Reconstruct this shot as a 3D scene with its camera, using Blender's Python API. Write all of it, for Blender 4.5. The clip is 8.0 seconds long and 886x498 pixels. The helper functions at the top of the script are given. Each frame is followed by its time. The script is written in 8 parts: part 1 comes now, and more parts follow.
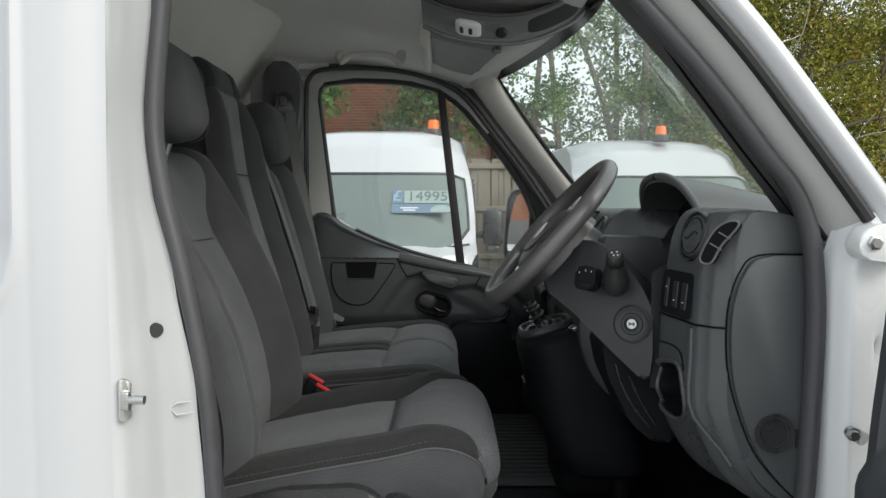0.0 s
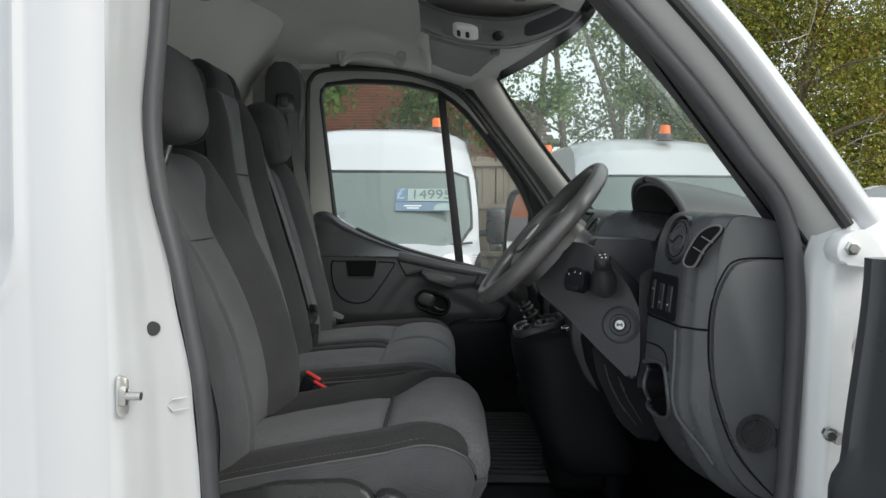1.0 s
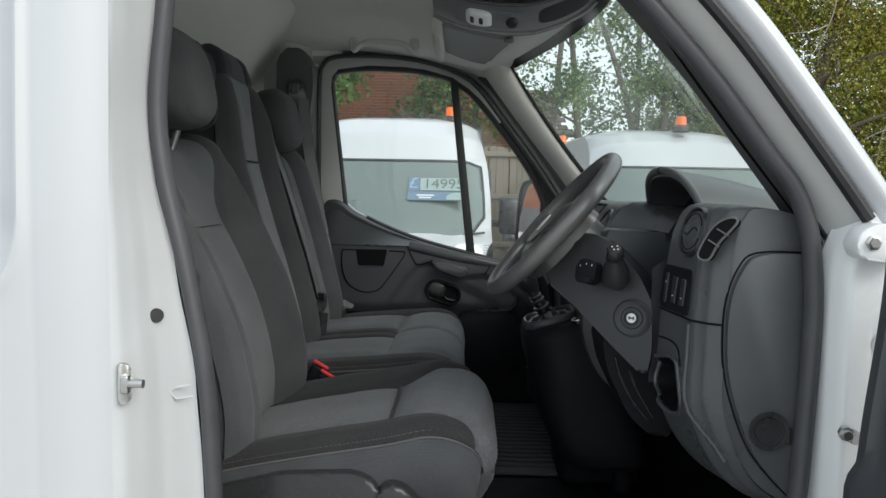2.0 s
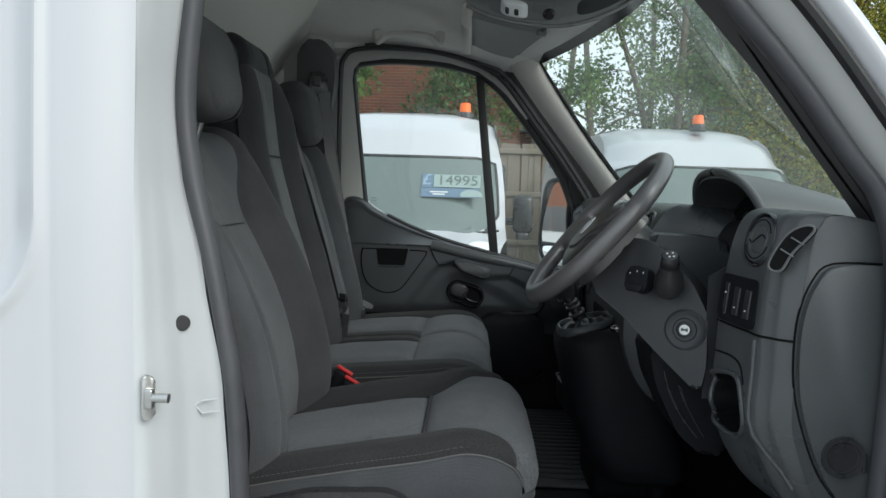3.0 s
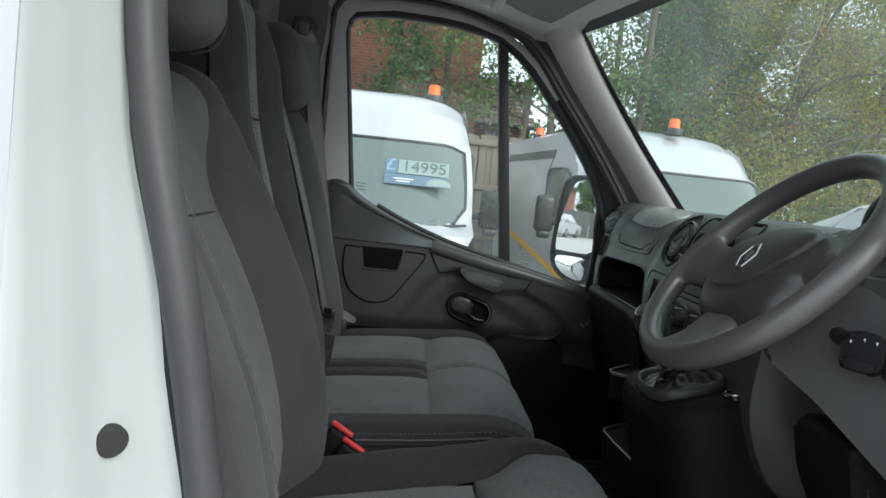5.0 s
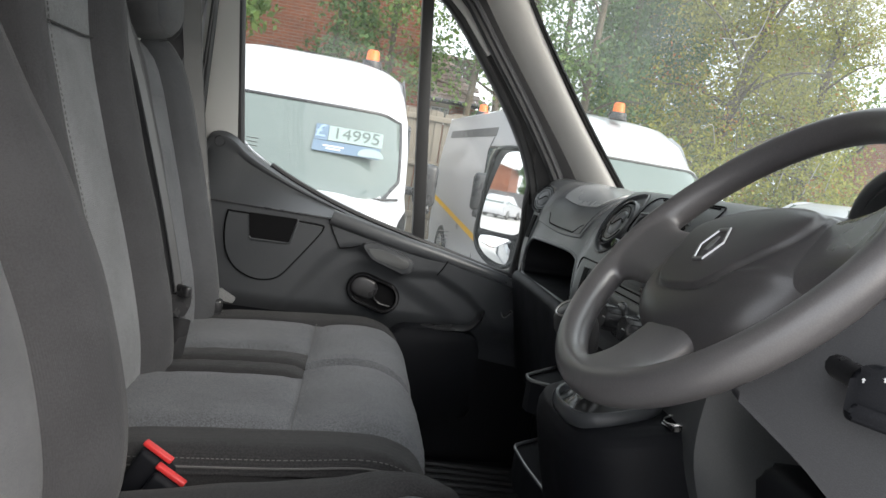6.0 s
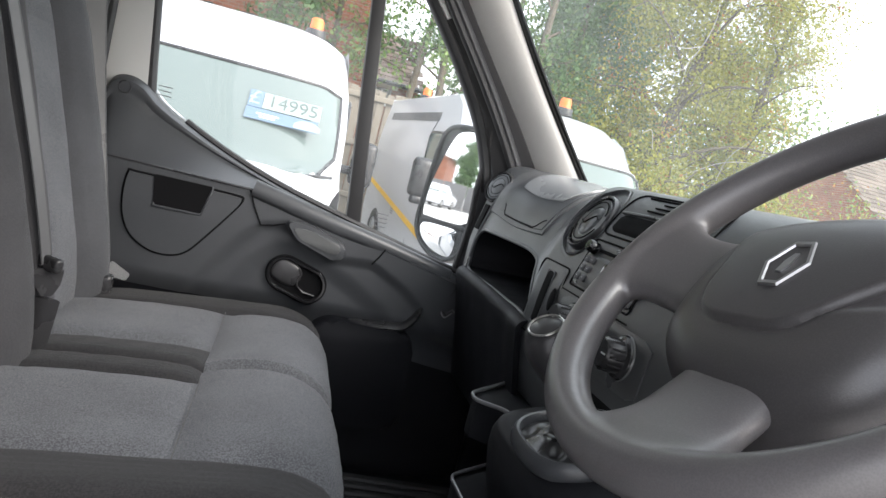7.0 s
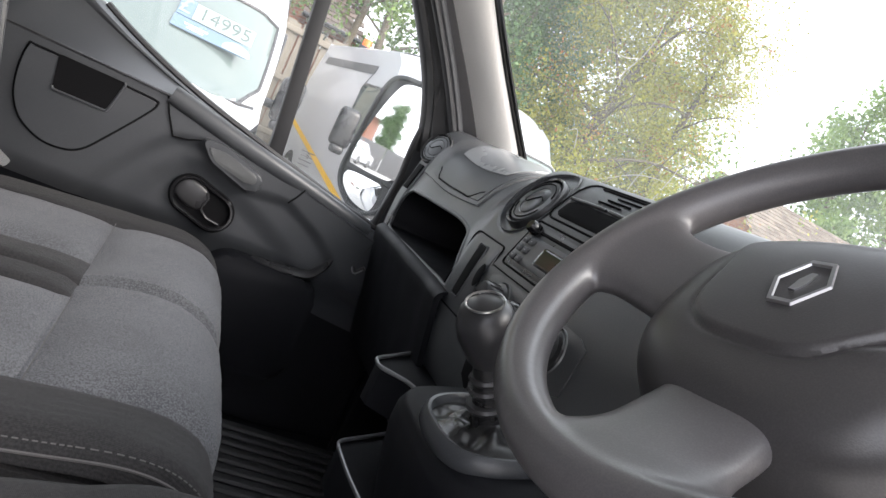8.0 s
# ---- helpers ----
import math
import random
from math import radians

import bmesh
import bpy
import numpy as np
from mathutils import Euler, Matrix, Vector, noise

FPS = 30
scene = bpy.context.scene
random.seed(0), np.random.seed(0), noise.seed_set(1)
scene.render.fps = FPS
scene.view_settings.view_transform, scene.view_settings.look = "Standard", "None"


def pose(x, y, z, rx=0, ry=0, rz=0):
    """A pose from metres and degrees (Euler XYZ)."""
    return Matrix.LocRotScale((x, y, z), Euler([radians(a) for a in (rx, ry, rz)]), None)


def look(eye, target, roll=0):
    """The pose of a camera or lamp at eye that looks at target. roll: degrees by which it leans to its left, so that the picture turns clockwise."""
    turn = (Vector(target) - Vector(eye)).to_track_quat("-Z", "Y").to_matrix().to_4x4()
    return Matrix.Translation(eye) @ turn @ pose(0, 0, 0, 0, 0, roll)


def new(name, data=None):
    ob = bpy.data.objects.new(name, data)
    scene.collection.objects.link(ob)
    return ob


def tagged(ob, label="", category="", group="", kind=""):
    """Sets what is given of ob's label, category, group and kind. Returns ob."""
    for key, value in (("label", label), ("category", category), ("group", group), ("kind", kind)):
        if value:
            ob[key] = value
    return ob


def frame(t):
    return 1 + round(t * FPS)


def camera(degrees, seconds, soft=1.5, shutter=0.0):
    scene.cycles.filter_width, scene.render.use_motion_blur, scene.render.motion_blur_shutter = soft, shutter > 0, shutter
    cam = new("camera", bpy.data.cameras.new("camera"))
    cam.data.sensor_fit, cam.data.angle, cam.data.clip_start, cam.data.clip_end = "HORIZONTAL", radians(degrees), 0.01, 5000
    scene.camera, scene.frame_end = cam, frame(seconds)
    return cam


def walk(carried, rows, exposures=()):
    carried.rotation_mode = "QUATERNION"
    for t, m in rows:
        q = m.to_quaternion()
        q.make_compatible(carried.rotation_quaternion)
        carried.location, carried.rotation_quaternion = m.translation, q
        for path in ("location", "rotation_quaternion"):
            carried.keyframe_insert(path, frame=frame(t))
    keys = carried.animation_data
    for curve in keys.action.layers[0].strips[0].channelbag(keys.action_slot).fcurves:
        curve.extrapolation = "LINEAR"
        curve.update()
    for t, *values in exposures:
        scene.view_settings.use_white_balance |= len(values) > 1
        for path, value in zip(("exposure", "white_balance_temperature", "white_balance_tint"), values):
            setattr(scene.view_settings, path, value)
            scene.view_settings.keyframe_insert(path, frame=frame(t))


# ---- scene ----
cam = camera(62.0, 8.0)
PATH = [
    (0, (0.005, 0.032, 1.455), (-0.001, 2.029, 1.345), -0.0),
    (0.5, (0.012, 0.003, 1.458), (0.003, 2.0, 1.347), 0.0),
    (1, (0.031, 0.002, 1.465), (0.009, 1.998, 1.347), 0.3),
    (1.5, (0.04, 0.005, 1.463), (-0.001, 2.001, 1.33), 0.5),
    (3, (-0.026, 0.111, 1.469), (-0.099, 2.104, 1.312), 1.7),
    (3.5, (-0.129, 0.17, 1.478), (-0.186, 2.163, 1.326), 2.2),
    (4, (-0.194, 0.259, 1.477), (-0.212, 2.253, 1.324), 3.0),
    (4.2, (-0.186, 0.308, 1.471), (-0.187, 2.302, 1.316), 3.5),
    (5.3, (-0.254, 0.754, 1.455), (-0.096, 2.739, 1.266), 7.2),
    (5.5, (-0.233, 0.818, 1.447), (-0.033, 2.798, 1.251), 8.0),
    (6, (-0.127, 0.934, 1.438), (0.137, 2.905, 1.221), 9.3),
    (6.5, (-0.133, 1.096, 1.418), (0.248, 3.047, 1.2), 12.0),
    (7, (-0.112, 1.164, 1.415), (0.34, 3.1, 1.199), 14.2),
    (7.5, (-0.094, 1.216, 1.398), (0.403, 3.14, 1.172), 18.1),
    (8, (-0.119, 1.256, 1.383), (0.597, 3.111, 1.169), 25.9),
]
EXPOSURES = [(0.0, 0.46, 6450, 5), (1.5, 0.44, 6300, 4), (3.0, 0.38, 6050, 2), (4.2, 0.28, 5600, 0), (5.3, 0.84, 6200, 1), (5.6, 1.02, 6300, 1), (6.0, 1.32, 6500, 10), (6.5, 1.60, 6350, 12), (7.0, 1.74, 6400, 13), (8.0, 1.84, 6450, 15)]
walk(cam, [(t, look(eye, target, roll)) for t, eye, target, roll in PATH], EXPOSURES)

# ---- world, sun, exposure ----
world = bpy.data.worlds.new("overcast_sky")
scene.world = world
world.use_nodes = True
wn = world.node_tree
sky = wn.nodes.new("ShaderNodeTexSky")
sky.sky_type = 'NISHITA'
sky.sun_disc = False
sky.sun_elevation, sky.sun_rotation = radians(34), radians(134)
sky.air_density, sky.dust_density, sky.ozone_density = 1.0, 6.0, 0.6
haze = wn.nodes.new("ShaderNodeMix")
haze.data_type = 'RGBA'
haze.inputs[0].default_value = 0.7
haze.inputs[7].default_value = (9.6, 9.9, 10.3, 1)
wn.links.new(sky.outputs[0], haze.inputs[6])
wn.links.new(haze.outputs[2], wn.nodes["Background"].inputs[0])
wn.nodes["Background"].inputs[1].default_value = 0.12

sun = new("sun", bpy.data.lights.new("sun", 'SUN'))
sun.data.energy, sun.data.angle, sun.data.color = 1.35, radians(40), (1.0, 0.97, 0.93)
sun.matrix_world = look((5.0, -2.8, 4.7), (0, 2, 0))


# ---- materials ----
def node_mat(name):
    m = bpy.data.materials.new(name)
    m.use_nodes = True
    return m, m.node_tree, m.node_tree.nodes["Principled BSDF"]


def surface(name, col, col2=None, rough=0.5, metal=0.0, grain=400.0, bump=0.1, depth=0.001, wear=6.0, rough_var=0.1,
            coat=0.0, sheen=0.0, spec=0.5, voronoi=False, island=False):
    """A two-scale procedural surface: broad wear and fine grain, with relief."""
    m, t, b = node_mat(name)
    co = t.nodes.new("ShaderNodeTexCoord")
    big = t.nodes.new("ShaderNodeTexNoise")
    big.inputs["Scale"].default_value, big.inputs["Detail"].default_value = wear, 6
    fine = t.nodes.new("ShaderNodeTexVoronoi" if voronoi else "ShaderNodeTexNoise")
    fine.inputs["Scale"].default_value = grain
    if not voronoi:
        fine.inputs["Detail"].default_value = 3
    t.links.new(co.outputs["Object"], big.inputs["Vector"])
    t.links.new(co.outputs["Object"], fine.inputs["Vector"])
    add = t.nodes.new("ShaderNodeMath")
    add.operation = 'MULTIPLY_ADD'
    t.links.new(fine.outputs[0], add.inputs[0])
    add.inputs[1].default_value = 0.5
    half = t.nodes.new("ShaderNodeMath")
    half.operation = 'MULTIPLY'
    half.inputs[1].default_value = 0.5
    t.links.new(big.outputs[0], half.inputs[0])
    t.links.new(half.outputs[0], add.inputs[2])
    ramp = t.nodes.new("ShaderNodeMapRange")
    ramp.inputs[1].default_value, ramp.inputs[2].default_value = 0.3, 0.7
    src = add.outputs[0]
    if island:
        geo = t.nodes.new("ShaderNodeNewGeometry")
        mx = t.nodes.new("ShaderNodeMath")
        mx.operation = 'MULTIPLY_ADD'
        mx.inputs[1].default_value = 0.6
        off = t.nodes.new("ShaderNodeMath")
        off.operation = 'MULTIPLY'
        off.inputs[1].default_value = 0.4
        t.links.new(add.outputs[0], off.inputs[0])
        t.links.new(geo.outputs["Random Per Island"], mx.inputs[0])
        t.links.new(off.outputs[0], mx.inputs[2])
        src = mx.outputs[0]
    t.links.new(src, ramp.inputs[0])
    mix = t.nodes.new("ShaderNodeMix")
    mix.data_type = 'RGBA'
    mix.inputs[6].default_value = (*col, 1)
    mix.inputs[7].default_value = (*(col2 or [c * 1.25 for c in col]), 1)
    t.links.new(ramp.outputs[0], mix.inputs[0])
    t.links.new(mix.outputs[2], b.inputs["Base Color"])
    rr = t.nodes.new("ShaderNodeMapRange")
    rr.inputs[1].default_value, rr.inputs[2].default_value = 0.3, 0.7
    rr.inputs[3].default_value, rr.inputs[4].default_value = max(0.02, rough - rough_var), min(1, rough + rough_var)
    t.links.new(big.outputs[0], rr.inputs[0])
    t.links.new(rr.outputs[0], b.inputs["Roughness"])
    b.inputs["Metallic"].default_value = metal
    b.inputs["Coat Weight"].default_value = coat
    b.inputs["Coat Roughness"].default_value = 0.06
    b.inputs["Sheen Weight"].default_value = sheen
    b.inputs["Specular IOR Level"].default_value = spec
    if bump:
        bp = t.nodes.new("ShaderNodeBump")
        bp.inputs["Strength"].default_value, bp.inputs["Distance"].default_value = bump, depth
        t.links.new(fine.outputs[0], bp.inputs["Height"])
        t.links.new(bp.outputs[0], b.inputs["Normal"])
    return m


def fabric(name, dark, light, scale=1.0, rough=0.9, sheen=0.12, flecked=0.75):
    """Woven cloth: crossed threads and a heathered colour."""
    m, t, b = node_mat(name)
    co = t.nodes.new("ShaderNodeTexCoord")
    w = []
    for axis in ('X', 'Y'):
        wave = t.nodes.new("ShaderNodeTexWave")
        wave.bands_direction = axis
        wave.inputs["Scale"].default_value = 260 * scale
        wave.inputs["Distortion"].default_value = 1.5
        t.links.new(co.outputs["Object"], wave.inputs["Vector"])
        w.append(wave)
    mul = t.nodes.new("ShaderNodeMath")
    mul.operation = 'ADD'
    t.links.new(w[0].outputs[1], mul.inputs[0])
    t.links.new(w[1].outputs[1], mul.inputs[1])
    flecks = t.nodes.new("ShaderNodeTexNoise")
    flecks.inputs["Scale"].default_value, flecks.inputs["Detail"].default_value = 430 * scale, 1
    broad = t.nodes.new("ShaderNodeTexNoise")
    broad.inputs["Scale"].default_value, broad.inputs["Detail"].default_value = 9, 5
    for nd in (flecks, broad):
        t.links.new(co.outputs["Object"], nd.inputs["Vector"])
    sm = t.nodes.new("ShaderNodeMath")
    sm.operation = 'MULTIPLY_ADD'
    sm.inputs[1].default_value = 1.0 - flecked
    t.links.new(broad.outputs[0], sm.inputs[0])
    fm = t.nodes.new("ShaderNodeMath")
    fm.operation = 'MULTIPLY'
    fm.inputs[1].default_value = flecked
    t.links.new(flecks.outputs[0], fm.inputs[0])
    t.links.new(fm.outputs[0], sm.inputs[2])
    rg = t.nodes.new("ShaderNodeMapRange")
    rg.inputs[1].default_value, rg.inputs[2].default_value = 0.38, 0.62
    t.links.new(sm.outputs[0], rg.inputs[0])
    mix = t.nodes.new("ShaderNodeMix")
    mix.data_type = 'RGBA'
    mix.inputs[6].default_value, mix.inputs[7].default_value = (*dark, 1), (*light, 1)
    t.links.new(rg.outputs[0], mix.inputs[0])
    t.links.new(mix.outputs[2], b.inputs["Base Color"])
    b.inputs["Roughness"].default_value = rough
    b.inputs["Sheen Weight"].default_value = sheen
    b.inputs["Sheen Roughness"].default_value = 0.5
    bp = t.nodes.new("ShaderNodeBump")
    bp.inputs["Strength"].default_value, bp.inputs["Distance"].default_value = 0.35, 0.0008
    t.links.new(mul.outputs[0], bp.inputs["Height"])
    t.links.new(bp.outputs[0], b.inputs["Normal"])
    return m


def pane(name, tint, gloss_rough=0.0, ior=1.45, dust_haze=0.05):
    """A thin glass pane: clear, with a Fresnel gloss."""
    m, t, b = node_mat(name)
    t.nodes.remove(b)
    out = t.nodes["Material Output"]
    clear = t.nodes.new("ShaderNodeBsdfTransparent")
    clear.inputs[0].default_value = (*tint, 1)
    gl = t.nodes.new("ShaderNodeBsdfGlossy")
    gl.inputs["Roughness"].default_value = gloss_rough
    fr = t.nodes.new("ShaderNodeFresnel")
    fr.inputs[0].default_value = ior
    mx = t.nodes.new("ShaderNodeMixShader")
    t.links.new(fr.outputs[0], mx.inputs[0])
    # dust film, which also stands in for glare haze on the glass
    film, haze2, add2 = t.nodes.new("ShaderNodeBsdfTranslucent"), t.nodes.new("ShaderNodeBsdfDiffuse"), t.nodes.new("ShaderNodeMixShader")
    film.inputs[0].default_value = haze2.inputs[0].default_value = (0.75, 0.82, 0.79, 1)
    spots = t.nodes.new("ShaderNodeTexNoise")
    spots.inputs["Scale"].default_value, spots.inputs["Detail"].default_value = 5.0, 6
    co = t.nodes.new("ShaderNodeTexCoord")
    t.links.new(co.outputs["Object"], spots.inputs["Vector"])
    amount = t.nodes.new("ShaderNodeMapRange")
    amount.inputs[1].default_value, amount.inputs[2].default_value = 0.3, 0.7
    amount.inputs[3].default_value, amount.inputs[4].default_value = dust_haze * 0.7, dust_haze * 1.3
    t.links.new(spots.outputs[0], amount.inputs[0])
    both = t.nodes.new("ShaderNodeMixShader")
    both.inputs[0].default_value = 0.3
    t.links.new(film.outputs[0], both.inputs[1])
    t.links.new(haze2.outputs[0], both.inputs[2])
    t.links.new(amount.outputs[0], add2.inputs[0])
    t.links.new(clear.outputs[0], add2.inputs[1])
    t.links.new(both.outputs[0], add2.inputs[2])
    t.links.new(add2.outputs[0], mx.inputs[1])
    t.links.new(gl.outputs[0], mx.inputs[2])
    t.links.new(mx.outputs[0], out.inputs[0])
    return m


def bricks(name, c1, c2, mortar, scale, axis):
    m, t, b = node_mat(name)
    co = t.nodes.new("ShaderNodeTexCoord")
    sp = t.nodes.new("ShaderNodeSeparateXYZ")
    cb = t.nodes.new("ShaderNodeCombineXYZ")
    t.links.new(co.outputs["Object"], sp.inputs[0])
    t.links.new(sp.outputs[axis], cb.inputs[0])
    t.links.new(sp.outputs["Z"], cb.inputs[1])
    br = t.nodes.new("ShaderNodeTexBrick")
    br.inputs["Color1"].default_value, br.inputs["Color2"].default_value, br.inputs["Mortar"].default_value = (*c1, 1), (*c2, 1), (*mortar, 1)
    br.inputs["Scale"].default_value = scale
    br.inputs["Brick Width"].default_value, br.inputs["Row Height"].default_value, br.inputs["Mortar Size"].default_value = 0.225, 0.075, 0.008
    t.links.new(cb.outputs[0], br.inputs["Vector"])
    ns = t.nodes.new("ShaderNodeTexNoise")
    ns.inputs["Scale"].default_value = 1.3
    t.links.new(co.outputs["Object"], ns.inputs["Vector"])
    mx = t.nodes.new("ShaderNodeMix")
    mx.data_type, mx.blend_type = 'RGBA', 'MULTIPLY'
    mx.inputs[0].default_value = 0.6
    t.links.new(br.outputs[0], mx.inputs[6])
    t.links.new(ns.outputs[0], mx.inputs[7])
    t.links.new(mx.outputs[2], b.inputs["Base Color"])
    b.inputs["Roughness"].default_value = 0.9
    bp = t.nodes.new("ShaderNodeBump")
    bp.inputs["Distance"].default_value = 0.01
    bp.invert = True
    t.links.new(br.outputs[1], bp.inputs["Height"])
    t.links.new(bp.outputs[0], b.inputs["Normal"])
    return m


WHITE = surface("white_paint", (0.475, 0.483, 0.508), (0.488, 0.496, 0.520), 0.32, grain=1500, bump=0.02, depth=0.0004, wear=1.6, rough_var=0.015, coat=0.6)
# lighter copy of the body white, for the light on the front jamb
LITWHITE = surface("white_paint_lightened", (0.76, 0.77, 0.785), (0.80, 0.81, 0.82), 0.35, grain=900, bump=0.04, depth=0.0005, wear=9, coat=0.3)
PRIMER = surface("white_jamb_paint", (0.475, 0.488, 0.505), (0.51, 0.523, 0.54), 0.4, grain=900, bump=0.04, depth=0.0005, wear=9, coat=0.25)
SEAL = surface("grey_black_door_seal", (0.048, 0.048, 0.054), (0.068, 0.068, 0.075), 0.5, grain=600, bump=0.15, wear=20)
RUBBER = surface("black_rubber", (0.018, 0.018, 0.019), (0.03, 0.03, 0.032), 0.55, grain=600, bump=0.15, wear=20)
PLASTIC = surface("charcoal_grained_plastic", (0.042, 0.045, 0.050), (0.057, 0.060, 0.065), 0.36, grain=850, bump=0.14, depth=0.0006, wear=7, voronoi=True)
SOFTDASH = surface("dark_grey_dash_plastic", (0.072, 0.075, 0.077), (0.090, 0.093, 0.095), 0.42, grain=800, bump=0.22, depth=0.0006, wear=6, voronoi=True)
FACIA = surface("charcoal_facia_plastic", (0.062, 0.066, 0.070), (0.080, 0.084, 0.088), 0.36, grain=800, bump=0.14, depth=0.0006, wear=6, voronoi=True)
SMOOTH = surface("satin_black_plastic", (0.026, 0.026, 0.028), (0.036, 0.036, 0.038), 0.30, grain=500, bump=0.03, wear=12)
GLOSSBLACK = surface("gloss_black_plastic", (0.006, 0.006, 0.007), (0.01, 0.01, 0.011), 0.12, bump=0, wear=9, rough_var=0.04)
WHEELSKIN = surface("worn_steering_wheel_skin", (0.082, 0.078, 0.080), (0.108, 0.103, 0.105), 0.33, grain=900, bump=0.05, depth=0.0005, wear=5, voronoi=True, rough_var=0.08, spec=0.9)
# lower spoke coloured lighter than the rim, for light falling on it
SPOKESKIN = surface("worn_spoke_plastic_lightened", (0.100, 0.096, 0.098), (0.128, 0.123, 0.125), 0.36, grain=900, bump=0.05, depth=0.0005, wear=5, voronoi=True, rough_var=0.08, spec=0.8)
HUBSKIN = surface("steering_hub_plastic", (0.046, 0.0435, 0.045), (0.062, 0.0585, 0.060), 0.38, grain=1000, bump=0.12, depth=0.0005, wear=5, voronoi=True, spec=0.7)
FAB_DARK = fabric("dark_knit_seat_cloth", (0.044, 0.0455, 0.050), (0.062, 0.064, 0.070), sheen=0.12, flecked=0.35)
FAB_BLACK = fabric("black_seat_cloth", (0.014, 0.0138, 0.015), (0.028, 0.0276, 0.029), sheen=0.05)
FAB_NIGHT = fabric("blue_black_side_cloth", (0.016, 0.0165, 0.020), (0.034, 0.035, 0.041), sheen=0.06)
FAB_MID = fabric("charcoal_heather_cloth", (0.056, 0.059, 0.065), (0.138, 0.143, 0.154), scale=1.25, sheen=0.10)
# heather cloth retoned for the light on the driver's backrest
FAB_BACK = fabric("charcoal_back_cloth_retoned", (0.068, 0.071, 0.077), (0.100, 0.104, 0.112), scale=1.3, sheen=0.10, flecked=0.45)
# heather cloth lightened, for light reaching the middle backrest
FAB_MID_LIT = fabric("charcoal_heather_lightened", (0.112, 0.115, 0.122), (0.205, 0.210, 0.220), scale=1.3, sheen=0.10, flecked=0.55)
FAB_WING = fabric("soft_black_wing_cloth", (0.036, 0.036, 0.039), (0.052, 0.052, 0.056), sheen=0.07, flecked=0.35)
THREAD = surface("grey_thread", (0.085, 0.083, 0.084), (0.12, 0.118, 0.118), 0.8, bump=0)
# lighter copy of the webbing, for the light the middle belt catches
STRAP_LIT = surface("belt_webbing_lightened", (0.068, 0.068, 0.071), (0.100, 0.100, 0.104), 0.36, grain=1500, bump=0.3, wear=14, sheen=0.1)
STRAP = surface("seat_belt_webbing", (0.040, 0.040, 0.043), (0.066, 0.066, 0.070), 0.36, grain=1500, bump=0.3, wear=14, sheen=0.3)
HEADLINING = fabric("grey_headlining_felt", (0.80, 0.79, 0.76), (0.87, 0.86, 0.835), 0.8, sheen=0.0)
TRIMGREY = surface("light_grey_pillar_plastic", (0.62, 0.60, 0.57), (0.69, 0.67, 0.64), 0.8, grain=700, bump=0.15, wear=6, voronoi=True)
PALETRIM = surface("pale_grey_painted_steel", (0.50, 0.50, 0.49), (0.56, 0.56, 0.545), 0.5, grain=700, bump=0.08, wear=6)
BULKHEAD = surface("beige_grey_bulkhead", (0.66, 0.65, 0.61), (0.74, 0.73, 0.69), 0.62, grain=500, bump=0.1, wear=4)
DARKTRIM = surface("dark_grey_trim", (0.07, 0.07, 0.074), (0.095, 0.095, 0.10), 0.5, grain=800, bump=0.2, voronoi=True)
SILVER = surface("silver_grey_lid", (0.16, 0.165, 0.17), (0.2, 0.205, 0.21), 0.3, grain=900, bump=0.05)
KNEE = surface("dark_column_plastic", (0.030, 0.0305, 0.034), (0.040, 0.041, 0.045), 0.42, grain=850, bump=0.16, depth=0.0006, wear=7, voronoi=True, spec=0.4)
EMBLEM = surface("dull_chrome_emblem", (0.42, 0.42, 0.43), (0.50, 0.50, 0.51), 0.42, metal=1.0, bump=0)
INLAY = surface("silver_lid_inlay", (0.26, 0.265, 0.27), (0.31, 0.315, 0.32), 0.3, grain=900, bump=0.05)
LIDGREY = surface("mid_grey_lid_plastic", (0.09, 0.092, 0.095), (0.115, 0.117, 0.12), 0.42, grain=900, bump=0.12, voronoi=True)
CONSOLEGREY = surface("mid_grey_console_plastic", (0.16, 0.164, 0.168), (0.20, 0.204, 0.208), 0.42, grain=800, bump=0.10, voronoi=True)
VISORGREY = surface("grey_visor_vinyl", (0.24, 0.245, 0.242), (0.29, 0.295, 0.292), 0.6, grain=500, bump=0.15, voronoi=True)
CHROME = surface("chrome", (0.8, 0.8, 0.81), (0.88, 0.88, 0.89), 0.24, metal=1.0, bump=0, rough_var=0.05)
STEEL = surface("zinc_steel", (0.45, 0.45, 0.44), (0.6, 0.6, 0.59), 0.35, metal=1.0, grain=300, bump=0.1)
RED = surface("red_release_button", (0.55, 0.03, 0.03), (0.65, 0.05, 0.05), 0.35, bump=0)
# black plastic taken darker still, with footwell shade put into the colour
BLACKPLASTIC = surface("black_plastic_darkened_for_shade", (0.0065, 0.007, 0.009), (0.0108, 0.0116, 0.0145), 0.6, grain=850, bump=0.2, depth=0.0006, wear=7, voronoi=True, spec=0.18)
MAT_RUBBER = surface("ribbed_floor_mat", (0.040, 0.040, 0.042), (0.065, 0.065, 0.067), 0.6, grain=300, bump=0.3, wear=5)
CLEAR = pane("clear_glass", (0.94, 0.97, 0.96), dust_haze=0.06)
SCREEN = pane("windscreen_glass", (0.90, 0.95, 0.93), ior=1.5, dust_haze=0.085)
LEATHER = surface("creased_black_leatherette", (0.012, 0.012, 0.013), (0.022, 0.022, 0.023), 0.32, grain=500, bump=0.12, wear=15)
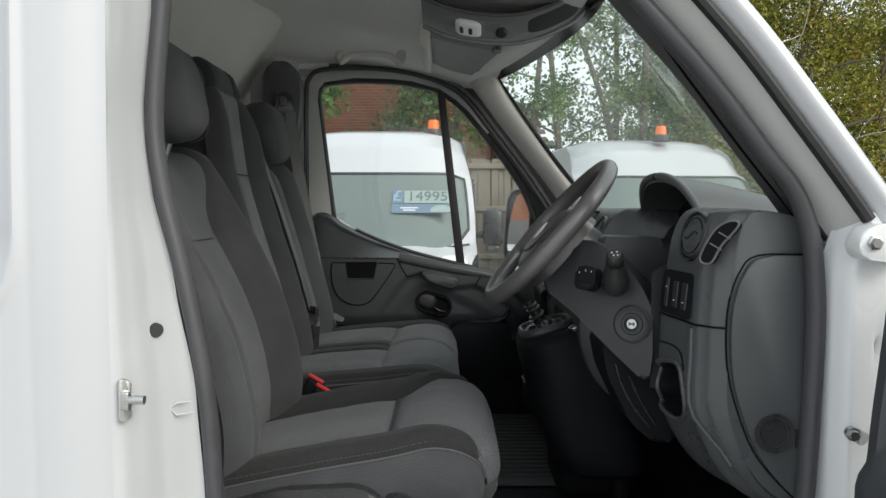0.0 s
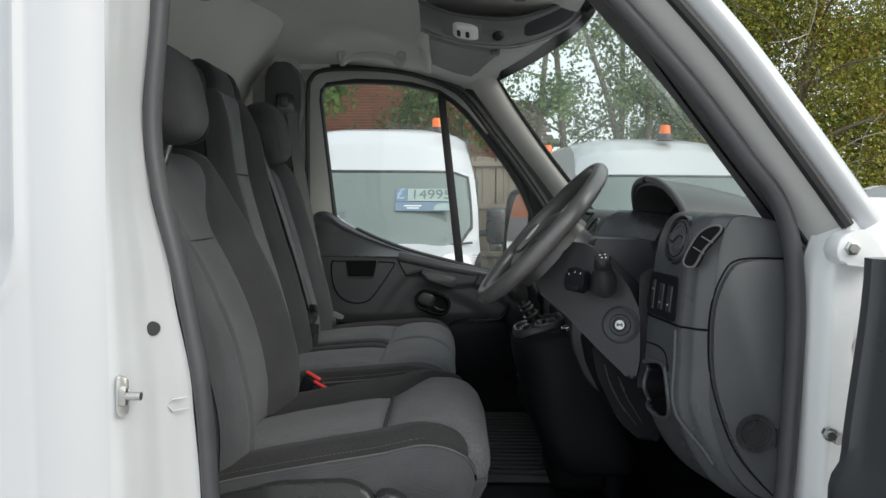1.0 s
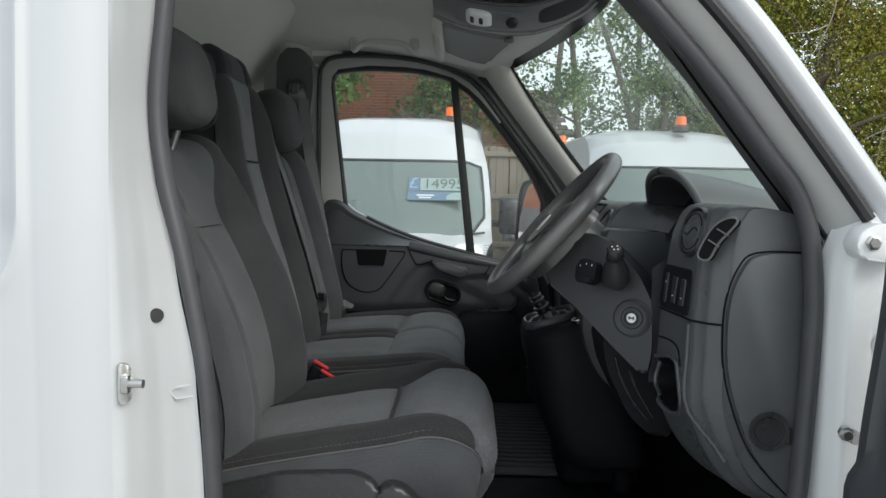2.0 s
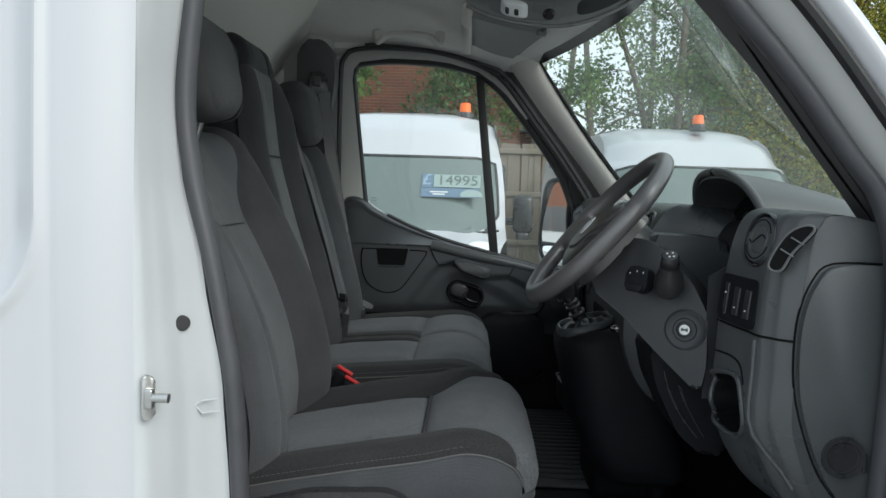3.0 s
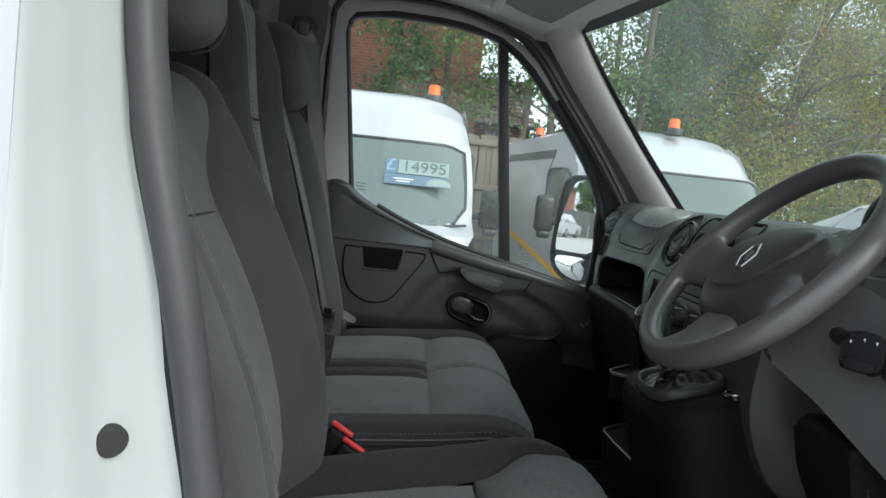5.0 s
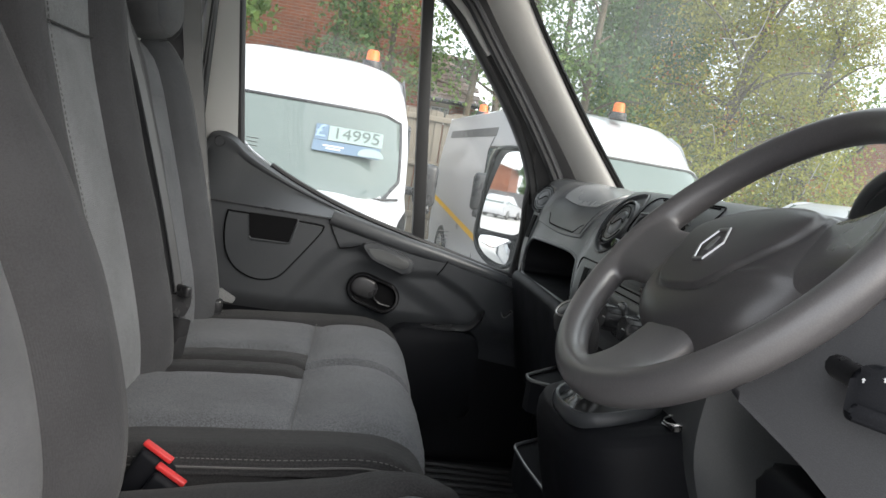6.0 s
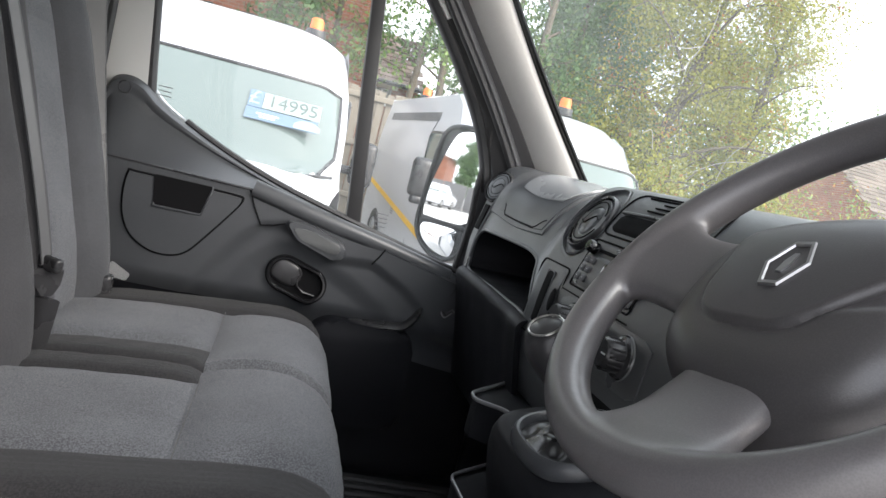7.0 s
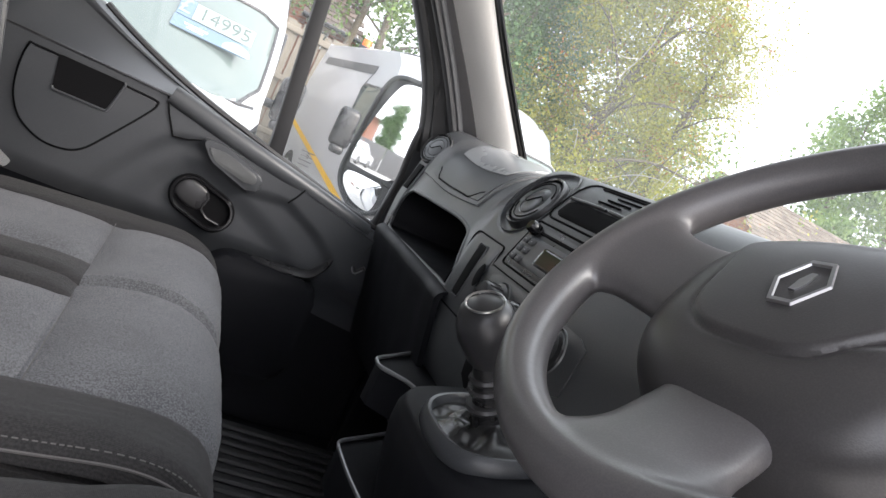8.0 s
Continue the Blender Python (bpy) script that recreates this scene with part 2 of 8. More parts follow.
MIRROR = surface("mirror_silver", (0.9, 0.91, 0.91), (0.92, 0.93, 0.93), 0.02, metal=1.0, bump=0, rough_var=0.0)
MARK = surface("pale_marking_paint", (0.6, 0.6, 0.6), (0.7, 0.7, 0.7), 0.5, bump=0)
LAMPLENS = surface("clear_lamp_lens", (0.75, 0.77, 0.78), (0.85, 0.86, 0.87), 0.15, bump=0)
AMBER = surface("amber_beacon_plastic", (0.80, 0.13, 0.012), (0.85, 0.17, 0.015), 0.4, bump=0)
YARDGROUND = surface("worn_ground_paled_for_bounce", (0.38, 0.373, 0.358), (0.50, 0.49, 0.472), 0.85, grain=60, bump=0.5, depth=0.01, wear=0.4)
FENCEWOOD = surface("weathered_fence_wood", (0.13, 0.115, 0.09), (0.24, 0.21, 0.165), 0.85, grain=30, bump=0.4, depth=0.004, wear=3, island=True)
BARK = surface("grey_brown_bark", (0.075, 0.060, 0.042), (0.15, 0.122, 0.09), 0.9, grain=25, bump=0.6, depth=0.02, wear=4)


def leaf_mat(name, a, b, through_light=0.32):
    """Leaves: a matt upper face, and light that comes through."""
    m = surface(name, a, b, 0.55, bump=0, wear=0.8, island=True, spec=0.3)
    t = m.node_tree
    bs, out = t.nodes["Principled BSDF"], t.nodes["Material Output"]
    tr = t.nodes.new("ShaderNodeBsdfTranslucent")
    t.links.new(bs.inputs["Base Color"].links[0].from_socket, tr.inputs[0])
    mx = t.nodes.new("ShaderNodeMixShader")
    mx.inputs[0].default_value = through_light
    t.links.new(bs.outputs[0], mx.inputs[1])
    t.links.new(tr.outputs[0], mx.inputs[2])
    t.links.new(mx.outputs[0], out.inputs[0])
    return m


LEAF_GREEN = leaf_mat("green_leaves", (0.12, 0.20, 0.06), (0.20, 0.29, 0.085))
LEAF_OLIVE = leaf_mat("yellowing_leaves", (0.20, 0.215, 0.045), (0.36, 0.34, 0.06))
LEAF_DARK = leaf_mat("dark_green_leaves", (0.07, 0.135, 0.05), (0.12, 0.20, 0.075))
LEAF_RUST = leaf_mat("rusty_autumn_leaves", (0.26, 0.10, 0.03), (0.45, 0.22, 0.06))
BRICK_X = bricks("red_orange_brick", (0.36, 0.115, 0.055), (0.27, 0.085, 0.045), (0.30, 0.24, 0.19), 1.0, "X")
BRICK_Y = bricks("red_orange_brick_side", (0.36, 0.115, 0.055), (0.27, 0.085, 0.045), (0.30, 0.24, 0.19), 1.0, "Y")
TILE = surface("brown_roof_tile", (0.10, 0.075, 0.06), (0.18, 0.14, 0.115), 0.85, grain=20, bump=0.4, depth=0.01, wear=2, island=True)
YELLOW = surface("yellow_tape", (0.75, 0.42, 0.02), (0.8, 0.48, 0.04), 0.5, bump=0)
# card and ink colours faded: the van glass's veil is painted in
PALE_GREEN = surface("pale_price_card", (0.24, 0.31, 0.30), (0.27, 0.34, 0.325), 0.5, bump=0)
BLUE = surface("blue_price_strip", (0.10, 0.16, 0.23), (0.115, 0.175, 0.25), 0.5, bump=0)
SKYBLUE = surface("pale_blue_print", (0.22, 0.32, 0.42), (0.25, 0.35, 0.45), 0.5, bump=0)
INK = surface("dark_ink", (0.085, 0.112, 0.106), (0.10, 0.128, 0.12), 0.6, bump=0)
# near-black for joints, and for shade put into pocket, cup and slot openings
GAPSHADE = surface("black_joint_and_gap_shade", (0.005, 0.005, 0.0055), (0.008, 0.008, 0.009), 0.8, bump=0, spec=0.1)


# ---- building helpers ----
def part(name, bm, material, parent=None, label="", smooth=True, angle=40, front=None):
    """Links a bmesh as one mesh object under a thing or a part. front: the way that an open sheet faces."""
    bmesh.ops.recalc_face_normals(bm, faces=bm.faces[:])
    if front is not None and sum((f.normal.copy() for f in bm.faces), Vector()).dot(Vector(front)) < 0:
        bmesh.ops.reverse_faces(bm, faces=bm.faces[:])
    me = bpy.data.meshes.new(name)
    bm.to_mesh(me)
    bm.free()
    return part_mesh(name, me, material, parent, label, smooth, angle)


def placed(ob):
    """The pose in the world, from the chain of parents."""
    m = ob.matrix_parent_inverse @ ob.matrix_basis
    return placed(ob.parent) @ m if ob.parent else ob.matrix_basis.copy()


def part_mesh(name, me, material, parent=None, label="", smooth=True, angle=40):
    me.materials.append(material)
    if smooth and len(me.polygons):
        me.polygons.foreach_set("use_smooth", [True] * len(me.polygons))
        me.set_sharp_from_angle(angle=radians(angle))
    ob = new(name, me)
    if parent is not None:
        ob.parent = parent
        ob.matrix_parent_inverse = placed(parent).inverted()
    if label:
        ob["label"] = label
    return ob


def thing(name, at, label, category, group="", kind=""):
    ob = new(name)
    ob.location = at
    ob.empty_display_size = 0.05
    return tagged(ob, label, category, group, kind)


def V(*a):
    return Vector(a)


def spline(pts, n=24, closed=False):
    """Catmull-Rom through a few control points."""
    P = [Vector(p) for p in pts]
    k = len(P)
    out = []
    spans = k if closed else k - 1
    for i in range(spans):
        a = P[(i - 1) % k] if closed or i > 0 else P[0] * 2 - P[1]
        b, c = P[i], P[(i + 1) % k]
        d = P[(i + 2) % k] if closed or i + 2 < k else P[-1] * 2 - P[-2]
        steps = max(2, round(n / spans))
        for j in range(steps):
            t = j / steps
            out.append(0.5 * ((2 * b) + (c - a) * t + (2 * a - 5 * b + 4 * c - d) * t * t + (3 * b - a - 3 * c + d) * t ** 3))
    if not closed:
        out.append(P[-1].copy())
    return out


def lerp_path(path, s):
    """A point at the fraction s of a polyline."""
    f = max(0.0, min(1.0, s)) * (len(path) - 1)
    i = min(int(f), len(path) - 2)
    return path[i].lerp(path[i + 1], f - i)


def grid(bm, fn, nu, nv, wrap_u=False, wrap_v=False):
    """A sheet of quads from fn(u, v), u and v in 0..1."""
    rows = []
    for i in range(nu + (0 if wrap_u else 1)):
        rows.append([bm.verts.new(fn(i / nu, j / nv)) for j in range(nv + (0 if wrap_v else 1))])
    ru, rv = len(rows), len(rows[0])
    for i in range(nu):
        for j in range(nv):
            a, b = rows[i], rows[(i + 1) % ru]
            bm.faces.new((a[j], b[j], b[(j + 1) % rv], a[(j + 1) % rv]))
    return rows


def sheet(fn, nu, nv, wrap_u=False, wrap_v=False):
    bm = bmesh.new()
    grid(bm, fn, nu, nv, wrap_u, wrap_v)
    return bm


def slab(fn, nu, nv, thick, away):
    """A sheet with thickness, its back moved along the vector away."""
    bm = bmesh.new()
    off = Vector(away).normalized() * thick
    f = grid(bm, fn, nu, nv)
    g = grid(bm, lambda u, v: Vector(fn(u, v)) + off, nu, nv)
    for i in range(nu):
        bm.faces.new((f[i][0], f[i + 1][0], g[i + 1][0], g[i][0]))
        bm.faces.new((f[i][nv], f[i + 1][nv], g[i + 1][nv], g[i][nv]))
    for j in range(nv):
        bm.faces.new((f[0][j], f[0][j + 1], g[0][j + 1], g[0][j]))
        bm.faces.new((f[nu][j], f[nu][j + 1], g[nu][j + 1], g[nu][j]))
    return bm


def tube(path, ra, rb=None, seg=10, closed=False, up=(0, 1, 0), bm=None, square=1.0):
    """A rod of elliptic section along a path; rb lies along up. square < 1 flattens the sides."""
    bm = bm or bmesh.new()
    path = [Vector(p) for p in path]
    n = len(path)
    rings = []
    for i, p in enumerate(path):
        a = path[(i - 1) % n] if closed or i else path[0]
        b = path[(i + 1) % n] if closed or i < n - 1 else path[-1]
        t = (b - a).normalized()
        side = t.cross(Vector(up))
        if side.length < 1e-4:
            side = t.orthogonal()
        side.normalize()
        upv = side.cross(t).normalized()
        r1 = ra(i / max(1, n - 1)) if callable(ra) else ra
        r2 = r1 if rb is None else (rb(i / max(1, n - 1)) if callable(rb) else rb)
        ring = []
        for k in range(seg):
            c, s = math.cos(2 * math.pi * k / seg), math.sin(2 * math.pi * k / seg)
            if square != 1.0:
                c, s = math.copysign(abs(c) ** square, c), math.copysign(abs(s) ** square, s)
            ring.append(bm.verts.new(p + side * (r1 * c) + upv * (r2 * s)))
        rings.append(ring)
    for i in range(n if closed else n - 1):
        a, b = rings[i], rings[(i + 1) % n]
        for k in range(seg):
            bm.faces.new((a[k], a[(k + 1) % seg], b[(k + 1) % seg], b[k]))
    if not closed:
        bm.faces.new(rings[0])
        bm.faces.new(rings[-1][::-1])
    return bm


def prism(outline, axis, a0, a1, bevel=0.0, seg=2, bm=None):
    """A solid from a flat outline, drawn out along an axis from a0 to a1. The outline gives the two other coordinates in xyz order."""
    bm = bm or bmesh.new()

    def at(p, a):
        return {'x': (a, p[0], p[1]), 'y': (p[0], a, p[1]), 'z': (p[0], p[1], a)}[axis]
    lo = [bm.verts.new(at(p, a0)) for p in outline]
    hi = [bm.verts.new(at(p, a1)) for p in outline]
    n = len(lo)
    faces = [bm.faces.new(lo), bm.faces.new(hi[::-1])]
    for i in range(n):
        faces.append(bm.faces.new((lo[i], lo[(i + 1) % n], hi[(i + 1) % n], hi[i])))
    if bevel:
        rim = [e for f in faces[:2] for e in f.edges]
        bmesh.ops.bevel(bm, geom=list(set(rim)), offset=bevel, segments=seg, profile=0.5, affect='EDGES', clamp_overlap=True)
    return bm


def rounded(pts, r, n=4):
    """A flat outline with its corners rounded."""
    out = []
    k = len(pts)
    for i in range(k):
        p, a, b = Vector(pts[i]), Vector(pts[i - 1]), Vector(pts[(i + 1) % k])
        da, db = (a - p), (b - p)
        q = min(r, da.length * 0.45, db.length * 0.45)
        s, e = p + da.normalized() * q, p + db.normalized() * q
        for j in range(n + 1):
            t = j / n
            out.append(tuple((1 - t) ** 2 * s + 2 * t * (1 - t) * p + t * t * e))
    return out


def rbox(c, s, bevel=0.01, seg=3, m=None, bm=None):
    """A box of size s centred on c with rounded edges, in the frame m."""
    own = bmesh.new()
    bmesh.ops.create_cube(own, size=1.0, matrix=Matrix.Diagonal((*s, 1)))
    if bevel:
        bmesh.ops.bevel(own, geom=own.edges[:], offset=min(bevel, min(s) * 0.48), segments=seg, profile=0.5, affect='EDGES', clamp_overlap=True)
    own.transform((m or Matrix()) @ Matrix.Translation(c) if m is None else Matrix.Translation(c) @ m)
    if bm is None:
        return own
    me = bpy.data.meshes.new("tmp")
    own.to_mesh(me)
    own.free()
    bm.from_mesh(me)
    bpy.data.meshes.remove(me)
    return bm


def lathe(profile, m=None, seg=24, bm=None):
    """A turned solid: (radius, height) pairs round the z axis of the frame m."""
    bm = bm or bmesh.new()
    m = m or Matrix()
    rings = []
    for r, h in profile:
        if r < 1e-5:
            rings.append([bm.verts.new(m @ Vector((0, 0, h)))])
        else:
            rings.append([bm.verts.new(m @ Vector((r * math.cos(2 * math.pi * k / seg), r * math.sin(2 * math.pi * k / seg), h))) for k in range(seg)])
    for a, b in zip(rings, rings[1:]):
        for k in range(seg):
            q = [a[k % len(a)], a[(k + 1) % len(a)], b[(k + 1) % len(b)], b[k % len(b)]]
            q = list(dict.fromkeys(q))
            if len(q) > 2:
                bm.faces.new(q)
    return bm


def facing(at, normal, up=(0, 0, 1)):
    """A frame at a place whose z axis is normal and whose y axis is nearest to up."""
    z = Vector(normal).normalized()
    x = Vector(up).cross(z)
    x = x.normalized() if x.length > 1e-4 else z.orthogonal().normalized()
    y = z.cross(x)
    m = Matrix((x, y, z)).transposed().to_4x4()
    return Matrix.Translation(at) @ m


def blob(c, s, power=2.6, seg=20, rings=14, m=None):
    """A cushion-like superellipsoid."""
    bm = bmesh.new()
    m = m or Matrix()

    def f(a):
        return math.copysign(abs(a) ** (2 / power), a)

    def fn(u, v):
        th, ph = 2 * math.pi * u, math.pi * (v - 0.5) * 0.999
        return Vector(c) + (m.to_3x3() @ Vector((s[0] * f(math.cos(ph)) * f(math.cos(th)), s[1] * f(math.cos(ph)) * f(math.sin(th)), s[2] * f(math.sin(ph)))))
    grid(bm, fn, seg, rings, wrap_u=True)
    bmesh.ops.remove_doubles(bm, verts=bm.verts[:], dist=1e-4)
    return bm


def lettering(name, text, size, m, material, parent, depth=0.001):
    cu = bpy.data.curves.new(name, 'FONT')
    cu.body, cu.size, cu.extrude = text, size, depth
    cu.align_x, cu.align_y = 'CENTER', 'CENTER'
    tmp = new(name, cu)
    me = bpy.data.meshes.new_from_object(tmp)
    bpy.data.objects.remove(tmp)
    me.transform(m)
    return part_mesh(name, me, material, parent, smooth=False)


def smoothstep(a, b, x):
    t = max(0.0, min(1.0, (x - a) / (b - a)))
    return t * t * (3 - 2 * t)


# ---- the van's shell ----
YN, YF = 1.14, 2.88          # near and far door seals
# ground made pale so that it reflects light up into the cab
ground = tagged(part("ground", sheet(lambda u, v: ((u - 0.5) * 900, (v - 0.5) * 900, 0), 60, 60), YARDGROUND), "worn yard ground, paled to bounce light", "ground", kind="structure")

body = thing("van_body", (0, 2, 0), "white panel van body with open cab doorway", "van", kind="structure")


def b_edge(z):
    """The doorway's rear edge: x at the height z."""
    pts = [(0.55, -0.33), (0.8, -0.345), (1.02, -0.356), (1.18, -0.367), (1.345, -0.396), (1.49, -0.428), (1.6, -0.437), (1.76, -0.422), (2.05, -0.40)]
    for (z0, x0), (z1, x1) in zip(pts, pts[1:]):
        if z <= z1:
            t = smoothstep(0, 1, (z - z0) / (z1 - z0)) * 0.5 + 0.5 * (z - z0) / (z1 - z0)
            return x0 + (x1 - x0) * max(0, t)
    return pts[-1][1]


def side_y(x, z, y0=1.0):
    """The pressed outer side: tumblehome, a large recessed field with rounded corners and fine upright creases."""
    y = y0 + 0.045 * max(0.0, (z - 1.3) / 1.1) ** 1.5
    dx, dz = x + 0.572, 1.285 - z
    cx, cz = max(dx + 0.13, 0), max(dz + 0.13, 0)
    d = math.hypot(cx, cz) - 0.13 if (dx > -0.13 and dz > -0.13) else max(dx, dz)
    y += 0.018 * smoothstep(0.010, -0.034, d)
    y -= 0.006 * math.exp(-((d - 0.010) / 0.009) ** 2)
    y += 0.0014 * math.exp(-((x + 0.545 + 0.012 * (z - 1.2)) / 0.007) ** 2)
    y += 0.018 * smoothstep(-0.53, -0.446, x) ** 2
    return y


def panel_fn(u, v):
    x = -3.6 + (u ** 0.35) * 3.152
    z = 0.42 + (v * 5 * 0.68 if v < 0.2 else 0.68 + (v - 0.2) / 0.5 * 0.26 if v < 0.7 else 0.94 + (v - 0.7) / 0.3 * 1.08)   # finest round the recess corner
    return (x, side_y(x, z), z)


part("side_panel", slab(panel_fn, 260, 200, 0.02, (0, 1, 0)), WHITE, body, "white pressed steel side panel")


def jamb_fn(u, v):
    z = 0.45 + v * 1.62
    xa, xb = -0.449, b_edge(z) - 0.006
    t = u
    y0 = side_y(-0.449, z)
    y = y0 + (1.135 - y0) * (0.10 * smoothstep(0, 0.3, t) + 0.42 * smoothstep(0.15, 0.55, t) + 0.48 * smoothstep(0.35, 1.0, t))
    y -= 0.006 * math.exp(-((t - 0.42) / 0.09) ** 2) * smoothstep(1.0, 1.2, z)
    return (xa + (xb - xa) * t, y, z)


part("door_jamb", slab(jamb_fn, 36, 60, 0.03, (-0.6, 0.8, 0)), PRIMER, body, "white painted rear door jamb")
part("jamb_plug", lathe([(0.0, 0.003), (0.009, 0.0028), (0.0105, 0.001), (0.0105, -0.004)], facing((-0.4135, 1.090, 1.279), (0.8, -1, 0)), 20), RUBBER, body, "black rubber plug")
strk = part("striker_plate", prism(rounded([(-0.0085, -0.031), (0.0085, -0.026), (0.0085, 0.026), (-0.0085, 0.031)], 0.008), 'z', -0.004, 0.004, 0.0015), STEEL, body, "zinc door striker")
strk.matrix_basis = facing((-0.430, 1.020, 1.195), (0.55, -1, 0)) @ pose(0, 0, 0, 0, 0, 0)
part("striker_pin", tube([(-0.431, 1.020, 1.195), (-0.425, 1.016, 1.196), (-0.402, 1.016, 1.196)], 0.0062, seg=12), STEEL, body)
part("striker_bracket", rbox((-0.427, 1.016, 1.195), (0.012, 0.012, 0.026), 0.003), STEEL, body)
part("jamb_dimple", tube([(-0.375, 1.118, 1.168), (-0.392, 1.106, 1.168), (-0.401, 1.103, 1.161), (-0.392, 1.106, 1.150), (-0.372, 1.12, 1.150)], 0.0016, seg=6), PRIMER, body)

# the doorway's rubber seal, all the way round
seal_pts = [(b_edge(z) + 0.008, YN, z) for z in (0.8, 1.02, 1.18, 1.345, 1.49, 1.6, 1.76, 1.9)]
seal_pts += [(-0.385, YN + 0.03, 2.0), (-0.3, YN + 0.04, 2.055), (-0.05, YN + 0.04, 2.05), (0.1, YN + 0.03, 1.965), (0.2, YN + 0.01, 1.862), (0.296, YN, 1.757), (0.398, YN, 1.645),
             (0.483, YN, 1.537), (0.527, YN, 1.482), (0.552, YN, 1.42), (0.563, YN, 1.34), (0.565, YN, 1.26), (0.560, YN, 1.1), (0.552, YN, 0.98), (0.52, YN, 0.75), (0.44, YN, 0.6), (0.2, YN, 0.56), (-0.2, YN, 0.56), (-0.32, YN, 0.64)]
seal_path = spline(seal_pts, 200, True)
part("door_seal", tube(seal_path, 0.013, 0.017, 12, True), SEAL, body, "black rubber door seal")
def seal_run(k, dy):
    """The seal's line, set outwards by the share k and inwards into the cab by dy."""
    return [p + V(0, dy, 0) for p in spline([((q[0] - 0.07) * k + 0.07, q[1], (q[2] - 1.3) * k + 1.3) for q in seal_pts], 160, True)]


part("seal_lip", tube(seal_run(1.015, 0.028), 0.009, 0.012, 8, True), DARKTRIM, body, "grey ribbed inner seal lip")
part("jamb_lining", tube(seal_run(1.10, 0.085), 0.012, 0.05, 8, True), DARKTRIM, body, "dark grey doorway lining")

# near windscreen pillar: bands along one line
pil = spline([(-0.05, 0, 2.10), (0.1, 0, 1.985), (0.2, 0, 1.880), (0.296, 0, 1.775), (0.398, 0, 1.663), (0.483, 0, 1.555), (0.536, 0, 1.486), (0.60, 0, 1.40)], 40)


def pillar_band(o0, y0, o1, y1, bow=0.0, n=8):
    nx, nz = 0.75, 0.66

    def fn(u, v):
        p = lerp_path(pil, u)
        o = o0 + (o1 - o0) * v
        return (p.x + nx * o, y0 + (y1 - y0) * v - bow * math.sin(math.pi * v), p.z + nz * o)
    return fn


# darker paint than the white jamb below, standing in for shade
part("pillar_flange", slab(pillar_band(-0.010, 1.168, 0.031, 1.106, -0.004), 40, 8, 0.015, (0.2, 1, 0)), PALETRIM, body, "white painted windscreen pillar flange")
part("pillar_backing", slab(pillar_band(-0.020, 1.214, 0.085, 1.135), 40, 6, 0.006, (0.2, 1, 0)), RUBBER, body, "black pillar backing")
part("pillar_weatherstrip", tube([V(p.x + 0.75 * 0.037, 1.100, p.z + 0.66 * 0.037) for p in pil[:-1]], 0.0095, 0.012, 8), RUBBER, body, "black rubber weatherstrip")
part("pillar_skin", slab(pillar_band(0.045, 1.098, 0.098, 1.125, 0.03, 8), 40, 10, 0.02, (-0.4, 1, -0.3)), WHITE, body, "white outer windscreen pillar")


def fjamb_fn(u, v):
    z = 0.45 + v * 1.03
    x0 = 0.572 + 0.03 * smoothstep(1.35, 1.48, z) - 0.012 * smoothstep(1.05, 0.7, z)
    x = x0 + u * 0.2
    y = 1.15 - 0.055 * smoothstep(0, 0.12, u) - 0.05 * smoothstep(0.42, 0.85, u)
    y += 0.008 * smoothstep(0.03, 0.0, abs(u - 0.3)) * smoothstep(1.28, 1.26, z) * smoothstep(1.23, 1.25, z)
    return (x, y, z)


part("front_jamb", slab(fjamb_fn, 40, 60, 0.02, (0.3, 1, 0)), LITWHITE, body, "white painted front door jamb")
part("hinge_plate", prism(rounded([(0.583, 1.385), (0.66, 1.375), (0.66, 1.43), (0.61, 1.435), (0.583, 1.42)], 0.018), 'y', 1.060, 1.10, 0.004), LITWHITE, body, "white painted hinge plate")
part("hinge_bolt", lathe([(0, 0.006), (0.007, 0.006), (0.008, 0.004), (0.011, 0.003), (0.011, -0.004)], facing((0.603, 1.058, 1.407), (0, -1, 0)), 6), STEEL, body)
part("check_bolt", lathe([(0, 0.012), (0.008, 0.012), (0.009, 0.004), (0.013, 0.003), (0.013, -0.01)], facing((0.593, 1.080, 1.130), (-0.2, -1, 0)) @ Matrix.Scale(0.8, 4), 8), STEEL, body)
part("check_arm", tube([(0.600, 1.090, 1.128), (0.606, 1.075, 1.124)], 0.010, seg=8), STEEL, body)
part("fender", slab(lambda u, v: (0.745 + u * 1.1, 1.03 - 0.02 * math.sin(u * 3), 0.45 + v * (0.93 - 0.25 * u)), 14, 14, 0.02, (0, 1, 0)), WHITE, body, "white front wing")
part("bonnet", slab(lambda u, v: (1.0 + u * 0.85, 1.03 + v * 1.94, 1.38 - 0.28 * u - 0.03 * (2 * v - 1) ** 2), 12, 16, 0.02, (0, 0, -1)), WHITE, body, "white sloping bonnet")
part("front_panel", slab(lambda u, v: (1.85 + 0.1 * math.sin(u * 3), 1.03 + v * 1.94, 0.3 + u * 0.8), 8, 12, 0.02, (-1, 0, 0)), WHITE, body)

part("far_wing", slab(lambda u, v: (0.60 + u * 1.25, 2.97 + 0.02 * math.sin(u * 3), 0.45 + v * (0.95 - 0.27 * u)), 14, 14, 0.02, (0, -1, 0)), WHITE, body, "white front wing")
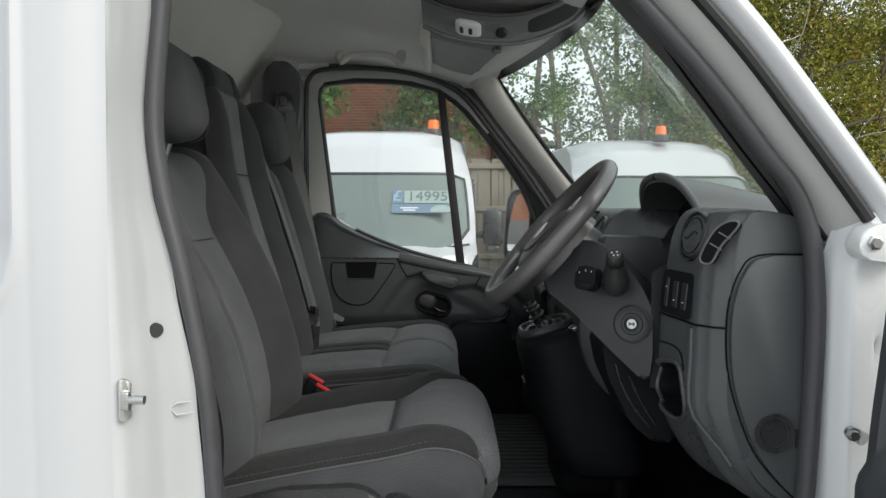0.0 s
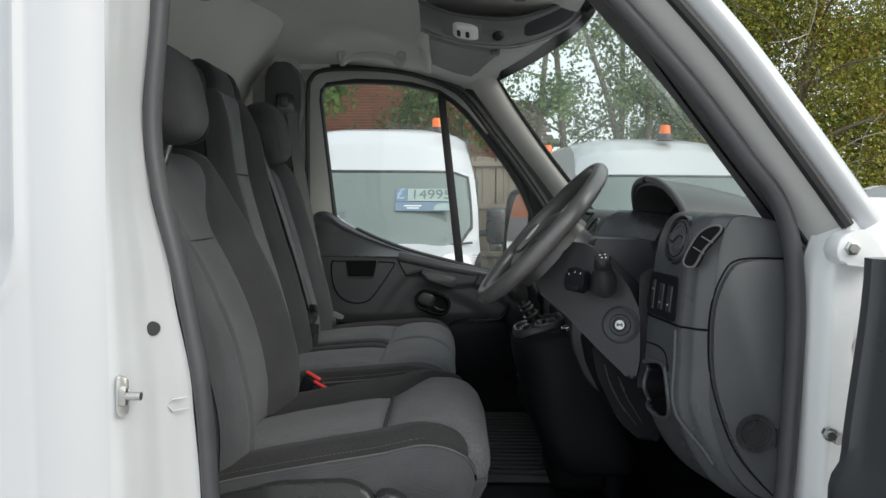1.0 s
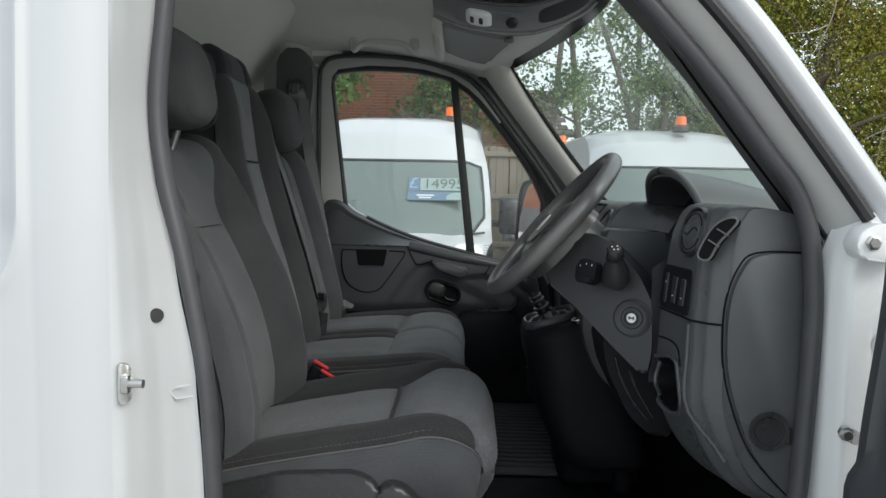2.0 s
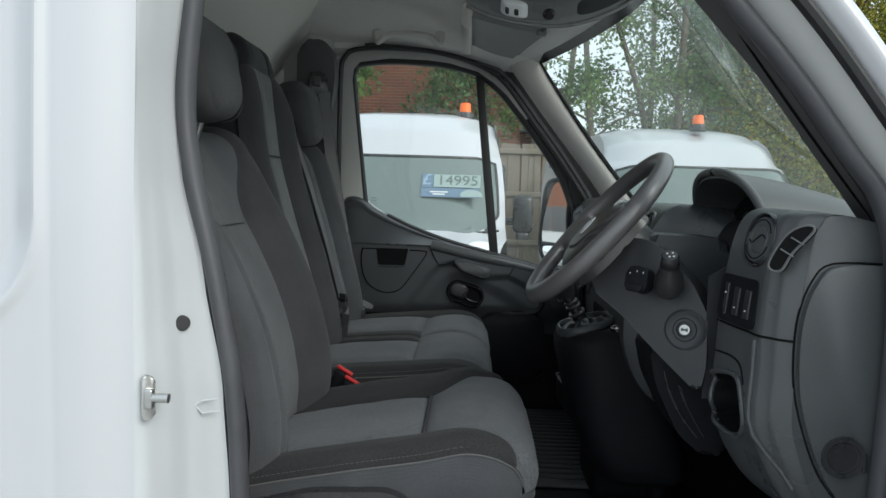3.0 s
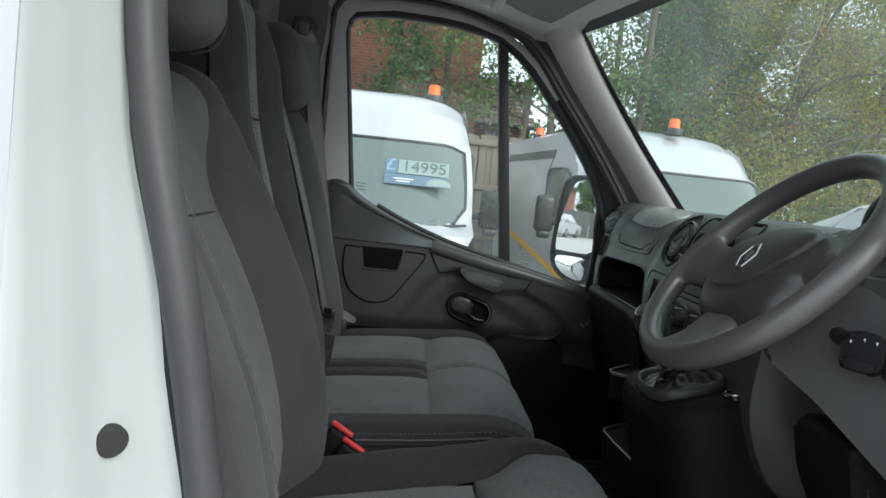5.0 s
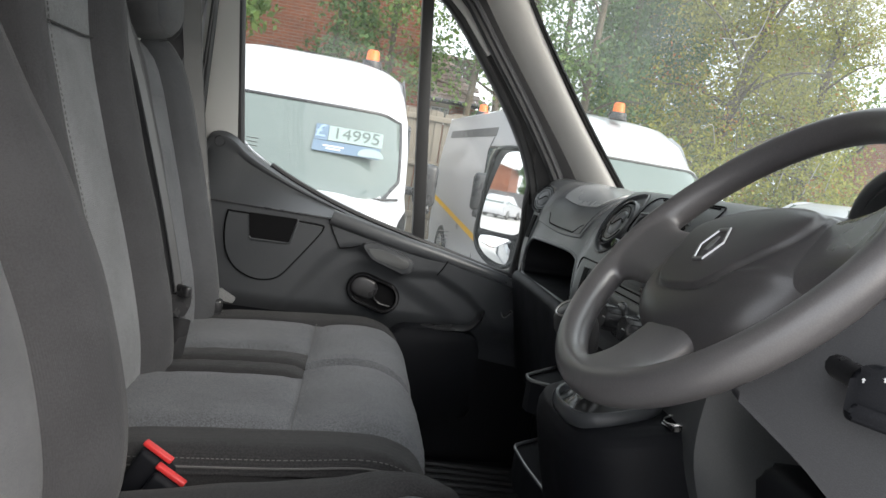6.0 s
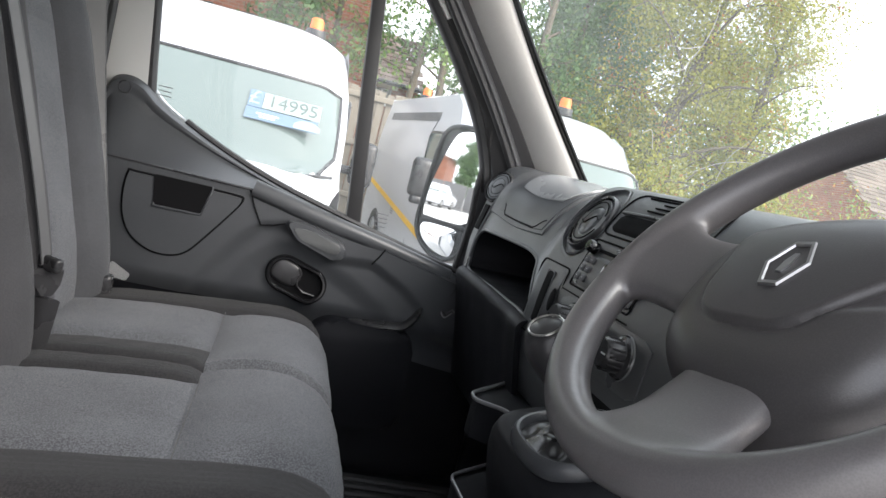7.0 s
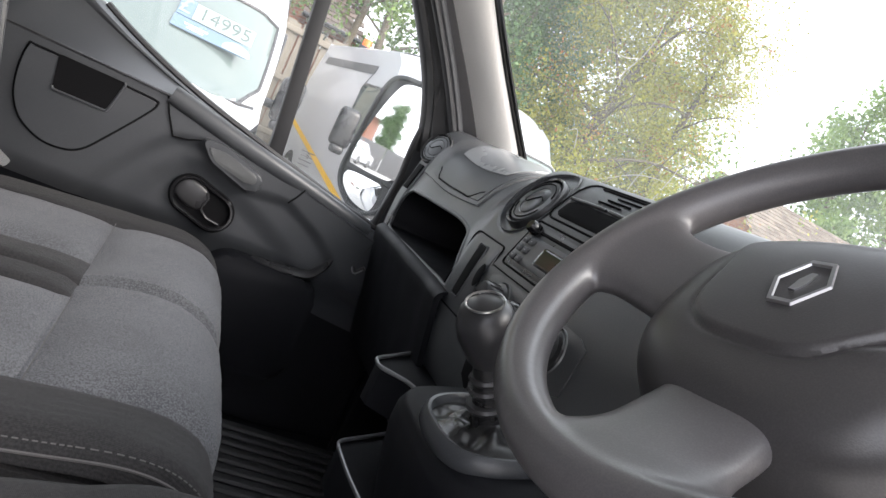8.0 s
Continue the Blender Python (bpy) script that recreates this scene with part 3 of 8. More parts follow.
for sy, yw in ((-1, 1.10), (1, 2.90)):
    for xw in (1.25, -2.55):
        wm0 = Matrix.Translation((xw, yw, 0.34)) @ pose(0, 0, 0, -sy * 90, 0, 0)
        tyre = part("wheel", lathe([(0.20, -0.10), (0.33, -0.10), (0.34, -0.06), (0.34, 0.07), (0.32, 0.10), (0.21, 0.10)], wm0, 28), RUBBER, body, "black tyre")
        part("rim", lathe([(0.21, 0.09), (0.19, 0.05), (0.10, 0.07), (0.05, 0.09), (0, 0.09)], wm0, 24), STEEL, tyre)

# roof, far side, bulkhead, floor
part("roof_skin", slab(lambda u, v: (-3.6 + u * 3.75, 1.06 + v * 1.88, 2.45 - 0.06 * (2 * v - 1) ** 4 - 0.32 * smoothstep(0.86, 1.0, u)), 30, 16, 0.02, (0, 0, -1)), WHITE, body, "white roof skin")
part("far_side_panel", slab(lambda u, v: (-3.6 + u * 3.06, 3.0 - 0.045 * max(0, v * 2.0 - 0.86) ** 1.5, 0.42 + v * 2.0), 20, 20, 0.02, (0, -1, 0)), WHITE, body)
part("rear_doors", slab(lambda u, v: (-3.6, 1.02 + u * 1.96, 0.42 + v * 2.0), 4, 4, 0.03, (1, 0, 0)), WHITE, body)
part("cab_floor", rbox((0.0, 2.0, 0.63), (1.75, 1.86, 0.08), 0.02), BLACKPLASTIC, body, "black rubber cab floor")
part("load_floor", rbox((-2.25, 2.0, 0.60), (2.7, 1.9, 0.06), 0.01), MAT_RUBBER, body)
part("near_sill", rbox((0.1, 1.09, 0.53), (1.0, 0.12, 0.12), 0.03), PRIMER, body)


def bulk_fn(u, v):
    y = 1.1 + u * 1.82
    z = 0.66 + v * 1.5
    x = -0.80 + 0.06 * smoothstep(2.25, 2.55, y) * smoothstep(1.3, 1.75, z) + 0.20 * smoothstep(1.80, 2.16, z) - 0.03 * smoothstep(2.60, 2.72, y)
    return (x, y, z)


part("bulkhead", slab(bulk_fn, 40, 40, 0.03, (-1, 0, 0)), BULKHEAD, body, "beige grey moulded cab bulkhead")


def head_fn(u, v):
    x = -0.72 + u * 1.06
    y = 1.10 + v * 1.80
    e = abs(2 * v - 1)
    z = 2.10 - 0.10 * smoothstep(0.66, 1.0, e) - 0.10 * smoothstep(0.25, 1.0, u)
    x -= 0.14 * smoothstep(0.55, 1.0, e) * smoothstep(0.6, 1.0, u)
    return (x, y, z)


lining = tagged(part("ceiling", slab(head_fn, 30, 40, 0.02, (0, 0, 1)), HEADLINING), "pale grey felt cab headlining", "ceiling", kind="structure")

part("far_cant_rail", rbox((-0.26, 2.925, 2.035), (0.92, 0.07, 0.155), 0.02), PALETRIM, body, "pale grey cant rail over the door")
part("far_header", slab(lambda u, v: (-0.70 + 0.84 * u, 2.852 + 0.02 * v, 2.06 - 0.075 * v - 0.05 * smoothstep(0.72, 1.0, u)), 24, 4, 0.02, (0, 1, 0.3)), HEADLINING, body, "grey lining over the passenger door")

# far side: frame round the passenger door, pillars
far = spline([(-0.520, 1.20), (-0.522, 1.6), (-0.520, 1.88), (-0.508, 1.945), (-0.465, 1.976), (-0.338, 1.984), (-0.20, 1.976), (-0.091, 1.955), (0.012, 1.918), (0.082, 1.868), (0.172, 1.755), (0.302, 1.586), (0.40, 1.44), (0.47, 1.31)], 90)
part("far_door_seal", tube([(q.x, 2.845, q.y) for q in far], 0.009, 0.012, 10), RUBBER, body, "black rubber door seal")
part("far_seal_lip", tube([(q.x + (0.016 if q.x > 0 else 0), 2.865, q.y + 0.012) for q in far[30:]], 0.010, 0.012, 10), DARKTRIM, body)


def fpil_fn(u, v):
    a = lerp_path(fp_in, u)
    b = lerp_path(fp_out, u)
    p = a.lerp(b, v)
    p.y -= 0.016 * math.sin(math.pi * v) ** 0.7
    return p


fp_in = spline([(0.02, 2.82, 2.02), (0.122, 2.836, 1.888), (0.200, 2.845, 1.785), (0.298, 2.845, 1.66), (0.382, 2.845, 1.555), (0.465, 2.845, 1.44), (0.53, 2.845, 1.32)], 24)
fp_out = spline([(0.10, 2.72, 2.03), (0.185, 2.775, 1.948), (0.270, 2.787, 1.82), (0.403, 2.787, 1.632), (0.563, 2.785, 1.43), (0.63, 2.785, 1.32)], 24)
qa = spline([(0.03, 2.890, 1.893), (0.155, 2.890, 1.742), (0.235, 2.890, 1.642), (0.305, 2.890, 1.545), (0.37, 2.890, 1.42)], 24)
qb = spline([(0.15, 2.855, 1.94), (0.27, 2.855, 1.80), (0.40, 2.855, 1.62), (0.53, 2.855, 1.42)], 24)
part("far_pillar_filler", slab(lambda u, v: lerp_path(qa, u).lerp(lerp_path(qb, u), v), 24, 3, 0.006, (0, 1, 0)), RUBBER, body, "black rubber pillar filler")
part("far_pillar_trim", slab(fpil_fn, 30, 10, 0.01, (0.5, 1, 0.3)), TRIMGREY, body, "light grey windscreen pillar trim")
np_in = [V(p.x - 0.004, 1.158, p.z - 0.004) for p in pil]
np_out = [V(p.x + 0.006, 1.210, p.z + 0.006) for p in pil]


def npil_fn(u, v):
    p = lerp_path(np_in, u).lerp(lerp_path(np_out, u), v)
    p.x -= 0.008 * math.sin(math.pi * v)
    p.z -= 0.006 * math.sin(math.pi * v)
    return p


part("near_pillar_trim", slab(npil_fn, 30, 10, 0.01, (0.7, 0, 0.6)), RUBBER, body, "grey windscreen pillar trim")
part("far_door_pillar", slab(lambda u, v: (-0.72 + 0.165 * u, 2.80 + 0.045 * u - 0.02 * math.sin(3.14 * u), 0.66 + v * 1.38), 10, 12, 0.04, (0, 1, 0)), PALETRIM, body, "pale grey door pillar")
part("far_pillar_cover", prism(rounded([(-0.655, 1.50), (-0.56, 1.50), (-0.515, 1.86), (-0.525, 1.95), (-0.575, 1.995), (-0.65, 1.97)], 0.05), 'y', 2.71, 2.79, 0.02, 3), DARKTRIM, body, "dark grey belt pillar cover")
part("pillar_seam", tube([(-0.513, 2.790, 1.90), (-0.514, 2.790, 1.76), (-0.518, 2.790, 1.60), (-0.522, 2.792, 1.52)], 0.0035, seg=6), RUBBER, body, "dark pillar seam")
part("far_lower_body", rbox((0.0, 2.93, 0.75), (1.2, 0.05, 0.6), 0.01), WHITE, body)

# windscreen
def ws_fn(u, v):
    y = 1.205 + 1.59 * u
    k = 1 - (2 * u - 1) ** 2
    return Vector((0.585 - 0.408 * v - 0.056 * v * (1 - v) + (0.33 - 0.13 * v) * k, y, 1.415 + 0.545 * v + 0.05 * v * k - 0.03 * (1 - v) * k))


glass = tagged(part("windscreen", sheet(ws_fn, 40, 20), SCREEN, front=(-1, 0, -0.5)), "clear curved laminated windscreen glass", "windscreen", kind="structure")
glass.visible_shadow = False
for nm, f in (("windscreen_edge_bottom", lambda u, v: ws_fn(u, v * 0.05)), ("windscreen_edge_top", lambda u, v: ws_fn(u, 1 - v * 0.06)),
              ("windscreen_edge_far", lambda u, v: ws_fn(1 - u * 0.012, v)), ("windscreen_edge_near", lambda u, v: ws_fn(u * 0.012, v))):
    part("edge_band", slab(f, 30 if "far" not in nm and "near" not in nm else 3, 3 if "far" not in nm and "near" not in nm else 20, 0.004, (-0.8, 0, -0.5)), GLOSSBLACK, glass, "black printed glass edge")
part("roof_header", slab(lambda u, v: ws_fn(u, 1.0) + V(-0.10 * v, 0, 0.03 + 0.05 * v), 24, 4, 0.02, (0, 0, 1)), WHITE, body)
part("header_lining", slab(lambda u, v: ws_fn(u, 0.97) + V(-0.02 - 0.16 * v, 0, 0.0 + 0.06 * v - 0.02 * math.sin(3.14 * v)), 24, 6, 0.01, (0, 0, 1)), HEADLINING, body)

# ---- seats ----
class Pad:
    """A padded surface: a side profile in x and z drawn across y, with raised wings and rolled edges."""

    def __init__(self, prof, y0, y1, wing=0.04, wing_w=0.10, roll=0.03, narrow=None, wings_on=(0.0, 1.0), flip=1):
        self.flip = flip
        self.path = spline([(p[0], 0, p[1]) for p in prof], 64)
        self.y0, self.y1, self.wing, self.wing_w, self.roll, self.narrow, self.on = y0, y1, wing, wing_w, roll, narrow, wings_on

    def at(self, s, y, off=0.0):
        p = lerp_path(self.path, s)
        t = (lerp_path(self.path, s + 0.02) - lerp_path(self.path, s - 0.02)).normalized()
        n = Vector((-t.z, 0, t.x)) * self.flip
        d = min(y - self.y0, self.y1 - y)
        lift = self.wing * smoothstep(self.wing_w, self.wing_w * 0.35, d) * smoothstep(self.on[0] - 0.1, self.on[0] + 0.05, s) * smoothstep(self.on[1] + 0.1, self.on[1] - 0.1, s)
        if d < self.roll:
            lift -= self.roll * (1 - math.sqrt(max(0, 1 - (1 - d / self.roll) ** 2)))
        w = self.narrow(s) if self.narrow else 1.0
        yc = (self.y0 + self.y1) / 2
        return Vector((p.x + n.x * (lift + off), yc + (y - yc) * w, p.z + n.z * (lift + off)))

    def panel(self, s0, s1, y0, y1, puff=0.008, nu=20, nv=14):
        """A stuffed piece of cover; y0 and y1 are numbers or functions of s."""
        lo = y0 if callable(y0) else lambda s: y0
        hi = y1 if callable(y1) else lambda s: y1

        def fn(a, b):
            e = (1 - abs(2 * a - 1) ** 6) * (1 - abs(2 * b - 1) ** 6)
            wrinkle = 0.0012 * math.sin(31 * a + 17 * b + 9 * lo(s0)) * math.sin(23 * b - 11 * a) * e
            s = s0 + (s1 - s0) * a
            return self.at(s, lo(s) + (hi(s) - lo(s)) * b, (puff + 0.004) * e ** 0.6 - 0.007 + wrinkle)
        return sheet(fn, nu, nv)

    def core(self, back, inset=0.02, side=0.012):
        """The solid under the cloth: the profile set in, closed by the points of back."""
        outl = []
        for i in range(40):
            s = i / 39
            p = self.at(s, (self.y0 + self.y1) / 2, -inset)
            outl.append((p.x, p.z))
        return prism(outl + list(back), 'y', self.y0 + side, self.y1 - side, 0.012)


def stitches(path, parent, r=0.0008, gap=0.0065):
    bm = bmesh.new()
    for i in range(len(path) - 1):
        a, b = Vector(path[i]), Vector(path[i + 1])
        k = max(1, int((b - a).length / gap))
        for j in range(k):
            p, q = a.lerp(b, j / k), a.lerp(b, (j + 0.62) / k)
            tube([p, q], r, seg=4, bm=bm)
    return part("stitching", bm, THREAD, parent, "grey seam stitching")


def headrest(parent, c, w, h, d, lean=-12, mat=None):
    m = pose(0, 0, 0, 0, lean, 0)
    hr = part("headrest", blob(c, (d / 2, w / 2, h / 2), 3.2, 28, 18, m), mat or FAB_WING, parent, "black cloth headrest")
    # paler front blob paints the windscreen light onto the headrest
    part("headrest_lit_face", blob(V(*c) + V(0.013, 0, 0.0), (d * 0.46, w * 0.42, h * 0.46), 3.2, 28, 18, m), FAB_DARK, hr, "headrest face coloured paler as if lit from ahead")
    for sy in (-0.06, 0.06):
        part("headrest_post", tube([V(*c) + V(-0.01, sy, -h * 0.4), V(*c) + V(-0.045, sy, -h * 0.5 - 0.09)], 0.007, seg=10), STEEL, hr)
    part("headrest_seam", tube([V(*c) + m.to_3x3() @ V(d * 0.5 * math.copysign(abs(math.cos(a)) ** 0.62, math.cos(a)) * 0.97, w * 0.33, h * 0.5 * math.copysign(abs(math.sin(a)) ** 0.62, math.sin(a)) * 0.97) for a in [k * math.pi / 16 - math.pi / 2 for k in range(17)]], 0.0014, seg=5), FAB_DARK, hr)
    return hr


drv = thing("driver_seat", (-0.2, 1.57, 0.67), "charcoal and black cloth driver's seat with headrest", "seat")
cush = Pad([(-0.47, 0.945), (-0.36, 0.972), (-0.215, 1.000), (-0.10, 1.020), (-0.01, 1.040), (0.055, 1.037), (0.093, 1.002), (0.103, 0.945), (0.075, 0.885)], 1.315, 1.825, 0.018, 0.12, 0.035, narrow=lambda s: 1 - 0.13 * smoothstep(0.5, 1.0, s), wings_on=(-0.2, 0.55))
cs = part("seat_cushion", cush.core([(-0.02, 0.895), (-0.45, 0.885)], 0.02, 0.05), FAB_DARK, drv, "dark cloth seat cushion")
def wing_in(s):
    """Inner edge of the near dark wing, which runs out to a point at the front."""
    return 1.428 - 0.012 * smoothstep(0.28, 0.40, s) - 0.050 * smoothstep(0.37, 0.52, s) - 0.045 * smoothstep(0.52, 0.70, s)


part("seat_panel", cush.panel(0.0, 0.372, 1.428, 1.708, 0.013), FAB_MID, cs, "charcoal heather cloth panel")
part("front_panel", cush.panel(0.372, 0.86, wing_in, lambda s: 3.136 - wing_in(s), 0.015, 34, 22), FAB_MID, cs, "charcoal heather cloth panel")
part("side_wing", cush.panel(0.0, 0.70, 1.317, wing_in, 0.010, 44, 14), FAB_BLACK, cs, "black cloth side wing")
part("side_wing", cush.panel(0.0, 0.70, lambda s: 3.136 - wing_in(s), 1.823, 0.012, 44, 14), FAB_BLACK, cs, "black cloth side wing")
part("panel_seam", tube([cush.at(0.372, 1.43 + 0.275 * k / 20, -0.002) for k in range(21)], 0.0028, seg=6), FAB_BLACK, cs)
part("lip_panel", cush.panel(0.86, 1.0, 1.316, 1.824, 0.007, 16, 24), FAB_DARK, cs, "dark knit front cloth")


def cushion_side(u, v):
    p = cush.at(0.02 + 0.96 * u, 1.3165, -0.002)
    foot = V(p.x - 0.02 * smoothstep(0.6, 1.0, u), p.y + 0.010, min(0.893, p.z))
    q = p.lerp(foot, 1 - v)
    q.y -= 0.014 * math.sin(math.pi * v ** 0.8) + 0.002 * math.sin(19 * u + 7 * v) * math.sin(math.pi * v)
    return q


part("side_cloth", slab(cushion_side, 40, 10, 0.012, (0, 1, 0)), FAB_DARK, cs, "dark grey knit side cloth")
part("edge_piping", tube([cush.at(s / 60, 1.3165, 0.0) for s in range(1, 50)], 0.0017, seg=6), THREAD, cs, "pale stitched edge piping")
stitches([cush.at(s / 60, 1.321, 0.002) for s in range(2, 48)], cs, 0.0005)
stitches([cush.at(0.50 + 0.2 * k / 14, wing_in(0.50 + 0.2 * k / 14), 0.004) for k in range(15)], cs, 0.0008)
part("seat_base", prism(rounded([(-0.46, 0.67), (0.02, 0.67), (0.03, 0.84), (0.0, 0.89), (-0.46, 0.89)], 0.03), 'y', 1.34, 1.80, 0.02), PLASTIC, drv, "black plastic seat base")
part("base_trim", prism(rounded([(-0.44, 0.80), (-0.11, 0.80), (-0.075, 0.87), (-0.112, 0.955), (-0.15, 0.971), (-0.28, 0.965), (-0.44, 0.925)], 0.02), 'y', 1.288, 1.345, 0.010, 3), SMOOTH, drv, "black seat side trim")
part("recline_lever", prism(rounded([(-0.115, 0.90), (-0.03, 0.87), (-0.015, 0.90), (-0.06, 0.952), (-0.10, 0.955)], 0.018), 'y', 1.278, 1.32, 0.010, 3), SMOOTH, drv)

bk = Pad([(-0.395, 0.97), (-0.395, 1.07), (-0.425, 1.2), (-0.475, 1.32), (-0.545, 1.45), (-0.595, 1.535), (-0.635, 1.575), (-0.69, 1.575), (-0.74, 1.52)], 1.325, 1.815, 0.05, 0.13, 0.04,
         narrow=lambda s: 1 - 0.17 * smoothstep(0.35, 0.9, s), wings_on=(-0.2, 0.72), flip=-1)
br = part("backrest", bk.core([(-0.70, 1.40), (-0.60, 1.20), (-0.53, 0.97)]), FAB_DARK, drv, "black cloth backrest")
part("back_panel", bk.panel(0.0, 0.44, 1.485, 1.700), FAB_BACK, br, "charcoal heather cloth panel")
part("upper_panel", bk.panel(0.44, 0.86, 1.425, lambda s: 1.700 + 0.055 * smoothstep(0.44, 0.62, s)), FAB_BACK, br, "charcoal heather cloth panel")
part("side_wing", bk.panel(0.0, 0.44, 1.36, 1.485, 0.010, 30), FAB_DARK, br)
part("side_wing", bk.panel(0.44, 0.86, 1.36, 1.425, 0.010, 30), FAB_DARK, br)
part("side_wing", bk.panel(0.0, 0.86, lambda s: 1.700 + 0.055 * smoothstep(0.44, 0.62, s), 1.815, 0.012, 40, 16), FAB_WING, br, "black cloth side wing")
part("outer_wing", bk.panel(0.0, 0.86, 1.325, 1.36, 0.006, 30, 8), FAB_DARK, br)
part("top_panel", bk.panel(0.86, 1.0, 1.325, 1.815, 0.008), FAB_DARK, br)
part("side_cloth", slab(lambda u, v: bk.at(v * 0.8, 1.326) + V(-0.02 - 0.14 * u, 0.006 + 0.01 * u, 0), 8, 24, 0.01, (0, 1, 0)), FAB_DARK, br)
stitches([bk.at(s / 44, 1.362, 0.0095) for s in range(2, 36)], br, 0.0008, 0.009)
part("panel_seam", tube([bk.at(0.44, 1.432 + 0.25 * k / 16, -0.0035) for k in range(17)], 0.0012, seg=6), FAB_BLACK, br)
headrest(drv, (-0.575, 1.57, 1.695), 0.26, 0.205, 0.115)

bench = thing("passenger_bench", (-0.2, 2.3, 0.67), "charcoal and black cloth double passenger bench seat", "seat")
bprof = [(-0.47, 1.0), (-0.36, 1.018), (-0.17, 1.034), (-0.06, 1.042), (0.0, 1.03), (0.03, 0.995), (0.032, 0.94), (0.01, 0.90)]
for y0, y1, lab in ((1.862, 2.285, "middle"), (2.285, 2.72, "outer")):
    bc = Pad(bprof, y0, y1, 0.005, 0.09, 0.022, wings_on=(-0.2, 0.5))
    c0 = part("seat_cushion", bc.core([(-0.02, 0.87), (-0.45, 0.87)]), FAB_BLACK, bench, "black cloth seat cushion")
    near_dark, far_dark = (y0 + 0.105, y1 - 0.062) if lab == "middle" else (y0 + 0.099, y1 - 0.085)
    part("seat_panel", bc.panel(0.0, 0.29, near_dark, far_dark, 0.013), FAB_MID, c0, "charcoal heather cloth panel")
    part("front_panel", bc.panel(0.29, 0.90, near_dark if lab == "middle" else y0, y1 if lab == "middle" else far_dark, 0.016), FAB_MID, c0, "charcoal heather cloth panel")
    part("side_wing", bc.panel(0.0, 0.98 if lab == "middle" else 0.29, y0, near_dark, 0.008), FAB_BLACK, c0)
    part("side_wing", bc.panel(0.0, 0.29 if lab == "middle" else 0.98, far_dark, y1, 0.008), FAB_BLACK, c0)
    part("lip_panel", bc.panel(0.90, 1.0, y0 + 0.02, y1 - 0.02, 0.004), FAB_BLACK, c0)
    for q in (0.292,):
        stitches([bc.at(q, near_dark + (far_dark - near_dark) * k / 20, -0.001) for k in range(21)], c0, 0.0009, 0.004)
    if lab == "middle":
        stitches([bc.at(0.29 + 0.6 * k / 24, y1 - 0.0005, 0.0) for k in range(25)], c0, 0.0011, 0.004)
        part("edge_piping", tube([bc.at(s / 50, y0 + 0.002, -0.001 - 0.006 * math.sin(s / 7)) for s in range(2, 48)], 0.0016, seg=6), THREAD, c0, "grey edge piping")
        stitches([bc.at(s / 60, y0 + 0.006, 0.003 - 0.006 * math.sin(s / 8.4)) for s in range(3, 57)], c0, 0.0008, 0.006)
        part("side_cloth", slab(lambda u, v: (-0.44 + u * 0.45, 1.866 - 0.004 * math.sin(v * 3), 0.875 + v * 0.13), 20, 6, 0.01, (0, 1, 0)), FAB_BLACK, c0)
part("seat_base", rbox((-0.23, 2.3, 0.77), (0.44, 0.82, 0.21), 0.02), PLASTIC, bench, "black bench base")
mid = Pad([(-0.43, 0.98), (-0.44, 1.08), (-0.475, 1.22), (-0.53, 1.4), (-0.57, 1.55), (-0.585, 1.68), (-0.59, 1.77), (-0.615, 1.832), (-0.66, 1.845), (-0.70, 1.80), (-0.72, 1.65)], 1.872, 2.28, 0.035, 0.11, 0.04,
          narrow=lambda s: 1 - 0.40 * smoothstep(0.42, 0.68, s) - 0.12 * smoothstep(0.7, 0.9, s), wings_on=(-0.2, 0.55), flip=-1)
m0 = part("backrest", mid.core([(-0.66, 1.40), (-0.58, 1.20), (-0.52, 0.98)]), FAB_NIGHT, bench, "black cloth backrest with built-in headrest")
# middle back panels take the lightened copy of the charcoal heather
part("back_panel", mid.panel(0.0, 0.40, 1.965, 2.19), FAB_MID_LIT, m0, "charcoal heather cloth panel")
part("upper_panel", mid.panel(0.40, 0.60, 1.965, 2.19), FAB_MID_LIT, m0, "charcoal heather cloth panel")
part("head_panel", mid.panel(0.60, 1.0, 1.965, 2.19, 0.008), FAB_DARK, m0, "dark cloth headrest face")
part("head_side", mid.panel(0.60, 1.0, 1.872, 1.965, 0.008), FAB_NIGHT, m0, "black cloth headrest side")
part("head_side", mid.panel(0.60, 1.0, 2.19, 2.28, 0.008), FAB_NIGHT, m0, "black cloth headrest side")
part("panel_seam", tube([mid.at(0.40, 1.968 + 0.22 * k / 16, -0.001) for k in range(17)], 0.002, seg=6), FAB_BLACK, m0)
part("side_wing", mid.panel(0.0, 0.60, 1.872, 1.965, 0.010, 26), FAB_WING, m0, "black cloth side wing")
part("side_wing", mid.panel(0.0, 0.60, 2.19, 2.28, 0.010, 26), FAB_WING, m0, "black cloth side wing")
stitches([mid.at(s / 44, 1.915, 0.010) for s in range(2, 27)], m0)
outr = Pad([(-0.43, 0.98), (-0.44, 1.08), (-0.475, 1.22), (-0.525, 1.4), (-0.565, 1.53), (-0.60, 1.585), (-0.64, 1.60), (-0.69, 1.55)], 2.29, 2.71, 0.035, 0.11, 0.04,
           narrow=lambda s: 1 - 0.18 * smoothstep(0.5, 0.95, s), wings_on=(-0.2, 0.8), flip=-1)
o0 = part("backrest", outr.core([(-0.66, 1.40), (-0.58, 1.20), (-0.52, 0.98)]), FAB_NIGHT, bench, "black cloth backrest")
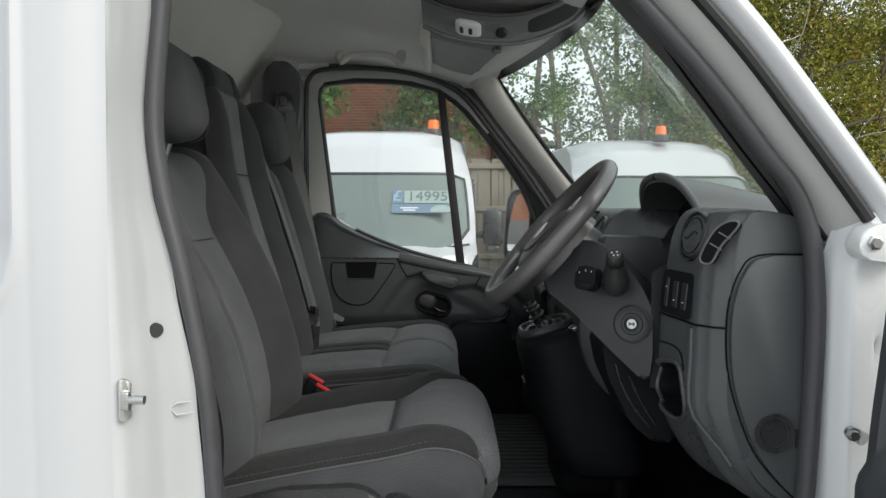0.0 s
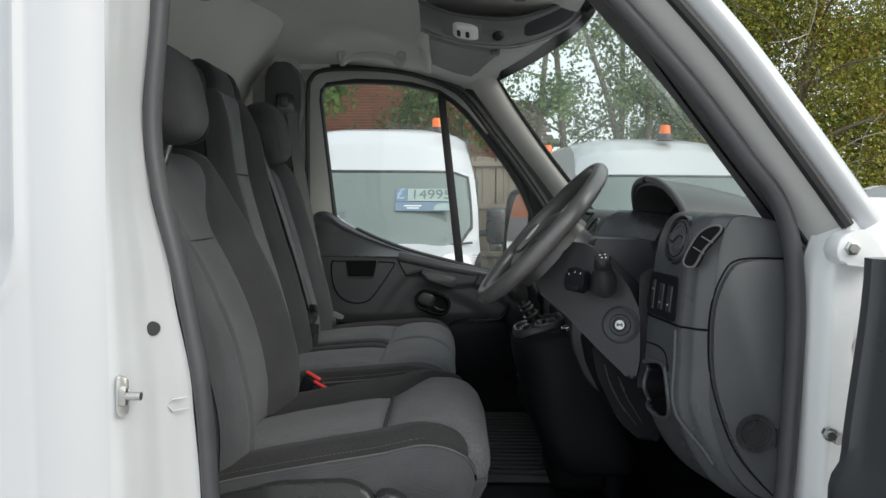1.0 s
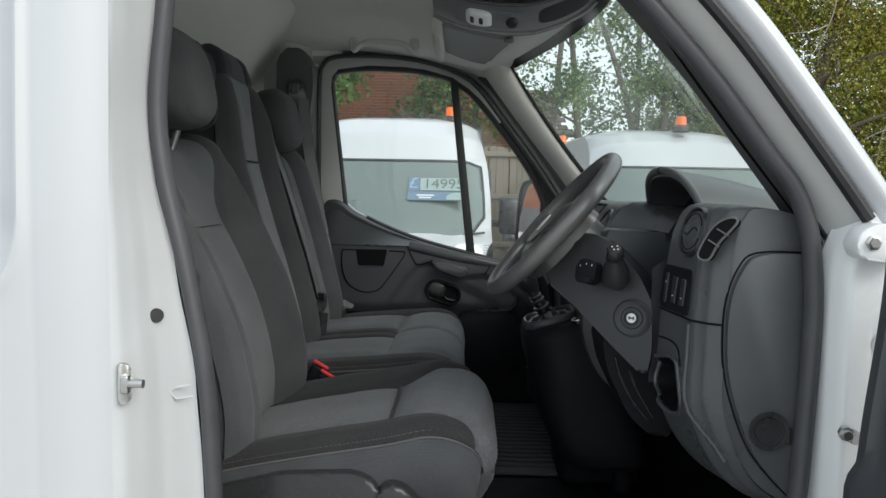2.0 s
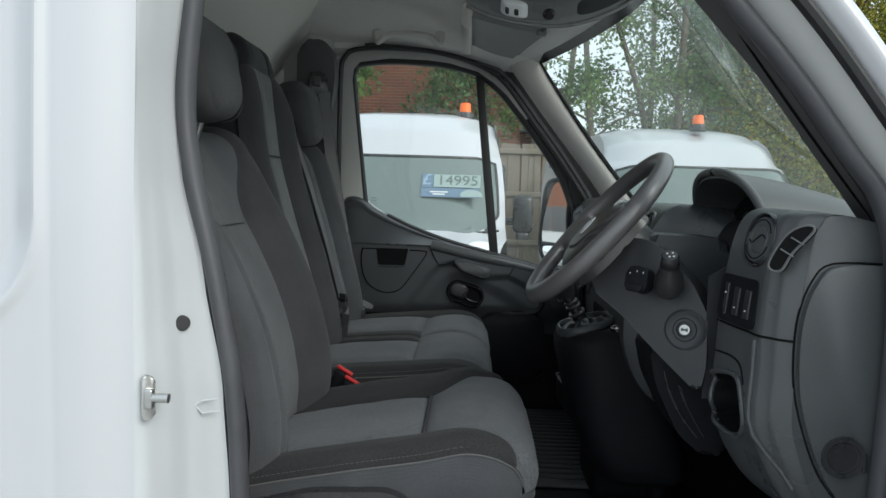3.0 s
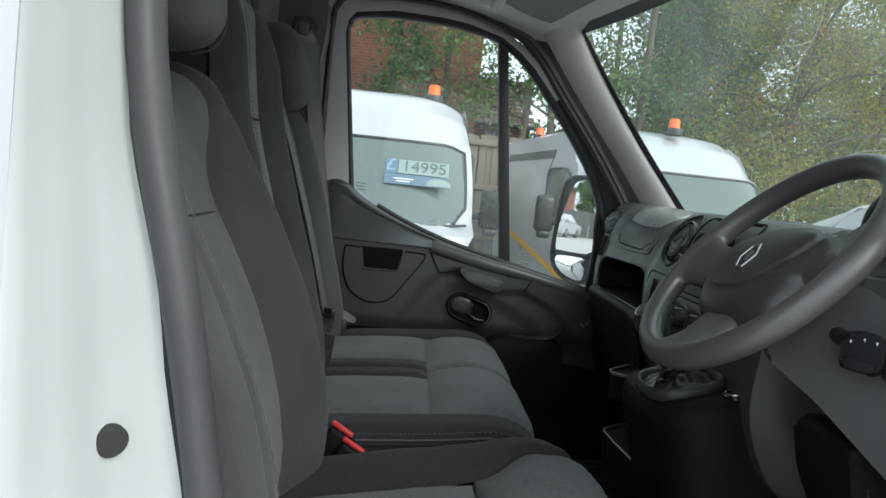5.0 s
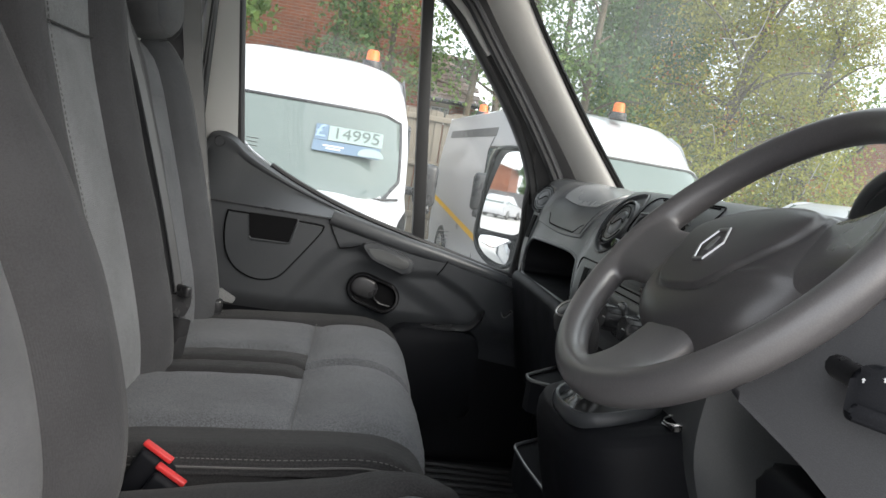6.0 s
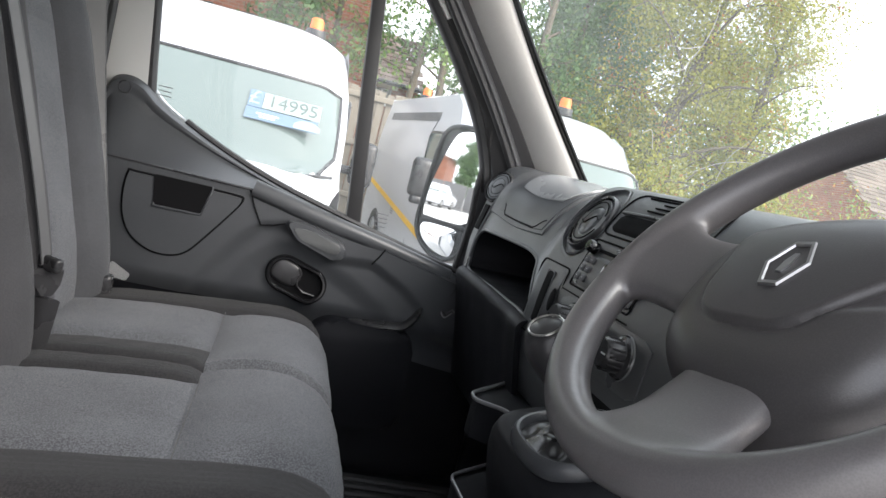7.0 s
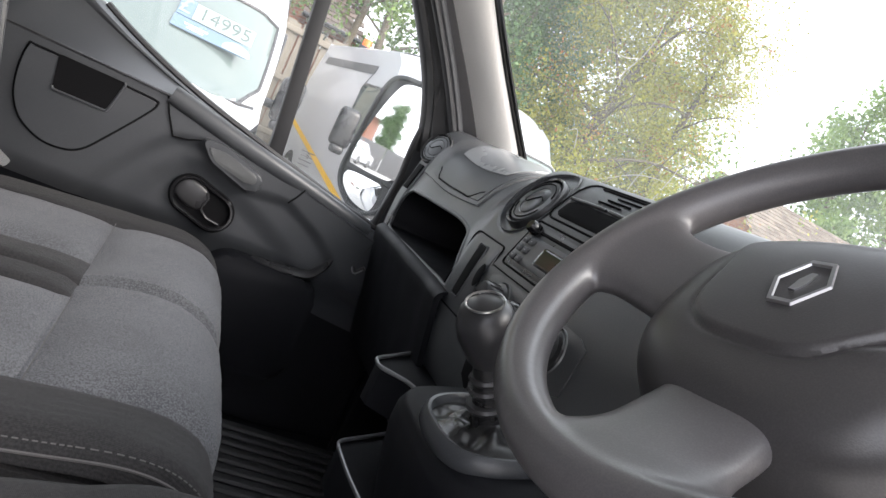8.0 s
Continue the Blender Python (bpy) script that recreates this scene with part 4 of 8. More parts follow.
part("back_panel", outr.panel(0.0, 0.52, 2.385, 2.615), FAB_MID, o0, "charcoal heather cloth panel")
part("upper_panel", outr.panel(0.52, 0.86, 2.385, 2.615), FAB_MID, o0, "charcoal heather cloth panel")
part("side_wing", outr.panel(0.0, 0.86, 2.29, 2.385, 0.010, 26), FAB_WING, o0, "black cloth side wing")
part("side_wing", outr.panel(0.0, 0.86, 2.615, 2.71, 0.010, 26), FAB_DARK, o0)
part("top_panel", outr.panel(0.86, 1.0, 2.29, 2.71, 0.006), FAB_DARK, o0)
headrest(bench, (-0.592, 2.5, 1.70), 0.26, 0.205, 0.115)


# ---- belts ----
def ribbon(path, w, th, across):
    bm = bmesh.new()
    a = Vector(across).normalized()
    rows = []
    for i, p in enumerate(path):
        t = (path[min(i + 1, len(path) - 1)] - path[max(i - 1, 0)]).normalized()
        s = (a - t * a.dot(t)).normalized()
        n = t.cross(s)
        rows.append([bm.verts.new(p + s * (w / 2) * q[0] + n * (th / 2) * q[1]) for q in ((-1, -1), (1, -1), (1, 1), (-1, 1))])
    for r, q in zip(rows, rows[1:]):
        for k in range(4):
            bm.faces.new((r[k], r[(k + 1) % 4], q[(k + 1) % 4], q[k]))
    bm.faces.new(rows[0])
    bm.faces.new(rows[-1][::-1])
    return bm


def belt(label, top, mid_pts, low, across, w=0.042, mat=None):
    b = thing("seat_belt", low, label, "seat belt", "seat belts")
    run = spline([top, *mid_pts, low], 40)
    part("webbing", ribbon(run, w, 0.0016, across), mat or STRAP, b, "woven webbing lightened as if lit" if mat else "black woven webbing")
    for e in (-1, 1):
        part("webbing_edge", tube([p + Vector(across).normalized() * (e * w / 2) for p in run], 0.0014, seg=6), STRAP, b)
    return b


sb = belt("grey webbing belt with steel tongue over the middle seat", (-0.560, 2.270, 1.64), [(-0.540, 2.278, 1.58), (-0.509, 2.290, 1.488), (-0.455, 2.298, 1.31), (-0.425, 2.302, 1.20)], (-0.410, 2.302, 1.14), (0.6, 0.8, 0.2), 0.015, STRAP_LIT)
part("belt_tongue", prism(rounded([(-0.03, -0.012), (0.03, -0.012), (0.026, 0.02), (0.012, 0.045), (-0.012, 0.045), (-0.026, 0.02)], 0.006), 'z', -0.002, 0.002), SMOOTH, sb, "black belt tongue").matrix_basis = facing((-0.405, 2.302, 1.125), (0.6, -0.75, 0.1), (0, 0, -1)) @ Matrix.Scale(0.7, 4)
part("tongue_cover", rbox((-0.408, 2.302, 1.142), (0.05, 0.014, 0.022), 0.005, m=pose(0, 0, 0, 0, 0, -35)), SMOOTH, sb)
part("belt_stalk", tube([(-0.405, 2.302, 1.09), (-0.41, 2.30, 1.03), (-0.42, 2.30, 0.98)], 0.022, 0.009, 8), SMOOTH, sb)
part("belt_guide", prism(rounded([(-0.012, -0.045), (0.012, -0.045), (0.020, -0.01), (0.018, 0.025), (0.008, 0.045), (-0.008, 0.045), (-0.018, 0.025), (-0.020, -0.01)], 0.008), 'z', -0.010, 0.010, 0.006), GLOSSBLACK, sb, "gloss black shoulder belt guide").matrix_basis = facing((-0.570, 2.262, 1.658), (0.75, -0.6, 0.3), (-0.35, 0, 1))
sb = belt("black webbing belt hanging from the door pillar", (-0.550, 2.70, 1.80), [(-0.535, 2.705, 1.65), (-0.485, 2.71, 1.35)], (-0.425, 2.70, 1.08), (0.8, 0.5, 0.1))
part("belt_tongue", prism(rounded([(-0.018, -0.010), (0.018, -0.010), (0.009, 0.034), (-0.009, 0.034)], 0.006), 'z', -0.002, 0.002), CHROME, sb, "bright steel belt tongue").matrix_basis = facing((-0.395, 2.69, 1.06), (0.2, -0.7, 0.7), (1, 0, -0.35))
part("tongue_cover", rbox((-0.42, 2.69, 1.065), (0.03, 0.05, 0.02), 0.005), SMOOTH, sb)
part("pillar_loop", prism(rounded([(-0.035, -0.04), (0.035, -0.04), (0.03, 0.05), (-0.03, 0.05)], 0.02), 'z', -0.012, 0.012, 0.006), SMOOTH, sb, "black pillar belt loop").matrix_basis = facing((-0.575, 2.70, 1.82), (0.5, -0.85, 0))
part("loop_button", rbox((-0.576, 2.686, 1.835), (0.025, 0.02, 0.035), 0.006), DARKTRIM, sb)
part("belt_buckle", rbox((-0.41, 2.67, 1.03), (0.05, 0.03, 0.05), 0.008), SMOOTH, sb)
sb = belt("black webbing driver's belt beside the door pillar", (-0.50, 1.19, 1.86), [(-0.49, 1.20, 1.6), (-0.455, 1.22, 1.3), (-0.42, 1.24, 1.05)], (-0.40, 1.25, 0.86), (1, 0.25, 0))
part("belt_tongue", rbox((-0.425, 1.218, 1.315), (0.055, 0.02, 0.03), 0.006), SMOOTH, sb)
part("tongue_blade", rbox((-0.403, 1.215, 1.303), (0.016, 0.003, 0.012), 0.001, m=pose(0, 0, 0, 0, 25, 0)), DARKTRIM, sb)


def buckle(at, label):
    b = thing("belt_buckle", at, label, "belt buckle", "belt buckles")
    x, y, z = at
    m = pose(0, 0, 0, 0, 28, -8)
    part("buckle_case", rbox((x - 0.014, y, z - 0.040), (0.050, 0.022, 0.075), 0.007, m=m), BLACKPLASTIC, b)
    part("release_button", rbox((x, y, z), (0.042, 0.011, 0.007), 0.002, m=m), RED, b, "red release button")
    part("buckle_stem", tube([(x - 0.02, y, z - 0.06), (x - 0.05, y, z - 0.13)], 0.016, 0.005, 8), SMOOTH, b)


buckle((-0.318, 1.856, 1.030), "black belt buckle with red button beside bench")
buckle((-0.296, 1.838, 1.010), "black belt buckle with red button beside driver's seat")
# ---- passenger door ----
def flat(outline, y):
    b2 = bmesh.new()
    b2.faces.new([b2.verts.new((p[0], y, p[1])) for p in outline])
    return b2


pdoor = thing("passenger_door", (0.0, 2.9, 0.66), "closed passenger door with black trim and divided window", "door")
sill = spline([(-0.508, 1.405), (-0.495, 1.432), (-0.465, 1.440), (-0.432, 1.428), (-0.386, 1.392), (-0.259, 1.330), (-0.111, 1.278), (0.089, 1.228), (0.268, 1.185), (0.50, 1.14)], 48)


def upper_fn(u, v):
    p = lerp_path(sill, u)
    zl = 1.275 - 0.01 * u if p.x < -0.17 else 1.27 - (p.x + 0.17) * 0.21
    zl = min(zl, p.y - 0.012)
    x = p.x if v > 0.02 else max(p.x, -0.505)
    y = 2.862 - 0.085 * (1 - v) ** 1.3 - 0.012 * smoothstep(0.75, 0.9, v) * smoothstep(1.0, 0.97, v)
    return (x + 0.03 * (1 - v) * smoothstep(-0.42, -0.52, p.x), y, zl + (p.y - zl) * v)


part("upper_trim", slab(upper_fn, 60, 14, 0.05, (0, 1, 0)), PLASTIC, pdoor, "black grained upper door trim")
part("trim_cap_ring", tube([(-0.470 + 0.0125 * math.cos(a), 2.846 , 1.414 + 0.0125 * math.sin(a)) for a in [k * math.pi / 10 for k in range(20)]], 0.0014, seg=6, closed=True), SMOOTH, pdoor)


def edge_gap(poly, x, z):
    """How far a point lies inside a polygon (outside: minus)."""
    best = min(math.hypot(x - ax - t * (bx - ax), z - az - t * (bz - az)) for (ax, az), (bx, bz) in zip(poly, poly[1:] + poly[:1])
               for t in [max(0.0, min(1.0, ((x - ax) * (bx - ax) + (z - az) * (bz - az)) / ((bx - ax) ** 2 + (bz - az) ** 2)))])
    inside = False
    for (ax, az), (bx, bz) in zip(poly, poly[1:] + poly[:1]):
        if (az > z) != (bz > z) and x < (bx - ax) * (z - az) / (bz - az) + ax:
            inside = not inside
    return best if inside else -best


SWEEP = [(-0.30, 0.95), (-0.255, 1.037), (-0.216, 1.102), (-0.173, 1.160), (-0.135, 1.199), (-0.085, 1.212), (-0.05, 1.190), (0.035, 1.158), (0.117, 1.166), (0.20, 1.125), (0.25, 1.085), (0.30, 1.03), (0.60, 0.95), (0.60, 0.5), (-0.30, 0.5)]
DISH = [(-0.20, 0.98), (-0.179, 1.044), (-0.145, 1.115), (-0.095, 1.156), (-0.05, 1.163), (0.02, 1.138), (0.10, 1.10), (0.17, 1.06), (0.20, 0.99), (0.20, 0.5), (-0.20, 0.5)]


def lower_fn(u, v):
    x = -0.475 + u * 1.02
    zt = 1.272 if x < -0.17 else 1.268 - (x + 0.17) * 0.22
    z = 0.60 + (zt - 0.60) * v
    y = 2.778 + 0.009 * smoothstep(-0.012, 0.016, edge_gap(SWEEP, x, z)) + 0.008 * smoothstep(-0.020, 0.030, edge_gap(DISH, x, z))
    y += 0.03 * smoothstep(1.06, 0.98, z)
    y += 0.03 * smoothstep(0.25, 0.5, x)
    return (x, y, z)


part("lower_trim", slab(lambda u, v: lower_fn(u, 0.62 + 0.38 * v), 130, 70, 0.06, (0, 1, 0)), PLASTIC, pdoor, "black grained lower door trim")
# lower part of the same trim, darkened where light falls off
part("lower_trim_shaded", slab(lambda u, v: lower_fn(u, 0.62 * v), 50, 20, 0.06, (0, 1, 0)), BLACKPLASTIC, pdoor, "lower door trim darkened for shade")
part("trim_seam", tube([(-0.47, 2.779, 1.272), (-0.30, 2.777, 1.271), (-0.17, 2.776, 1.269), (-0.05, 2.778, 1.243), (0.1, 2.785, 1.21), (0.3, 2.80, 1.165)], 0.0028, seg=6), SMOOTH, pdoor)
pkt_o = spline([(-0.415, 1.246), (-0.40, 1.250), (-0.30, 1.249), (-0.20, 1.247), (-0.187, 1.240), (-0.20, 1.215), (-0.245, 1.150), (-0.275, 1.112), (-0.305, 1.098), (-0.345, 1.099), (-0.385, 1.120), (-0.408, 1.155), (-0.417, 1.20)], 78, True)
slot = rounded([(-0.366, 1.256), (-0.246, 1.256), (-0.260, 1.193), (-0.357, 1.192)], 0.006)
pk = part("door_pocket", prism([tuple(p) for p in pkt_o], 'y', 2.770, 2.80, 0.0045, 3), PLASTIC, pdoor, "black moulded door pocket")
part("pocket_groove", tube([(-0.302 + (p[0] + 0.302) * 1.022, 2.7772, 1.182 + (p[1] - 1.182) * 1.03) for p in pkt_o], 0.0026, seg=6, closed=True), GAPSHADE, pk, "dark joint round the pocket")
# flat black plate stands for the shade inside the mouth
part("pocket_mouth", prism(slot, 'y', 2.7675, 2.772, 0.0), GAPSHADE, pk, "black plate for the shade in the pocket opening")
part("pocket_lip", tube([(p[0], 2.768, p[1]) for p in slot[6:]], 0.0028, seg=8), PLASTIC, pk)
part("armrest_joint", tube([(-0.174, 2.776, 1.270), (-0.158, 2.775, 1.235), (-0.137, 2.777, 1.199), (-0.11, 2.780, 1.204), (-0.085, 2.782, 1.214)], 0.0018, seg=6), GAPSHADE, pdoor)
part("armrest_joint", tube([(0.138, 2.777, 1.205), (0.128, 2.776, 1.185), (0.116, 2.779, 1.166)], 0.0018, seg=6), GAPSHADE, pdoor)
arm_top = spline([(-0.168, 2.790, 1.272), (0.0, 2.792, 1.235), (0.15, 2.800, 1.204), (0.30, 2.815, 1.168)], 24)
part("armrest", tube(arm_top, 0.020, 0.022, 14, square=0.8), PLASTIC, pdoor, "black rounded armrest edge")
part("sill_vent", tube([(0.16 + 0.055 * math.cos(k * math.pi / 12) + 0.055, 2.80, 1.197 - 0.012 * math.cos(k * math.pi / 12) - 0.012 + 0.006 * math.sin(k * math.pi / 12)) for k in range(24)], 0.0016, seg=5, closed=True), GAPSHADE, pdoor)
grip_o = rounded([(-0.086, 1.222), (-0.040, 1.226), (0.046, 1.198), (0.054, 1.174), (0.036, 1.156), (-0.056, 1.186)], 0.012)
gp = part("pull_grip", prism(grip_o, 'y', 2.756, 2.80, 0.008, 4), PLASTIC, pdoor, "black pull grip")
part("grip_face", prism([(-0.012 + (p[0] + 0.012) * 0.80, 1.193 + (p[1] - 1.193) * 0.62) for p in grip_o], 'y', 2.754, 2.760, 0.003, 2), SOFTDASH, gp, "grey worn grip face")
hm = facing((-0.038, 2.789, 1.096), (0, -1, 0)) @ pose(0, 0, 0, 0, 0, -17)


def pill(k, half=0.064, high=0.036):
    a = 2 * math.pi * k
    return V((half - high) * (1 if math.cos(a) > 0 else -1) + high * math.cos(a), high * math.sin(a), 0)


hb = part("handle_bezel", tube([hm @ (pill((k + 0.5) / 48)) for k in range(48)], 0.0065, 0.008, 10, True, up=(0, 1, 0)), GLOSSBLACK, pdoor, "gloss black door handle bezel")
bp2 = prism([tuple(pill((k + 0.5) / 48) * 1.0)[:2] for k in range(48)], 'z', -0.010, -0.001)
bp2.transform(hm)
# the cup's shade is put into its colour
part("handle_cup", bp2, GAPSHADE, hb, "hand cup blackened for shade")
lv = blob((-0.026, 0.004, 0.0), (0.034, 0.026, 0.007), 2.6, 24, 12)
lv.transform(hm)
part("release_lever", lv, SMOOTH, hb, "black release lever")
part("lever_edge", tube([hm @ V(x, y, 0.003) for x, y in ((-0.006, 0.024), (0.004, 0.014), (0.002, 0.0), (0.008, -0.012), (0.026, -0.018), (0.052, -0.014))], 0.0030, seg=8), SMOOTH, hb)
part("lower_pull", tube(spline([(0.030, 2.805, 1.000), (0.095, 2.795, 1.020), (0.16, 2.79, 1.030), (0.215, 2.79, 1.038), (0.240, 2.795, 1.062), (0.250, 2.803, 1.086)], 24), 0.010, 0.026, 12), SMOOTH, pdoor, "black door bin edge")
# bin blackened as well, for the shade low on the door
part("door_bin", prism(rounded([(0.0, 0.78), (0.26, 0.80), (0.25, 1.03), (0.04, 1.03), (0.0, 0.98)], 0.04), 'y', 2.76, 2.84, 0.015), BLACKPLASTIC, pdoor, "black lower door bin")

win = spline([(-0.428, 1.40), (-0.447, 1.55), (-0.482, 1.86), (-0.478, 1.905), (-0.455, 1.933), (-0.341, 1.946), (-0.2, 1.942), (-0.124, 1.933), (-0.02, 1.908), (0.04, 1.868), (0.088, 1.822), (0.16, 1.735), (0.238, 1.634), (0.30, 1.54), (0.337, 1.46), (0.36, 1.38)], 80)
part("window_frame", tube([(p[0], 2.900, p[1]) for p in win], 0.013, 0.02, 10, square=0.6), RUBBER, pdoor, "black window frame rubber")
pillar_o = [(-0.033, 1.955), (-0.003, 1.953), (0.083, 1.225), (0.049, 1.232)]
part("inner_frame", prism([(-0.548, 1.36), (-0.425, 1.36), (-0.452, 1.60), (-0.486, 1.87), (-0.481, 1.912), (-0.457, 1.940), (-0.341, 1.953), (-0.2, 1.949), (-0.122, 1.940), (-0.016, 1.914), (0.045, 1.874), (0.093, 1.828), (0.165, 1.74), (0.176, 1.748), (0.105, 1.842), (0.058, 1.888), (-0.01, 1.932), (-0.12, 1.962), (-0.2, 1.978), (-0.46, 1.985), (-0.53, 1.955), (-0.548, 1.88)], 'y', 2.880, 2.905, 0.003), PALETRIM, pdoor, "pale grey painted window frame")
part("window_divider", prism(pillar_o, 'y', 2.885, 2.925, 0.004), RUBBER, pdoor, "black upright window divider")
main = [(p[0], p[1]) for p in win if p[0] < -0.01] + [(0.065, 1.225), (-0.111, 1.27), (-0.259, 1.32), (-0.386, 1.38)]
wp = part("window_pane", flat(main, 2.906), CLEAR, pdoor, "clear side window glass", smooth=False, front=(0, -1, 0))
quarter = [(p[0], p[1]) for p in win if p[0] >= -0.01 and p[1] > 1.58] + [(0.325, 1.56), (0.337, 1.45), (0.341, 1.30), (0.33, 1.16), (0.07, 1.22)]
wq = part("quarter_pane", flat(quarter, 2.906), CLEAR, pdoor, "clear quarter window glass", smooth=False, front=(0, -1, 0))
wp.visible_shadow = wq.visible_shadow = False
part("mirror_sail", prism([(0.325, 1.60), (0.37, 1.535), (0.43, 1.44), (0.50, 1.30), (0.52, 1.14), (0.330, 1.15), (0.337, 1.22), (0.343, 1.30), (0.339, 1.38), (0.341, 1.45), (0.336, 1.52)], 'y', 2.89, 2.93, 0.004), PLASTIC, pdoor, "black triangular mirror panel")
part("sail_rubber", tube(spline([(0.322, 2.893, 1.60), (0.334, 2.893, 1.52), (0.339, 2.893, 1.45), (0.337, 2.893, 1.38), (0.341, 2.893, 1.30), (0.335, 2.893, 1.22), (0.328, 2.893, 1.15)], 30), 0.008, 0.009, 8), RUBBER, pdoor, "black rubber round the mirror panel")
part("door_skin", prism([(p[0], p[1]) for p in sill][4:] + [(0.52, 0.5), (-0.5, 0.5), (-0.5, 1.36)], 'y', 2.93, 2.97, 0.004), WHITE, pdoor, "white outer door skin")
part("sill_strip", tube([(p[0], 2.892, p[1] + 0.004) for p in sill[22:]], 0.008, 0.014, 8), RUBBER, pdoor)
for bx, bz, lines in ((-0.40, 1.435, 3), (0.13, 1.27, 4)):
    for k in range(lines):
        part("printed_mark", rbox((bx, 2.903, bz - 0.010 * k), (0.03 - 0.004 * (k % 2), 0.001, 0.002), 0), SILVER, pdoor)

# ---- passenger mirror ----
mirror = thing("door_mirror", (0.29, 3.0, 1.2), "large black van door mirror with two glasses", "mirror")
mc, mn = V(0.308, 3.088, 1.362), V(-0.80, -0.60, 0.019)
mm = facing(mc, mn)
mo = spline([(-0.050, 0.150), (-0.02, 0.169), (0.04, 0.172), (0.09, 0.166), (0.118, 0.12), (0.12, 0.0), (0.12, -0.12), (0.10, -0.165), (0.06, -0.190), (0.02, -0.191), (-0.02, -0.178), (-0.060, -0.148), (-0.078, -0.108), (-0.077, -0.05), (-0.073, 0.01), (-0.064, 0.106)], 80, True)
hs = prism([tuple(p) for p in mo], 'z', -0.10, 0.004, 0.010, 3)
hs.transform(mm)
part("mirror_housing", hs, RUBBER, mirror, "black mirror housing")
part("mirror_rim", tube([mm @ V(0.015 + (p[0] - 0.015) * 0.95, p[1] * 0.965, 0.004) for p in mo], 0.007, 0.007, 10, True, up=mn), RUBBER, mirror, "black raised mirror rim")
main_glass = spline([(0.004, 0.150), (0.05, 0.157), (0.092, 0.153), (0.106, 0.12), (0.106, -0.05), (0.090, -0.078), (0.06, -0.085), (-0.035, -0.085), (-0.058, -0.076), (-0.055, 0.0), (-0.032, 0.085), (-0.015, 0.128)], 60, True)
spot_glass = spline([(-0.050, -0.106), (0.005, -0.100), (0.064, -0.101), (0.074, -0.114), (0.073, -0.160), (0.054, -0.175), (-0.008, -0.168), (-0.046, -0.147), (-0.058, -0.125)], 50, True)
b = prism([tuple(p) for p in main_glass], 'z', 0.001, 0.0062)
b.transform(mm)
part("mirror_glass", b, MIRROR, mirror, "silvered mirror glass", smooth=False)
b = bmesh.new()
grid(b, lambda u, v: (0.008 + (spot_glass[int(round(u * 50)) % 50][0] - 0.008) * (0.002 + 0.998 * v), -0.138 + (spot_glass[int(round(u * 50)) % 50][1] + 0.138) * (0.002 + 0.998 * v), 0.0125 - 0.008 * v * v), 50, 10, True)
b.transform(mm)
part("blind_spot_glass", b, MIRROR, mirror, "convex silvered mirror glass")
bb = rbox((0.02, -0.0925, 0.005), (0.16, 0.012, 0.006), 0.002)
bb.transform(mm)
part("mirror_bar", bb, RUBBER, mirror)
for z in (1.26, 1.46):
    part("mirror_arm", tube([(0.44, 2.95, z), (0.425, 3.03, z), (0.385, 3.12, z + 0.01)], 0.024, 0.035, 10), SMOOTH, mirror)

# ---- dashboard ----
dash = thing("dashboard", (0.5, 2.0, 0.9), "dark grey moulded plastic dashboard", "dashboard")
CENTRE = [(0.88, 1.41), (0.72, 1.425), (0.57, 1.446), (0.46, 1.456), (0.407, 1.447), (0.368, 1.398), (0.338, 1.325), (0.322, 1.25), (0.325, 1.12), (0.42, 1.0), (0.72, 0.94)]
